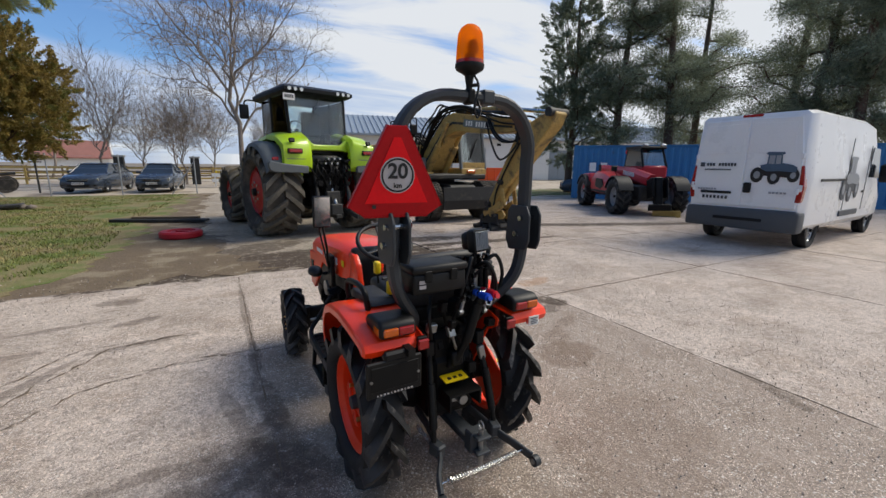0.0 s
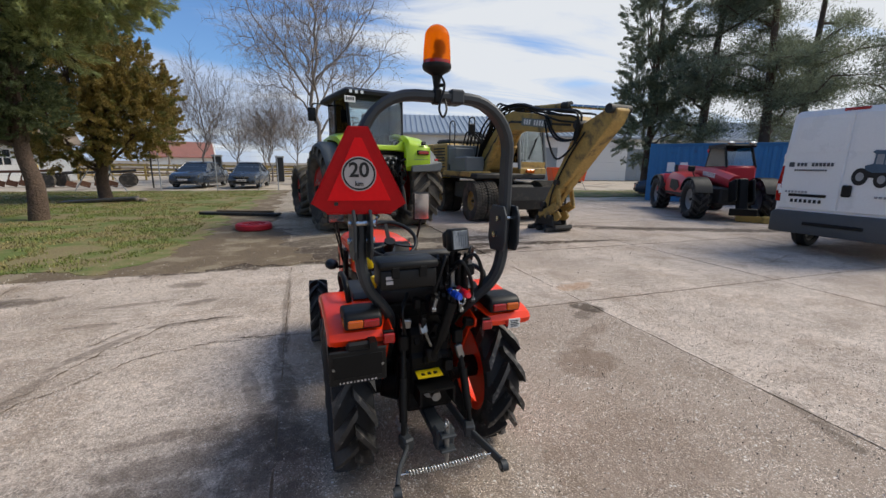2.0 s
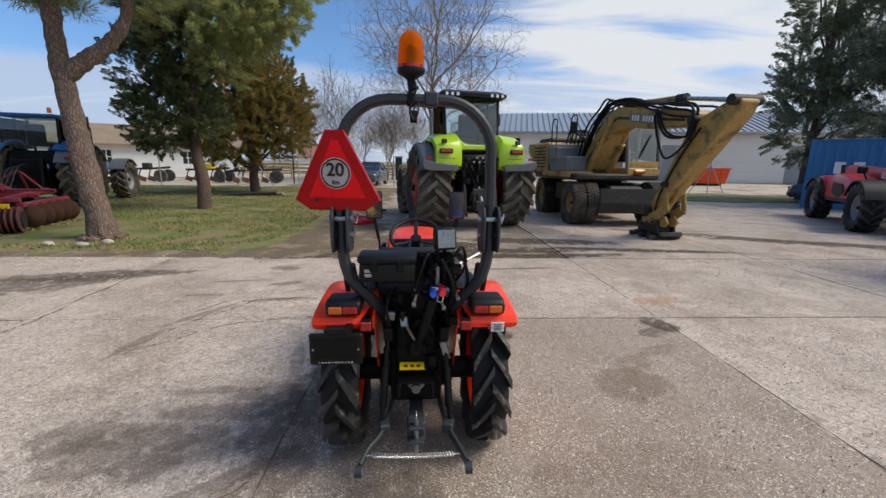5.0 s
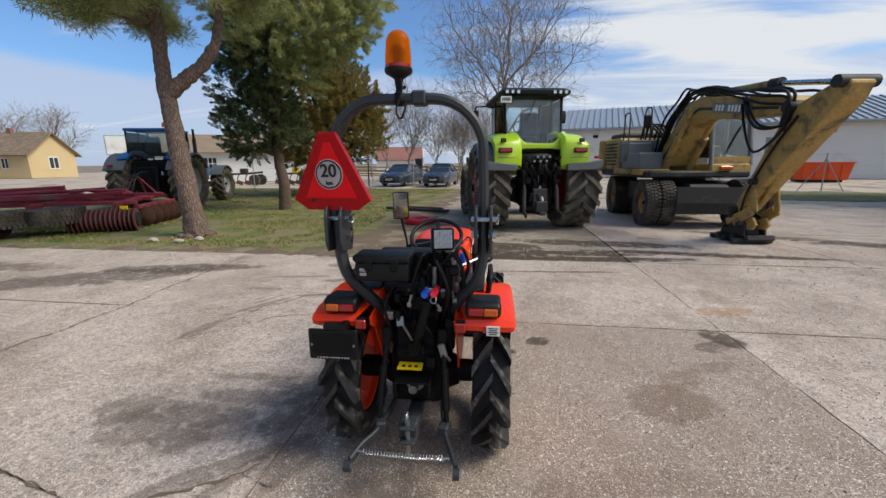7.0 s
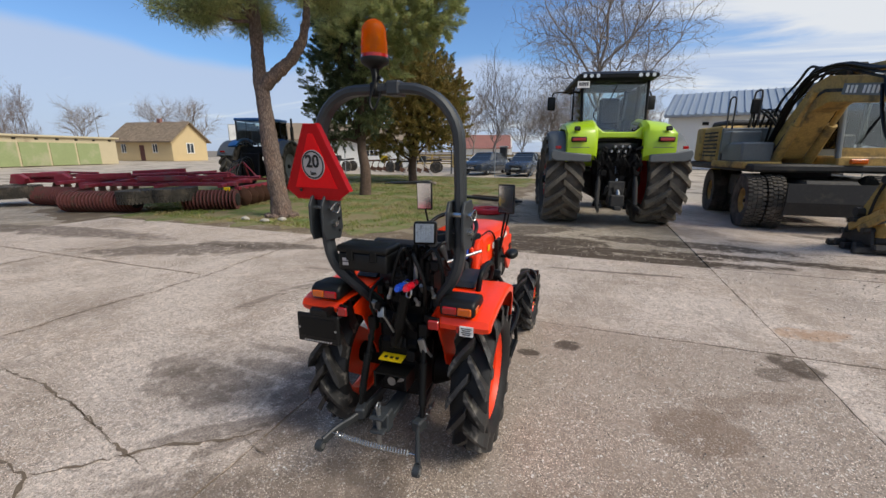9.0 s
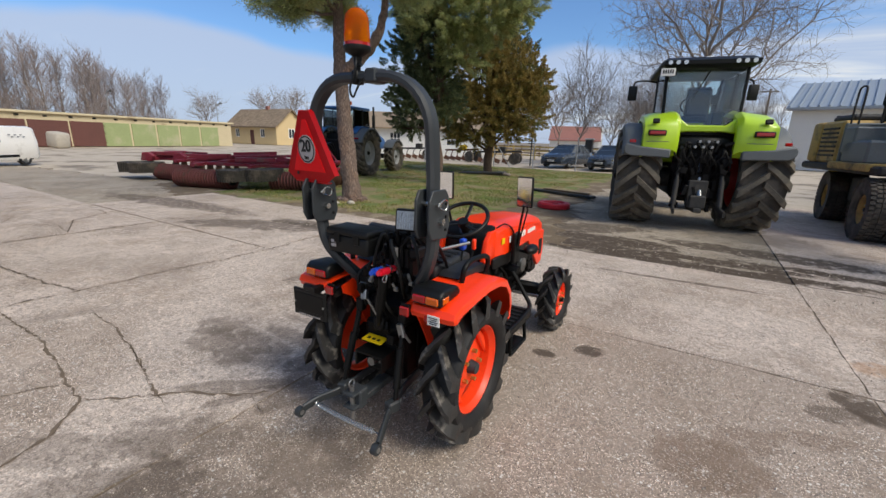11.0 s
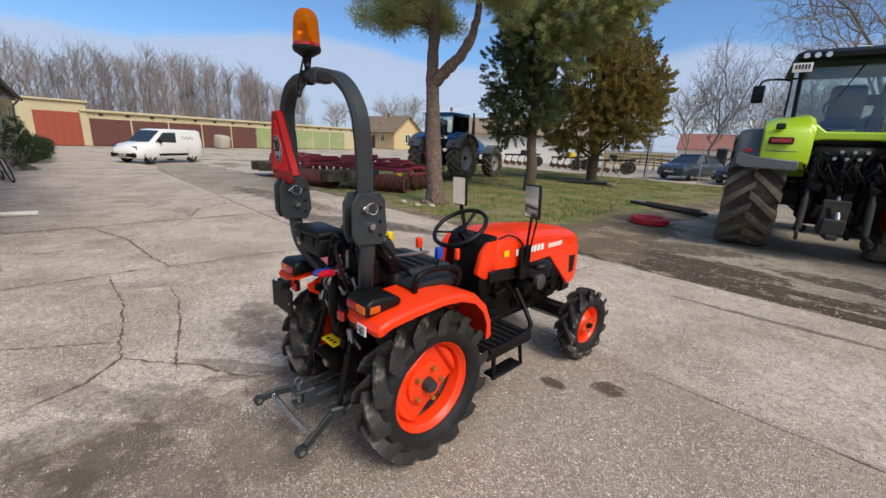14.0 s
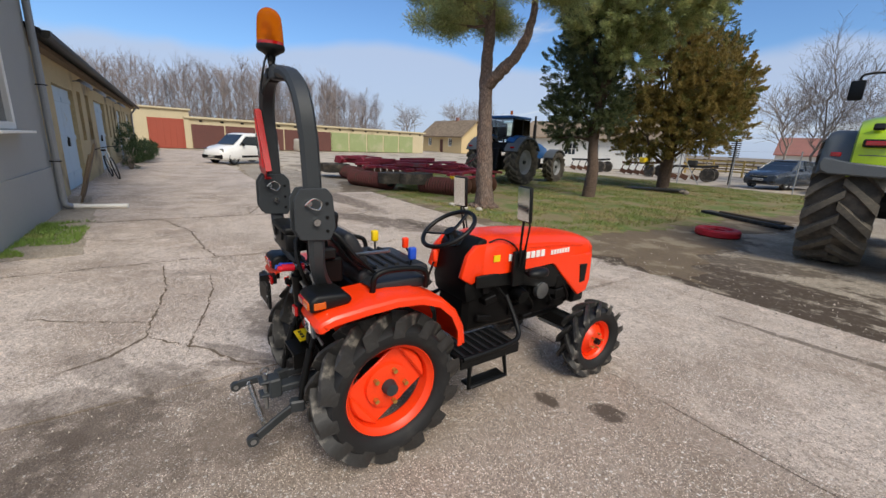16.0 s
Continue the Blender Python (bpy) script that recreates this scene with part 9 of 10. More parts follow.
for k in range(8):
    m_ = Matrix.Translation((-2.9 + 0.36 * k, 3.3, 0.32)) @ pose(0, 0, 0, 0, 0, 18)
    bm = B()
    lathe(bm, [(0.02, 0.0), (0.16, 0.02), (0.3, 0.08), (0.3, 0.088), (0.16, 0.03), (0.02, 0.012)], 18, m_)
    part("harrow_disc", smooth(bm, 40), RUST, har)
beam((4.05, 0.8, 0.6), (4.3, 2.5, 0.62))
hh_("hitch_tower", lambda b: [sweep(b, [p, (3.0, 3.9, 1.35)], 0.05, 0.05) for p in ((2.3, 3.5, 0.75), (3.6, 3.5, 0.75), (2.9, 4.6, 0.6))], MAROON)
beam((3.0, 3.4, 0.7), (3.1, 5.6, 0.55))
for k in range(4):
    hh_("hydraulic_hose", lambda b: tube(b, curve([(2.8 + 0.1 * k, 3.0, 0.85), (2.9 + 0.1 * k, 3.4, 1.35 + 0.04 * k), (3.0 + 0.08 * k, 4.0, 1.3 + 0.05 * k), (3.0, 4.8, 0.75)], 6), 0.018, 6), PLASTIC, sm=60)
hh_("yellow_tag", lambda b: box(b, (3.95, 0.45, 0.62), (0.16, 0.05, 0.12), bevel=0.01), YELLOW)
# ---- trees ----
def blades(name, centres, radius, count, length, width, material, parent, seed, up=0.3, out=0.8, label=""):
    """A crown of many thin needle sprays: count blades round each point of the twigs."""
    rg = np.random.default_rng(seed)
    c = np.repeat(np.asarray(centres, float), count, axis=0)
    n = len(c)
    off = rg.normal(size=(n, 3))
    off /= np.linalg.norm(off, axis=1)[:, None]
    rad = np.repeat(np.asarray(radius, float), count) if np.ndim(radius) else np.full(n, radius)
    p = c + off * (rad * rg.uniform(0.0, 1.0, n) ** 0.6)[:, None] * np.array([1, 1, 0.8])
    d = off * out + rg.normal(size=(n, 3)) * 0.5
    d[:, 2] += up
    d /= np.linalg.norm(d, axis=1)[:, None]
    s = np.cross(d, rg.normal(size=(n, 3)))
    s /= np.linalg.norm(s, axis=1)[:, None]
    L = (length * rg.uniform(0.6, 1.3, n))[:, None]
    w = (width * rg.uniform(0.6, 1.3, n))[:, None]
    v = np.stack([p - s * w * 0.35, p + s * w * 0.35, p + d * L * 0.6 + s * w * 0.5, p + d * L, p + d * L * 0.6 - s * w * 0.5], axis=1).reshape(-1, 3)
    me = bpy.data.meshes.new(name)
    f = np.arange(n * 5).reshape(-1, 5)
    me.from_pydata(v.tolist(), [], f.tolist())
    me.materials.append(material)
    ob = new(name, me)
    ob.parent = parent
    if label:
        ob["label"] = label
    return ob


def limb(bm, a, b, r0, r1, rg, bend=0.12, n=7, segs=4):
    """A tapering, slightly crooked limb; returns its points."""
    a, b = Vector(a), Vector(b)
    L = (b - a).length
    pts = [a]
    for k in range(1, segs):
        t = k / segs
        pts.append(a.lerp(b, t) + Vector((rg.uniform(-1, 1), rg.uniform(-1, 1), rg.uniform(-0.5, 1))) * L * bend * math.sin(math.pi * t))
    pts.append(b)
    tube(bm, pts, [r0 + (r1 - r0) * k / segs for k in range(segs + 1)], n)
    return pts


def bare_tree(m, h, seed, label, spread=0.5, twigs=5, group="", girth=0.022, levels=4, kids=5, lead=False):
    """A leafless broadleaf tree: trunk, limbs and fine twigs."""
    t = thing("bare_tree", m, label, "tree", group)
    rg = random.Random(seed)
    tr, tw = B(), B()

    def grow(p, d, L, r, lev):
        q = p + d * L
        pts = limb(tr if lev < 2 else tw, p, q, r, r * 0.55, rg, 0.1, 7 if lev < 2 else 4 if lev < 3 else 3, 4 if lev < 3 else 2)
        if lev >= levels:
            return
        n = kids + (2 if lev == 0 else 0)
        turn = rg.uniform(0, 6.28)
        for k in range(n):
            s = 0.35 + 0.65 * (k + rg.random()) / n
            i = min(int(s * (len(pts) - 1)), len(pts) - 2)
            o = pts[i].lerp(pts[i + 1], s * (len(pts) - 1) - i)
            a = 2.4 * k + turn + rg.uniform(-0.4, 0.4)
            u = d.orthogonal().normalized()
            v = d.cross(u)
            e = (d * (0.75 - 0.15 * lev * 0.5) + (u * math.cos(a) + v * math.sin(a)) * (spread + 0.25 * rg.random()) + Vector((0, 0, 0.14))).normalized()
            grow(o, e, L * rg.uniform(0.5, 0.72) * (1.0 if lev else 0.9), max(0.0055, r * (0.5 if lev else 0.45)), lev + 1)
        if lead and lev < 3:
            e = (d + Vector((rg.uniform(-0.22, 0.22), rg.uniform(-0.22, 0.22), 0.25))).normalized()
            grow(q, e, L * 0.72, r * 0.55, lev + 1)

    grow(Vector((0, 0, -0.05)), Vector((rg.uniform(-0.03, 0.03), rg.uniform(-0.03, 0.03), 1)).normalized(), h * 0.5, h * girth, 0)
    part("trunk", smooth(tr, 60), GBARK, t)
    part("branchwork", smooth(tw, 60), PALEBARK, t)
    return t


def rough_bark(bm, amp, scale):
    """Pushes the skin of a trunk in and out in long plates."""
    bm.normal_update()
    for v in bm.verts:
        q = Vector((v.co.x * scale, v.co.y * scale, v.co.z * scale * 0.35))
        v.co += v.normal * amp * (noise.noise(q) + 0.6 * noise.noise(q * 2.7))


# forked pine at the grass edge
rgp = random.Random(4)
pine = thing("pine_tree", pose(-5.2, 7.6, 0), "tall pine with a forked reddish-grey trunk on the grass", "tree")
bm = B()
tube(bm, curve([(0.02, 0, -0.05), (0.0, 0, 0.35), (-0.1, 0, 1.3), (-0.2, 0, 2.4), (-0.27, 0.02, 3.45), (-0.35, 0.1, 4.4), (-0.4, 0.1, 6.0), (-0.3, 0.1, 8.2), (-0.2, 0, 9.6)], 12), [0.245 - 0.035 * min(1, k / 12) - 0.002 * max(0, k - 12) for k in range(97)], 22)
tube(bm, curve([(-0.24, 0.0, 2.9), (0.1, 0.12, 3.2), (0.5, 0.25, 3.55), (0.8, 0.3, 4.05), (0.9, 0.3, 5.0), (0.95, 0.25, 7.6)], 10), [0.16 - 0.00225 * k for k in range(51)], 14)
rough_bark(bm, 0.035, 9.0)
ends = []
for k in range(26):
    z = rgp.uniform(4.4, 9.0)
    a = rgp.uniform(0, 6.28)
    L = rgp.uniform(1.0, 2.9) * (1.1 - abs(z - 6.5) / 7)
    base = (-0.36, 0.1, z - 0.4) if k % 2 else (0.9, 0.28, max(4.9, z - 0.6))
    e = (base[0] + L * math.cos(a), base[1] + L * math.sin(a), z + rgp.uniform(-0.2, 0.7))
    pts = limb(bm, base, e, 0.05, 0.015, rgp, 0.12, 5, 4)
    ends += pts[2:]
    for j in range(4):
        f = pts[3] + Vector((rgp.uniform(-0.8, 0.8), rgp.uniform(-0.8, 0.8), rgp.uniform(-0.3, 0.5)))
        ends += limb(bm, pts[2 + j % 3], f, 0.018, 0.006, rgp, 0.1, 4, 2)[1:]
# the low branches that hang into view
for e in ((-1.5, -0.9, 4.35), (-2.1, 0.2, 4.75), (-1.2, 0.9, 4.5), (1.2, -1.0, 4.6), (1.6, 0.6, 4.9), (-0.2, -1.4, 4.9), (2.0, -0.3, 5.4), (-2.6, -0.6, 5.3), (0.6, 1.6, 4.8)):
    pts = limb(bm, (-0.33, 0.08, 4.3) if e[0] < 0.5 else (0.9, 0.3, 5.0), e, 0.045, 0.012, rgp, 0.14, 5, 4)
    ends += pts[2:]
    for j in range(11):
        f = pts[2 + j % 3] + Vector((rgp.uniform(-0.6, 0.6), rgp.uniform(-0.6, 0.6), rgp.uniform(-0.15, 0.4)))
        ends += limb(bm, pts[2 + j % 3], f, 0.014, 0.005, rgp, 0.1, 4, 2)[1:]
part("trunk", smooth(bm, 60), BARK, pine)
blades("crown", ends, 0.33, 260, 0.13, 0.012, NEEDLE, pine, 11, 0.3, 1.0)
bm = B()
for k in range(9):
    a = k * 0.7
    blob(bm, (0.3 * math.cos(a), 0.3 * math.sin(a), 0.03), (0.13, 0.1, 0.07), k, 0.3, 1)
part("root_flare", bm, BARK, pine)


def crown_points(rg, ells, per):
    """Points near the surface of overlapping egg shapes (cx, cy, cz, rx, ry, rz)."""
    out = []
    for cx, cy, cz, rx, ry, rz in ells:
        k = int(per * (rx * ry * rz) ** (2 / 3))
        for _ in range(k):
            v = Vector((rg.gauss(0, 1), rg.gauss(0, 1), rg.gauss(0, 1))).normalized()
            lump = 1 + 0.28 * noise.noise(v * 2.3 + Vector((cx, cy, cz)))
            f = rg.uniform(0.55, 1.0) ** 0.5 * lump
            out.append((cx + v.x * rx * f, cy + v.y * ry * f, cz + v.z * rz * f))
    return out


def sprays(name, rg, ells, per, count, length, width, size, material, parent, seed, up):
    """A crown of separate sprays: each a leaning cone of leaves that starts inside an egg shape and ends past its skin."""
    gen = np.random.default_rng(seed)
    roots, tips = [], []
    for cx, cy, cz, rx, ry, rz in ells:
        for _ in range(int(per * (rx * ry * rz) ** (2 / 3))):
            v = Vector((rg.gauss(0, 1), rg.gauss(0, 1), rg.gauss(0, 1))).normalized()
            f = rg.uniform(0.55, 1.0) * (1 + 0.3 * noise.noise(v * 2.3 + Vector((cx, cy, cz))))
            p = Vector((cx + v.x * rx * f, cy + v.y * ry * f, cz + v.z * rz * f))
            d = (v + Vector((rg.uniform(-0.4, 0.4), rg.uniform(-0.4, 0.4), up + rg.uniform(-0.3, 0.3)))).normalized()
            roots.append(p)
            tips.append(d * size * rg.uniform(0.7, 1.4))
    a = np.repeat(np.array(roots), count, axis=0)
    t = np.repeat(np.array(tips), count, axis=0)
    n = len(a)
    u = gen.uniform(0, 1, n)[:, None]
    side = gen.normal(size=(n, 3))
    side /= np.linalg.norm(side, axis=1)[:, None]
    p = a + t * u + side * (size * 0.34 * (1.05 - u) * gen.uniform(0.2, 1, n)[:, None])
    d = t / np.linalg.norm(t, axis=1)[:, None] * 0.9 + side * 0.7
    d /= np.linalg.norm(d, axis=1)[:, None]
    w = np.cross(d, gen.normal(size=(n, 3)))
    w /= np.linalg.norm(w, axis=1)[:, None]
    L = (length * gen.uniform(0.6, 1.4, n))[:, None]
    w *= (width * gen.uniform(0.6, 1.3, n))[:, None]
    v = np.stack([p - w * 0.3, p + w * 0.3, p + d * L * 0.55 + w * 0.5, p + d * L, p + d * L * 0.55 - w * 0.5], axis=1).reshape(-1, 3)
    me = bpy.data.meshes.new(name)
    me.from_pydata(v.tolist(), [], np.arange(n * 5).reshape(-1, 5).tolist())
    me.materials.append(material)
    ob = new(name, me)
    ob.parent = parent
    return ob


def evergreen(m, label, trunk, ells, material, seed, per=60, count=60, length=0.1, width=0.03, size=0.42, up=0.4, second=None, name="evergreen_tree", group="", limbs=22):
    t = thing(name, m, label, "tree", group)
    rg = random.Random(seed)
    bm = B()
    ps = curve(trunk[0], 4)
    tube(bm, ps, [trunk[1] * (1 - 0.75 * k / (len(ps) - 1)) for k in range(len(ps))], 10)
    for k in range(limbs):
        e = ells[k % len(ells)]
        p = ps[min(len(ps) - 1, int(len(ps) * rg.uniform(0.3, 0.95)))]
        d = Vector((e[0] + rg.uniform(-0.8, 0.8) * e[3], e[1] + rg.uniform(-0.8, 0.8) * e[4], e[2] + rg.uniform(-0.7, 0.6) * e[5]))
        limb(bm, p, d, trunk[1] * 0.3, 0.012, rg, 0.1, 5, 4)
    part("trunk", smooth(bm, 60), BARK if material is NEEDLE else DBARK, t)
    sprays("crown", rg, ells, per, count, length, width, size, material, t, seed, up)
    if second:
        sprays("upper_crown", rg, second[0], per * 0.85, count, length * 1.9, width * 0.72, size * 1.1, second[1], t, seed + 1, up)
    return t


# dark juniper with a lighter pine crown grown through it
evergreen(pose(-5.95, 12.75, 0), "tall evergreen with a dense dark crown on a bare trunk", ([(0, 0, -0.05), (0.05, 0, 0.9), (-0.1, 0.05, 1.8), (0.0, 0.1, 3.5), (0.1, 0, 6), (0.1, 0, 8)], 0.22),
          [(-0.9, 0.0, 2.75, 1.0, 1.05, 1.0), (-1.1, 0.1, 3.9, 1.0, 1.05, 1.25), (-0.6, 0.2, 4.8, 1.1, 1.15, 1.15), (-0.15, 0.0, 3.3, 0.85, 0.9, 1.0), (-1.3, 0.1, 2.3, 0.5, 0.55, 0.5), (0.35, 0.1, 2.6, 0.5, 0.55, 0.5), (-0.7, 0, 5.9, 0.9, 0.9, 0.9)], DNEEDLE, 21, 200, 105, 0.065, 0.023, 0.3, 0.45,
          second=([(0.3, 0.0, 5.3, 1.5, 1.5, 1.0), (1.6, 0.2, 5.6, 1.3, 1.3, 0.95), (-0.5, 0.0, 6.6, 1.5, 1.5, 1.2), (2.5, 0.4, 5.9, 0.95, 1.0, 0.7), (1.0, 0.0, 7.3, 1.6, 1.6, 1.2), (0.8, 0.0, 4.4, 0.8, 0.8, 0.6), (3.0, 0.4, 6.6, 0.8, 0.8, 0.55), (0.2, 0.0, 8.6, 1.4, 1.4, 1.0)], NEEDLE))
# ochre winter thuja
evergreen(pose(-6.75, 18.8, 0), "broad thuja with ochre winter foliage on a short trunk", ([(0, 0, -0.05), (-0.05, 0, 0.8), (0.1, 0, 1.8), (0, 0, 4.5), (0, 0, 6)], 0.24),
          [(-0.6, -0.3, 2.75, 1.85, 1.8, 1.55), (-0.3, -0.1, 4.4, 1.65, 1.7, 1.4), (1.0, 0.1, 3.0, 1.55, 1.5, 1.4), (-0.2, -0.2, 5.7, 1.15, 1.2, 1.1), (1.9, 0.0, 2.9, 0.85, 0.9, 1.1), (-1.6, -0.6, 2.9, 0.95, 1.0, 1.2), (1.2, 0.2, 4.6, 1.15, 1.2, 1.1), (2.1, 0.2, 4.1, 0.6, 0.6, 0.7), (-0.1, -0.2, 6.7, 0.7, 0.7, 0.9)], OCHRE, 31, 135, 100, 0.08, 0.032, 0.36, 0.5)
evergreen(pose(-7.55, 20.6, 0), "tall dark green thuja behind the ochre one", ([(0, 0, -0.05), (0.05, 0, 1.5), (0, 0, 4.5), (0, 0, 7.5)], 0.14),
          [(0.9, 0.5, 3.6, 1.3, 1.3, 1.4), (0.6, 0.4, 5.4, 1.3, 1.3, 1.5), (0.3, 0.2, 7.2, 0.9, 0.9, 1.3), (1.7, 0.6, 4.2, 0.9, 0.9, 0.9)], DNEEDLE, 33, 100, 80, 0.085, 0.03, 0.4, 0.5)

# pines behind the containers
def big_pine(m, h, seed, lean, low, label="tall dark pine with an open crown behind the containers", dense=1.0):
    t = thing("pine_tree", m, label, "tree", "pines behind the containers")
    rg = random.Random(seed)
    bm = B()
    tr = curve([(0, 0, -0.05), (lean * 0.15, 0, h * 0.25), (lean * 0.5, 0, h * 0.55), (lean, 0, h)], 5)
    tube(bm, tr, [h * 0.02 * (1 - 0.75 * k / (len(tr) - 1)) for k in range(len(tr))], 9)
    ends = []
    for k in range(30):
        f = rg.uniform(low, 1.0)
        p = tr[min(len(tr) - 1, int(f * (len(tr) - 1)))]
        a = rg.uniform(0, 6.28)
        L = h * rg.uniform(0.12, 0.3) * (1.25 - f * 0.8)
        e = p + Vector((L * math.cos(a), L * math.sin(a), L * rg.uniform(-0.05, 0.4)))
        pts = limb(bm, p, e, h * 0.006, 0.015, rg, 0.12, 5, 4)
        ends += pts[2:]
        for j in range(5):
            q = pts[1 + j % 4] + Vector((rg.uniform(-1, 1), rg.uniform(-1, 1), rg.uniform(-0.2, 0.5))) * h * 0.075
            ends += limb(bm, pts[1 + j % 4], q, 0.02, 0.008, rg, 0.1, 4, 2)[1:]
    part("trunk", smooth(bm, 60), DBARK, t)
    blades("crown", ends, h * 0.042, int(150 * dense), 0.16, 0.026, FARNEEDLE, t, seed, 0.25, 1.0)
    return t


for x, y, h, s, ln, lo in ((21.3, 17.2, 15, 41, -1.0, 0.3), (22.8, 14.6, 15, 42, 0.8, 0.3), (26.2, 9.7, 15, 43, -1.2, 0.32), (25.8, 7.6, 14, 44, 2.6, 0.35), (27.0, 5.6, 15, 45, 1.2, 0.3), (31, 12.5, 17, 46, 0.6, 0.2), (34, 6.0, 17, 47, 0.4, 0.2), (30, 17.5, 16, 48, 0.2, 0.2)):
    big_pine(pose(x, y, 0, 0, 0, s * 37), h, s, ln, lo)
evergreen(pose(19.6, 19.0, 0), "dense dark juniper beside the containers", ([(0, 0, -0.05), (0, 0, 2), (0.1, 0, 6), (0, 0, 11)], 0.26),
          [(0, 0, 3.6, 1.8, 1.8, 2.2), (0.2, 0, 6.4, 2.0, 1.9, 2.2), (0, 0, 9.4, 1.8, 1.7, 2.2), (-0.9, 0, 5.0, 1.3, 1.3, 1.4), (0.2, 0.3, 11.8, 1.3, 1.3, 1.7)], FARNEEDLE, 51, 70, 80, 0.12, 0.036, 0.5, 0.4, name="juniper_tree")

# bare broadleaf trees
def poplar(m, h, seed, label, group, girth=0.009, sides=34, reach=0.24):
    """A tall slim leafless tree: one stem drawn up to the top, with steep side branches and twigs."""
    t = thing("bare_tree", m, label, "tree", group)
    rg = random.Random(seed)
    bm = B()
    stem = [Vector((rg.uniform(-0.25, 0.25) * k / 6, rg.uniform(-0.25, 0.25) * k / 6, h * k / 8 - 0.05 * (k == 0))) for k in range(9)]
    tube(bm, stem, [h * girth * (1 - 0.11 * k) for k in range(9)], 6)
    part("trunk", smooth(bm, 60), GBARK, t)
    bm = B()
    for k in range(sides):
        f = rg.uniform(0.18, 0.93)
        i = min(7, int(f * 8))
        p = stem[i].lerp(stem[i + 1], f * 8 - i)
        a = rg.uniform(0, 6.28)
        L = h * reach * rg.uniform(0.7, 1.1) * (1.1 - f * 0.5)
        q = p + Vector((math.cos(a) * L * 0.62, math.sin(a) * L * 0.62, L * 0.78))
        ps = limb(bm, p, q, h * girth * 0.3, 0.012, rg, 0.08, 3, 3)
        for j in range(11):
            s0 = ps[1 + j % 3]
            e = s0 + Vector((rg.uniform(-0.4, 0.4), rg.uniform(-0.4, 0.4), rg.uniform(0.35, 0.9))) * L * 0.5
            limb(bm, s0, e, 0.013, 0.005, rg, 0.08, 3, 1)
    part("branchwork", smooth(bm, 60), DARKTWIG, t)
    return t


bare_tree(pose(1.6, 32.3, 0, 0, 0, 40), 15.5, 6, "large leafless tree with a spreading crown of fine twigs", 0.66, group="bare trees by the fence", girth=0.0125, levels=5, kids=5, lead=True)
for x, y, h, s in ((-6.4, 36.5, 11.5, 8), (-4.6, 40, 10, 9), (-1.9, 37.0, 10.5, 10), (0.2, 41, 10, 12), (-2.9, 44, 10, 14), (6.5, 57, 12, 15)):
    bare_tree(pose(x, y, 0, 0, 0, s * 50), h * 0.68, s, "slender leafless tree behind the rail fence", 0.42, group="bare trees by the fence", girth=0.011, levels=4, kids=6, lead=True)
for x, y, h, s in ((-17.5, 46, 11, 61), (-13.5, 52, 10, 62), (-62, 52, 12, 63), (-66, 49, 11, 64), (-70, 40, 10, 65)):
    bare_tree(pose(x, y, 0, 0, 0, s * 30), h, s, "small leafless tree behind the houses", 0.5, group="bare trees behind the houses", girth=0.011, levels=3, kids=8)
row = [poplar(pose(-61 - 1.2 * k, -24 + 2.4 * k, 0, 0, 0, k * 77) @ Matrix.Scale(0.74, 4), 15.0, 71 + k, "tall leafless poplar in a row behind the garages", "poplar row behind the garages", sides=62, reach=0.25) for k in range(5)]
rr_ = random.Random(8)
for k in range(120):
    x, y = -60 - rr_.uniform(0, 12) - k * 0.055, -26 + k * 0.51
    sc = (0.8 + 0.0024 * k) * rr_.uniform(0.93, 1.07) * (1.0 - 0.3 * max(0, (k - 92) / 28))
    copy_thing(row[k % 5], pose(x, y, 0, 0, 0, k * 61) @ Matrix.Scale(sc, 4))
for k in range(14):
    copy_thing(row[k % 5], pose(6 + k * 5.0, 72 + 3 * math.sin(k), 0, 0, 0, k * 47) @ Matrix.Scale(rr_.uniform(0.6, 0.8), 4))

# shrubs by the shed
def shrub(m, ells, label, seed):
    t = thing("shrub", m, label, "shrub", "shrubs along the shed")
    rg = random.Random(seed)
    bm = B()
    for k in range(7):
        limb(bm, (0, 0, -0.03), (rg.uniform(-0.4, 0.4), rg.uniform(-0.3, 0.3), rg.uniform(0.4, 0.9)), 0.03, 0.01, rg)
    part("stems", bm, GBARK, t)
    blades("leaves", crown_points(rg, ells, 420), 0.09, 22, 0.06, 0.022, HEDGE, t, seed, 0.2)
    return t


shrub(pose(-17.5, -0.3, 0), [(0, 0, 0.75, 0.42, 0.42, 0.75), (0, 0, 1.3, 0.28, 0.28, 0.5)], "slim dark green cypress shrub by the shed", 3)
shrub(pose(-22.2, -0.1, 0), [(0, 0, 0.55, 0.75, 0.6, 0.5), (0.8, 0, 0.5, 0.6, 0.5, 0.45)], "rounded green shrub by the shed", 4)
shrub(pose(-24.2, 0.0, 0), [(0, 0, 0.5, 0.7, 0.6, 0.5), (-0.8, 0, 0.55, 0.6, 0.55, 0.5)], "rounded green shrub by the shed", 5)

# ---- winter grass ----
GRASSM = mat("winter_grass_blades", rgb("6f7a38"), 0.8, var=0.35, scale=0.7, bump=0.0, coords="World", isl=0.35, tint=(rgb("94865a"), 0.44, 0.58))


def inside(p, poly):
    x, y = p
    c = False
    for (x0, y0), (x1, y1) in zip(poly, poly[1:] + poly[:1]):
        if (y0 > y) != (y1 > y) and x < (x1 - x0) * (y - y0) / (y1 - y0) + x0:
            c = not c
    return c


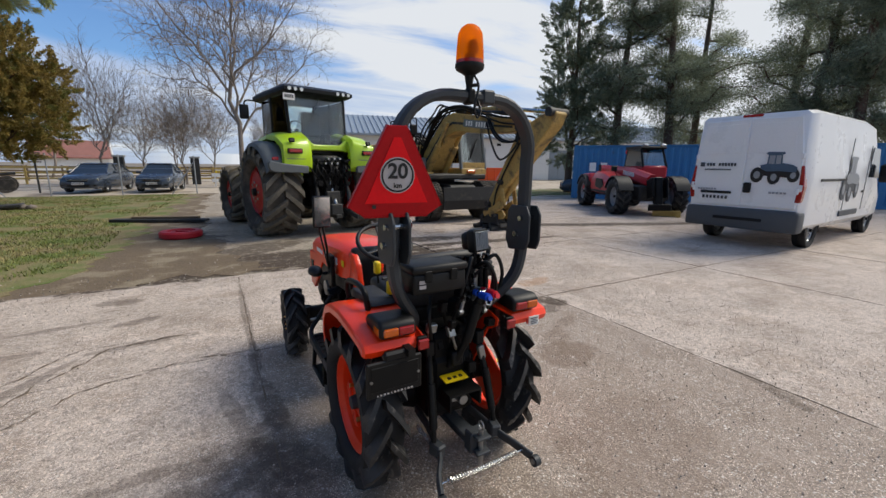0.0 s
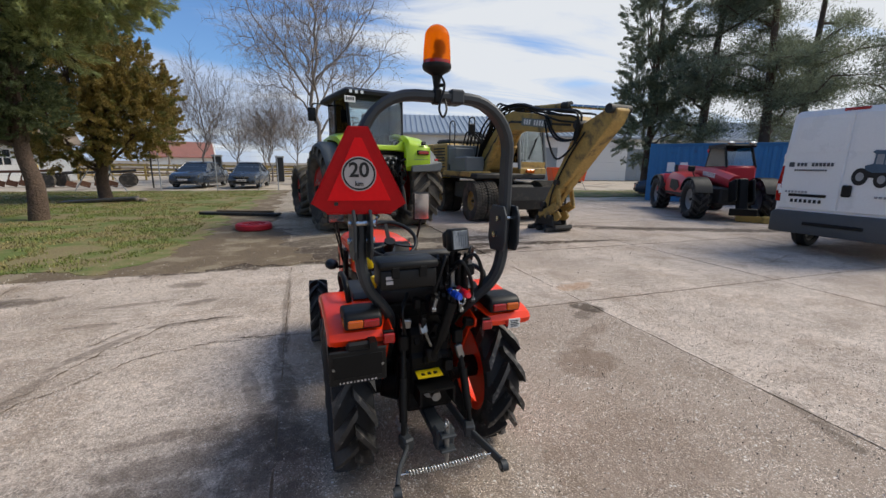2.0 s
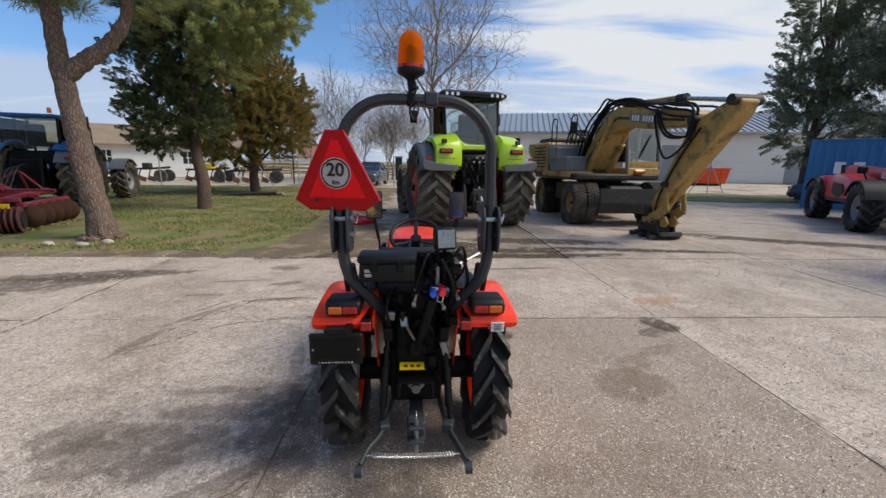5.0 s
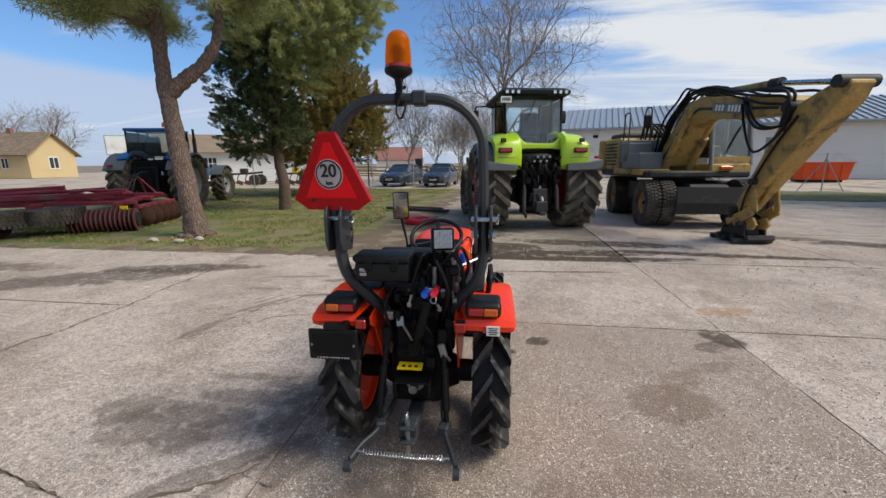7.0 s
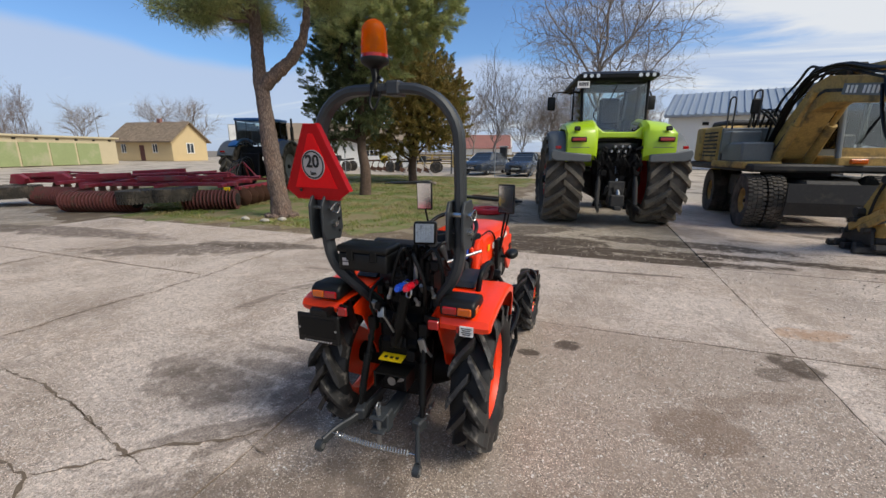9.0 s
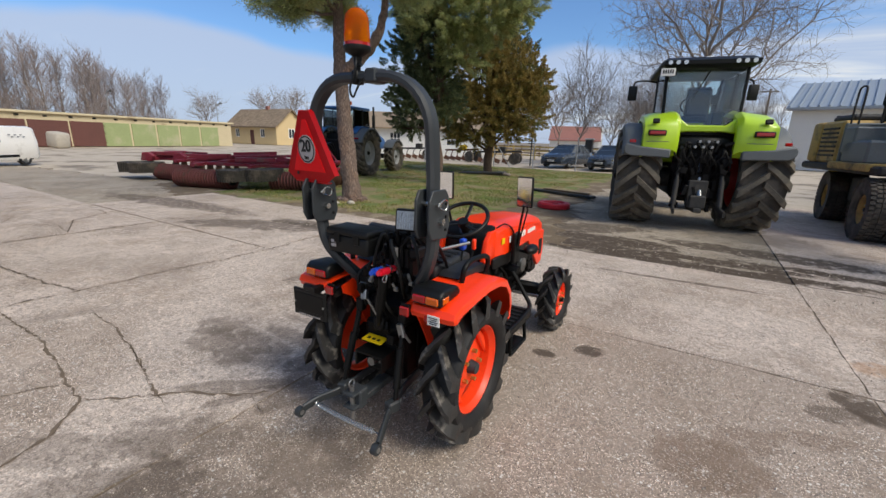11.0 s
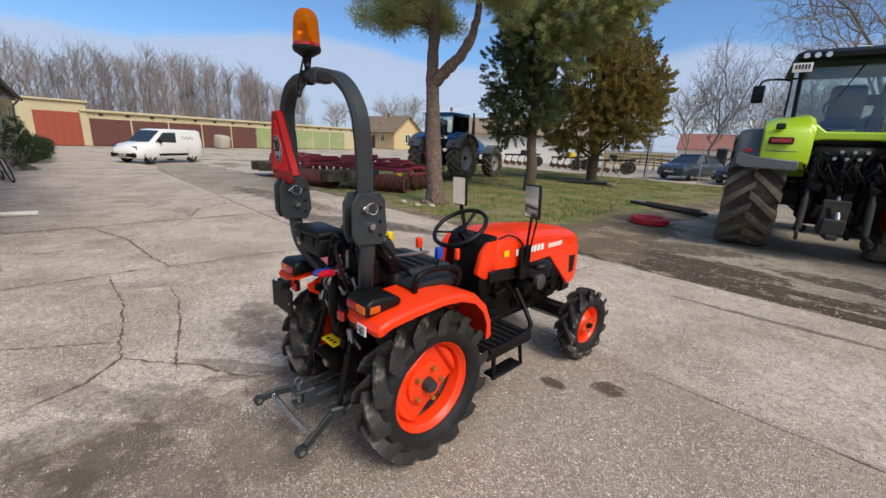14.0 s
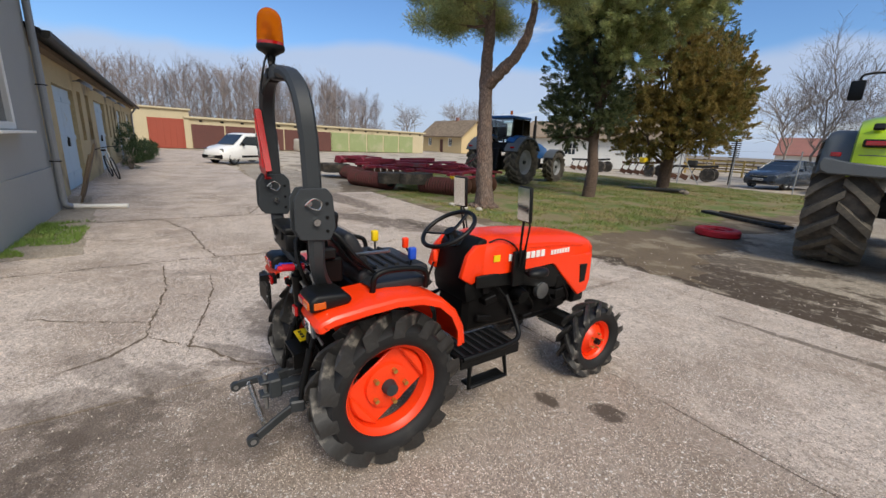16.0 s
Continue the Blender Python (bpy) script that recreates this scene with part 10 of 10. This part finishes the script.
LAWNP = [(-2.5, 6.5), (-1.8, 8.2), (-2.0, 13), (-1.2, 24), (-19.5, 24), (-15, 9.7), (-8.4, 6.6), (-5.0, 6.6)]
rgn = np.random.default_rng(17)
cand = np.column_stack([rgn.uniform(-19.5, -0.8, 150000), 6 + 18 * rgn.uniform(0, 1, 150000) ** 1.5])
keep = []
for x, y in cand:
    if inside((x, y), LAWNP) and noise.noise(Vector((x * 0.55, y * 0.55, 3))) + 0.5 * noise.noise(Vector((x * 2.2, y * 2.2, 1))) > 0.0 - 0.018 * (y - 6) and rgn.random() < min(1, 0.25 + (y - 5.6) * 0.4):
        keep.append((x, y))
keep = np.array(keep)
n = len(keep)
a = rgn.uniform(0, 6.28, n)
h = rgn.uniform(0.02, 0.06, n)
w = rgn.uniform(0.006, 0.014, n)
dx, dy = np.cos(a), np.sin(a)
lx, ly = rgn.normal(0, 0.025, n), rgn.normal(0, 0.025, n)
z0 = np.zeros(n)
V = np.stack([np.column_stack([keep[:, 0] - dx * w, keep[:, 1] - dy * w, z0 - 0.003]), np.column_stack([keep[:, 0] + dx * w, keep[:, 1] + dy * w, z0 - 0.003]), np.column_stack([keep[:, 0] + lx, keep[:, 1] + ly, h])], axis=1).reshape(-1, 3)
me = bpy.data.meshes.new("grass")
me.from_pydata(V.tolist(), [], np.arange(n * 3).reshape(-1, 3).tolist())
me.materials.append(GRASSM)
tagged(new("grass", me), "short patchy winter grass with yellowed blades", "grass", kind="stuff")


# green tufts at the foot of the grey wall
cand = np.column_stack([rgn.uniform(-5.9, -3.7, 6000), -0.9 + 0.75 * rgn.uniform(0, 1, 6000) ** 1.6])
keep = np.array([(x, y) for x, y in cand if noise.noise(Vector((x * 1.6, y * 1.6, 8))) > -0.15 + 0.5 * (y + 0.6)])
n = len(keep)
a = rgn.uniform(0, 6.28, n)
h = rgn.uniform(0.02, 0.07, n)
w = rgn.uniform(0.004, 0.01, n)
V = np.stack([np.column_stack([keep[:, 0] - np.cos(a) * w, keep[:, 1] - np.sin(a) * w, np.full(n, 0.004)]), np.column_stack([keep[:, 0] + np.cos(a) * w, keep[:, 1] + np.sin(a) * w, np.full(n, 0.004)]), np.column_stack([keep[:, 0] + rgn.normal(0, 0.03, n), keep[:, 1] + rgn.normal(0, 0.03, n), h])], axis=1).reshape(-1, 3)
me = bpy.data.meshes.new("grass_tufts")
me.from_pydata(V.tolist(), [], np.arange(n * 3).reshape(-1, 3).tolist())
me.materials.append(mat("fresh_grass_blades", rgb("6f8a3c"), 0.8, var=0.3, scale=0.9, bump=0.0, coords="World", isl=0.3, tint=(rgb("94905a"), 0.5, 0.66)))
tagged(new("grass_tufts", me), "green grass tufts along the foot of the grey wall", "grass", kind="stuff")
# ---- fences and loose things ----
def post_fence(pts, h, label):
    """Grey steel posts with two wires between them, slanting struts at the ends."""
    f = thing("wire_fence", I4, label, "fence")
    for k, (x, y) in enumerate(pts):
        bm = B()
        rod(bm, (x, y, -0.1), (x, y, h), 0.03, n=8)
        part("post", bm, ZINC, f)
    for (x0, y0), (x1, y1) in zip(pts, pts[1:]):
        for z in (0.25, 0.75, 1.25, h - 0.08):
            bm = B()
            rod(bm, (x0, y0, z), (x1, y1, z), 0.004, n=4)
            part("wire", bm, ZINC, f)
    for x, y, dx in ((pts[1][0], pts[1][1], 1.1), (pts[1][0], pts[1][1], -1.1), (pts[-1][0], pts[-1][1], -1.1)):
        bm = B()
        rod(bm, (x, y, h * 0.85), (x + dx, y + 0.1, -0.05), 0.024, n=7)
        part("strut", bm, ZINC, f)
    return f


post_fence([(-14.5, 24.6), (-9.2, 24.8), (-6.6, 24.9), (-4.0, 25.0), (-0.9, 25.2)], 1.9, "grey steel post and wire fence along the grass")
post_fence([(13.5, 24.5), (18, 23.5), (23, 22.3), (28, 21)], 1.9, "grey steel post fence before the hall")


def rail_fence(x0, y0, x1, y1, label, material):
    f = thing("rail_fence", I4, label, "fence")
    L = math.hypot(x1 - x0, y1 - y0)
    n = int(L / 2.2)
    a = math.degrees(math.atan2(y1 - y0, x1 - x0))
    for k in range(n + 1):
        t = k / n
        bm = B()
        box(bm, (x0 + (x1 - x0) * t, y0 + (y1 - y0) * t, 0.6), (0.12, 0.12, 1.3), (0, 0, a), bevel=0.01)
        part("post", bm, material, f)
    for z in (0.35, 0.75, 1.12):
        for k in range(n):
            t = (k + 0.5) / n
            bm = B()
            box(bm, (x0 + (x1 - x0) * t, y0 + (y1 - y0) * t - 0.08, z + 0.02 * ((k * 7) % 3 - 1)), (L / n - 0.02, 0.04, 0.13), (0, 0, a), bevel=0.006)
            part("rail", bm, material, f)
    return f


rail_fence(-30, 40.5, 4.5, 38.5, "weathered yellowish wooden rail fence beyond the cars", YWOOD)
rail_fence(-34, 47.5, 2, 47, "grey weathered rail fence further back", WOOD)
for k, (x, y) in enumerate(((-5.6, 35.2), (-1.2, 35.5))):
    g = thing("gate_post", pose(x, y, 0), "dark square brick gate post", "post", "gate posts")
    bm = B()
    box(bm, (0, 0, 0.95), (0.55, 0.55, 1.9), bevel=0.02)
    part("shaft", bm, DARKIRON, g)
    bm = B()
    box(bm, (0, 0, 1.95), (0.68, 0.68, 0.12), bevel=0.02)
    part("cap", bm, PLASTER_G, g)
bench = thing("white_barrier", pose(1.0, 33.4, 0, 0, 0, 3), "white painted low barrier board by the road", "barrier")
for z in (0.35, 0.72):
    bm = B()
    box(bm, (0, 0, z), (2.4, 0.05, 0.24), bevel=0.01)
    part("board", bm, WHITE, bench)
for x in (-1, 0, 1):
    bm = B()
    box(bm, (x, 0.05, 0.4), (0.1, 0.08, 0.9), bevel=0.01)
    part("post", bm, WHITE, bench)
bm = B()
for k in range(9):
    box(bm, (-0.9 + k * 0.22, -0.028, 0.95), (0.16, 0.012, 0.14))
part("bar_print", bm, YELLOW, bench)

# red wheel weight on the ground
wt = thing("wheel_weight", pose(-0.72, 9.95, 0) @ Matrix.Scale(0.8, 4), "round red cast-iron wheel weight lying on the dirt", "weight")
bm = B()
lathe(bm, [(0.17, 0.0), (0.46, 0.0), (0.49, 0.03), (0.49, 0.13), (0.45, 0.17), (0.33, 0.17), (0.3, 0.13), (0.17, 0.13)], 40, pose(0, 0, 0, 0, -90, 0), closed=True)
rimw = part("disc", smooth(bm, 35), REDWT, wt)
for k in range(4):
    bm = B()
    a = k * math.pi / 2 + 0.5
    rod(bm, (0.24 * math.cos(a), 0.24 * math.sin(a), 0.125), (0.24 * math.cos(a), 0.24 * math.sin(a), 0.15), 0.03, n=10)
    part("boss", bm, REDWT, rimw)
# dark planks beside the green tractor
for x, y, L, rz in ((-1.35, 12.75, 2.3, -22),):
    p = thing("plank", pose(x, y, 0, 0, 0, rz), "dark weathered plank lying on the dirt", "plank", "planks on the dirt")
    bm = B()
    box(bm, (0, 0, 0.045), (L, 0.28, 0.07), bevel=0.008)
    part("board", bm, DARKIRON, p)
    bm = B()
    box(bm, (0.1, 0.1, 0.105), (L * 0.7, 0.14, 0.05), (0, 0, 2), bevel=0.006)
    part("batten", bm, WOOD, p)
# slab and stones at the thuja's foot
sl = thing("flat_slab", pose(-6.6, 17.9, 0, 0, 0, 8), "dark flat slab leaning at the foot of the thuja", "slab")
bm = B()
box(bm, (0, 0, 0.07), (2.2, 0.8, 0.09), (0, -3, 0), bevel=0.02)
part("board", bm, DARKIRON, sl)
for k in range(3):
    s_ = thing("stone", pose(-5.75 + 0.25 * k, 17.8 + 0.15 * (k % 2), 0.0), "grey rounded stone at the foot of the thuja", "stone", "stones at the thuja")
    bm = B()
    blob(bm, (0, 0, 0.07), (0.13, 0.11, 0.09), k + 2, 0.3, 2)
    part("rock", smooth(bm, 60), GBARK, s_)
# stones by the pine
for k, (x, y) in enumerate(((-4.75, 7.1), (-5.0, 6.85), (-5.6, 6.9))):
    s_ = thing("stone", pose(x, y, 0), "small pale stone by the pine's roots", "stone", "stones at the pine")
    bm = B()
    blob(bm, (0, 0, 0.03), (0.11, 0.08, 0.05), k + 7, 0.35, 2)
    part("rock", smooth(bm, 60), SACK, s_)

# orange skip and props before the hall
sk = thing("skip", pose(24.6, 33.6, 0, 0, 0, -14), "bright orange open steel skip before the hall", "skip")
bm = B()
prism(bm, [(-1.5, 0.15), (1.5, 0.15), (1.75, 1.35), (-1.75, 1.35)], -0.8, 0.8, "y", bevel=0.02)
b0 = part("tub", bm, SKIPO, sk)
for x in (-1.1, -0.37, 0.37, 1.1):
    bm = B()
    box(bm, (x, -0.83, 0.75), (0.08, 0.06, 1.15), bevel=0.01)
    part("rib", bm, SKIPO, b0)
bm = B()
box(bm, (0, 0, 1.38), (3.6, 1.72, 0.08), bevel=0.02)
part("rim", bm, SKIPO, sk)
bm = B()
box(bm, (0, 0, 0.07), (2.6, 1.2, 0.16))
part("skid", bm, DARKIRON, sk)

# bicycle against the shed
bike = thing("bicycle", pose(-13.9, -0.5, 0, 12, 0, 14), "white and black bicycle standing by the shed", "bicycle")
for x in (-0.52, 0.52):
    bm = B()
    tube(bm, [(x + 0.33 * math.cos(a), 0, 0.34 + 0.33 * math.sin(a)) for a in np.linspace(0, 6.283, 33)[:-1]], 0.018, 8, closed=True)
    w = part("wheel", smooth(bm, 60), RUBBER, bike)
    bm = B()
    for k in range(14):
        a = k * 6.283 / 14
        rod(bm, (x, 0.01 * (k % 2), 0.34), (x + 0.32 * math.cos(a), 0, 0.34 + 0.32 * math.sin(a)), 0.002, n=4)
    part("spokes", bm, STEEL, w)
for a, b_ in (((-0.52, 0, 0.34), (-0.1, 0, 0.3)), ((-0.1, 0, 0.3), (-0.18, 0, 0.82)), ((-0.1, 0, 0.3), (0.36, 0, 0.78)), ((-0.16, 0, 0.74), (0.36, 0, 0.8)), ((-0.52, 0, 0.34), (-0.16, 0, 0.74)), ((0.52, 0, 0.34), (0.34, 0, 0.92))):
    bm = B()
    rod(bm, a, b_, 0.018, n=8)
    part("frame_tube", bm, WHITE, bike)
bm = B()
box(bm, (-0.2, 0, 0.87), (0.26, 0.13, 0.06), bevel=0.025)
part("saddle", bm, VINYL, bike)
bm = B()
tube(bm, curve([(0.28, -0.27, 0.95), (0.36, -0.12, 0.98), (0.36, 0.12, 0.98), (0.28, 0.27, 0.95)], 4), 0.012, 7)
part("handlebar", bm, BLACK, bike)
# leaning boards by the downpipe and a white pipe on the ground
for k, (x, dx) in enumerate(((-8.3, 0.0), (-8.5, 0.12), (-8.05, 0.2))):
    p = thing("leaning_board", pose(x, -0.62, 0, -16, 4 * k - 4, 0), "weathered board leaning against the shed wall", "board", "boards at the shed")
    bm = B()
    box(bm, (0, 0, 0.62), (0.16, 0.03, 1.25 - 0.2 * k), bevel=0.004)
    part("board", bm, WOOD, p)
wp = thing("drain_pipe", pose(-7.45, -0.62, 0, 0, 0, 80), "white plastic drain pipe lying on the gravel", "pipe")
bm = B()
rod(bm, (0.0, 0, 0.045), (0.85, 0, 0.045), 0.045, n=16)
part("tube", smooth(bm, 40), WHITE, wp)
bm = B()
rod(bm, (-0.06, 0, 0.05), (0.08, 0, 0.05), 0.054, n=16)
part("collar", smooth(bm, 40), WHITE, wp)

# old implements beyond the lawn
for x, y, rz, mt in ((-10.2, 27.8, 12, DARKIRON), (-13.8, 28.6, -10, RUST), (-17.6, 28.0, 5, DARKIRON)):
    im = thing("old_plough", pose(x, y, 0, 0, 0, rz), "rusty dark plough parked beyond the grass", "farm implement", "old implements")
    bm = B()
    sweep(bm, [(-1.6, 0, 0.8), (0.4, 0, 0.85), (1.6, 0, 0.95)], 0.14, 0.16, side=(0, 0, 1))
    part("beam", bm, mt, im)
    for k in range(5):
        bm = B()
        sweep(bm, curve([(-1.4 + 0.6 * k, 0, 0.8), (-1.5 + 0.6 * k, -0.1, 0.45), (-1.3 + 0.6 * k, -0.15, 0.05)], 4), 0.05, 0.08)
        tn = part("tine", bm, mt, im)
        bm = B()
        box(bm, (-1.3 + 0.6 * k, -0.2, 0.2), (0.45, 0.05, 0.3), (0, 20, 25), bevel=0.02)
        part("share", bm, RUST, tn)
    for s in (-1, 1):
        bm = B()
        rod(bm, (1.2, s * 0.5 - 0.08, 0.4), (1.2, s * 0.5 + 0.08, 0.4), 0.4, n=20)
        part("wheel", smooth(bm, 40), DRUBBER, im)
    bm = B()
    box(bm, (0.2, 0, 1.05), (0.5, 0.4, 0.35), bevel=0.05)
    part("seat_box", bm, YELLOW if mt is RUST else DARKIRON, im)
# drums of plough packers seen as dark stacked rings
pk = thing("stacked_packer", pose(-3.9, 25.9, 0), "dark stacked ring packer standing by the fence", "farm implement")
bm = B()
rod(bm, (0, 0, 0), (0, 0, 3.4), 0.06, n=8)
part("shaft", bm, DARKIRON, pk)
for k in range(9):
    bm = B()
    rod(bm, (0, 0, 2.05 + 0.15 * k), (0, 0, 2.12 + 0.15 * k), 0.34, n=18)
    part("ring", bm, DARKIRON, pk)
pk.matrix_basis = pose(-7.6, 27.2, 0) @ Matrix.Scale(0.72, 4)

# billboard frame and street lamps in the distance
bbd = thing("billboard", pose(-45.0, 47.5, 0, 0, 0, 38), "grey steel billboard frame beyond the house", "sign")
for x in (-2.2, 2.2):
    bm = B()
    rod(bm, (x, 0, 0), (x, 0, 5.2), 0.09, n=8)
    part("post", bm, ZINC, bbd)
bm = B()
box(bm, (0, -0.1, 4.0), (6.0, 0.12, 2.4), bevel=0.02)
part("panel", bm, ZINC, bbd)
for x in (-1, 1):
    bm = B()
    box(bm, (x * 1.5, -0.18, 4.0), (2.8, 0.04, 2.2))
    part("sheet", bm, PLASTER_W, bbd)
for x, y in ((-52, 20), (-55, 33.5)):
    lp = thing("street_lamp", pose(x, y, 0), "slim grey street lamp behind the garages", "lamp", "street lamps")
    bm = B()
    tube(bm, curve([(0, 0, 0), (0, 0, 4.8), (0.1, 0, 5.3), (0.7, 0, 5.5)], 4), 0.05, 8)
    part("pole", bm, ZINC, lp)
    bm = B()
    box(bm, (0.95, 0, 5.5), (0.5, 0.18, 0.1), bevel=0.03)
    part("head", bm, DARKIRON, lp)
# bulk bag by the garages
bg_ = thing("bulk_bag", pose(-44.3, 13.2, 0, 0, 0, 20), "white bulk bag beside the garage row", "bag")
bm = B()
box(bm, (0, 0, 0.65), (1.3, 1.1, 1.3), (0, 8, 0), bevel=0.2, seg=2)
part("sack", smooth(bm, 50), SACK, bg_)

# overhead line
for x, y in ((-26, 58), (8, 63), (40, 60)):
    po = thing("power_pole", pose(x, y, 0), "wooden power pole with a cross arm", "pole", "power poles")
    bm = B()
    rod(bm, (0, 0, 0), (0, 0, 8.4), 0.14, 0.1, 8)
    part("mast", bm, WOOD, po)
    bm = B()
    box(bm, (0, 0, 8.1), (1.6, 0.1, 0.12))
    part("cross_arm", bm, WOOD, po)

# ---- cracks in the concrete, filled with dirt ----
def crack(pts, w, seed):
    """A crooked crack of uneven width with small side cracks, its dirt lying just proud of the worn rim."""
    rg = random.Random(seed)
    bm = B()

    def strip(line, wide, step):
        ps = []
        wob = 0.0
        for (x0, y0), (x1, y1) in zip(line, line[1:]):
            n = max(2, int(math.hypot(x1 - x0, y1 - y0) / step))
            for k in range(n):
                t = k / n
                wob = wob * 0.75 + rg.uniform(-0.014, 0.014)
                ps.append(Vector((x0 + (x1 - x0) * t + wob, y0 + (y1 - y0) * t - wob * 0.8 + rg.uniform(-0.006, 0.006), 0.0068)))
        prev = None
        for k, p in enumerate(ps):
            d = (ps[min(k + 1, len(ps) - 1)] - ps[max(k - 1, 0)]).normalized()
            nv = Vector((-d.y, d.x, 0)) * wide * rg.uniform(0.15, 1.0) ** 1.5 * min(1, 0.2 + k * 0.2, 0.2 + (len(ps) - 1 - k) * 0.2)
            q = (bm.verts.new(p + nv), bm.verts.new(p - nv))
            if prev:
                bm.faces.new((prev[0], prev[1], q[1], q[0]))
            prev = q
        return ps

    main = strip(pts, w, 0.035)
    for k in range(len(main) // 28):
        p = main[rg.randrange(len(main))]
        a = rg.uniform(0, 6.28)
        L = rg.uniform(0.08, 0.3)
        strip([(p.x, p.y), (p.x + L * math.cos(a), p.y + L * math.sin(a))], w * 0.45, 0.03)
    return tagged(part("concrete_crack", bm, SEAM), "dirt-filled crack in the concrete slab", "crack", "cracks in the concrete", "structure")


CR = [([(-2.72, 0.82), (-1.97, 0.84), (-1.22, 0.79), (-0.69, 0.71), (-0.45, 0.5), (-0.33, 0.22)], 0.016), ([(-0.69, 0.72), (-0.4, 0.98), (-0.02, 1.26), (0.18, 1.43)], 0.014), ([(-2.16, 1.26), (-1.55, 1.22), (-1.05, 1.14), (-0.69, 1.06), (-0.2, 0.92)], 0.011), ([(-1.47, -0.12), (-1.28, 0.22), (-0.98, 0.75)], 0.01),
      ([(-5.75, 0.8), (-4.6, 1.15), (-3.4, 1.26), (-2.85, 1.4)], 0.016), ([(-5.85, 2.2), (-6.95, 2.6), (-7.3, 3.2), (-7.95, 3.3)], 0.018), ([(-8.7, 1.9), (-8.0, 2.1), (-7.4, 1.8), (-6.6, 2.3), (-5.9, 2.2)], 0.012), ([(-1.52, 2.62), (-1.21, 3.52), (-0.85, 4.0), (-0.3, 4.1)], 0.014), ([(-1.39, 3.6), (-1.05, 4.1), (-0.47, 4.04)], 0.01),
      ([(0.2, 3.44), (-0.24, 3.5), (-0.9, 3.3), (-1.5, 2.65)], 0.01), ([(6.7, 4.4), (7.6, 4.2), (8.6, 4.5), (9.6, 4.3)], 0.012), ([(-10.8, 0.9), (-11.0, 1.8), (-10.6, 3.3)], 0.016), ([(-14.0, 0.9), (-13.7, 2.0), (-14.1, 3.3)], 0.018), ([(-1.22, 1.17), (-0.52, 1.01)], 0.01),
      ([(3.6, 7.6), (4.6, 7.4), (5.6, 7.5)], 0.012), ([(-5.6, -1.2), (-4.8, -0.6), (-4.2, 0.3), (-4.3, 0.75)], 0.012), ([(-2.84, -1.5), (-2.85, 1.0), (-2.72, 3.3), (-2.9, 5.9)], 0.014), ([(-5.82, -0.2), (-5.8, 1.5), (-5.82, 3.4)], 0.016), ([(-8.6, -0.1), (-8.4, 1.5), (-8.1, 3.4)], 0.016), ([(-11.75, -0.1), (-11.7, 3.4)], 0.016)]
for k, (c, w) in enumerate(CR):
    crack(c, w, k)

# loose grit and crumbs on the ground
rgg = np.random.default_rng(23)
bm = B()
pts = []
for k in range(7000):
    x, y = rgg.uniform(-9, 9), rgg.uniform(-0.9, 8)
    if k % 2:
        x, y = rgg.uniform(-1.5, 5.0), rgg.uniform(0.2, 4.5)
    elif rgg.random() < 0.35:
        y = 6.0 + rgg.normal(0, 0.5)
    pts.append((x, y))
vv, ff = [], []
for x, y in pts:
    r = float(rgg.uniform(0.0025, 0.0065) if 0 < y < 4.5 else rgg.uniform(0.004, 0.013))
    a = rgg.uniform(0, 6.28, 4)
    b = len(vv)
    for j in range(4):
        vv.append((x + r * math.cos(a[0] + j * 1.57) * rgg.uniform(0.6, 1.2), y + r * math.sin(a[0] + j * 1.57) * rgg.uniform(0.6, 1.2), 0.0))
    vv.append((x, y, r * 0.9 + 0.004))
    ff += [(b, b + 1, b + 4), (b + 1, b + 2, b + 4), (b + 2, b + 3, b + 4), (b + 3, b, b + 4)]
bm.free()
me = bpy.data.meshes.new("loose_grit")
me.from_pydata(vv, [], ff)
GRIT = mat("loose_grit_stones", rgb("a3998c"), 0.95, var=0.2, bump=0.0, isl=0.6)
me.materials.append(GRIT)
tagged(new("loose_grit", me), "loose grit and crumbs scattered on the concrete", "grit", kind="stuff")
# ---- concrete slabs of the yard, each one a piece of the pavement ----
pavement = tagged(new("pavement"), "worn concrete slab yard with dirt-filled joints", "pavement", kind="structure")
rs = random.Random(5)


def JR(b):
    """Cross joints of a slab column."""
    return [y for y in JY if y != 0.76]


cells = [(a, b, c, d) for a, b in zip(JX, JX[1:]) for c, d in zip(JR(b), JR(b)[1:]) if not (b < -8 and c > 3.4)]
cells += [(a, b, c, d) for a, b in zip(JX[14:], JX[15:]) for c, d in ((6.07, 8.9), (8.9, 11.7), (11.7, 14.5))]
for a, b, c, d in cells:
    bm = B()
    g = 0.004 if 0.16 in (a, b) else 0.015 if b < -2 else 0.010
    w, h = b - a - 2 * g, d - c - 2 * g
    top = []
    for (x0, y0), (x1, y1) in zip(((0, 0), (w, 0), (w, h), (0, h)), ((w, 0), (w, h), (0, h), (0, 0))):
        for k in range(30):
            t = k / 30
            x, y = x0 + (x1 - x0) * t, y0 + (y1 - y0) * t
            top.append((a + g + x + rs.uniform(-0.008, 0.008), c + g + y + rs.uniform(-0.008, 0.008)))
    z = rs.uniform(-0.003, 0.003)
    prism(bm, top, -0.09, z, "z")
    part("slab", bm, CONC, pavement)
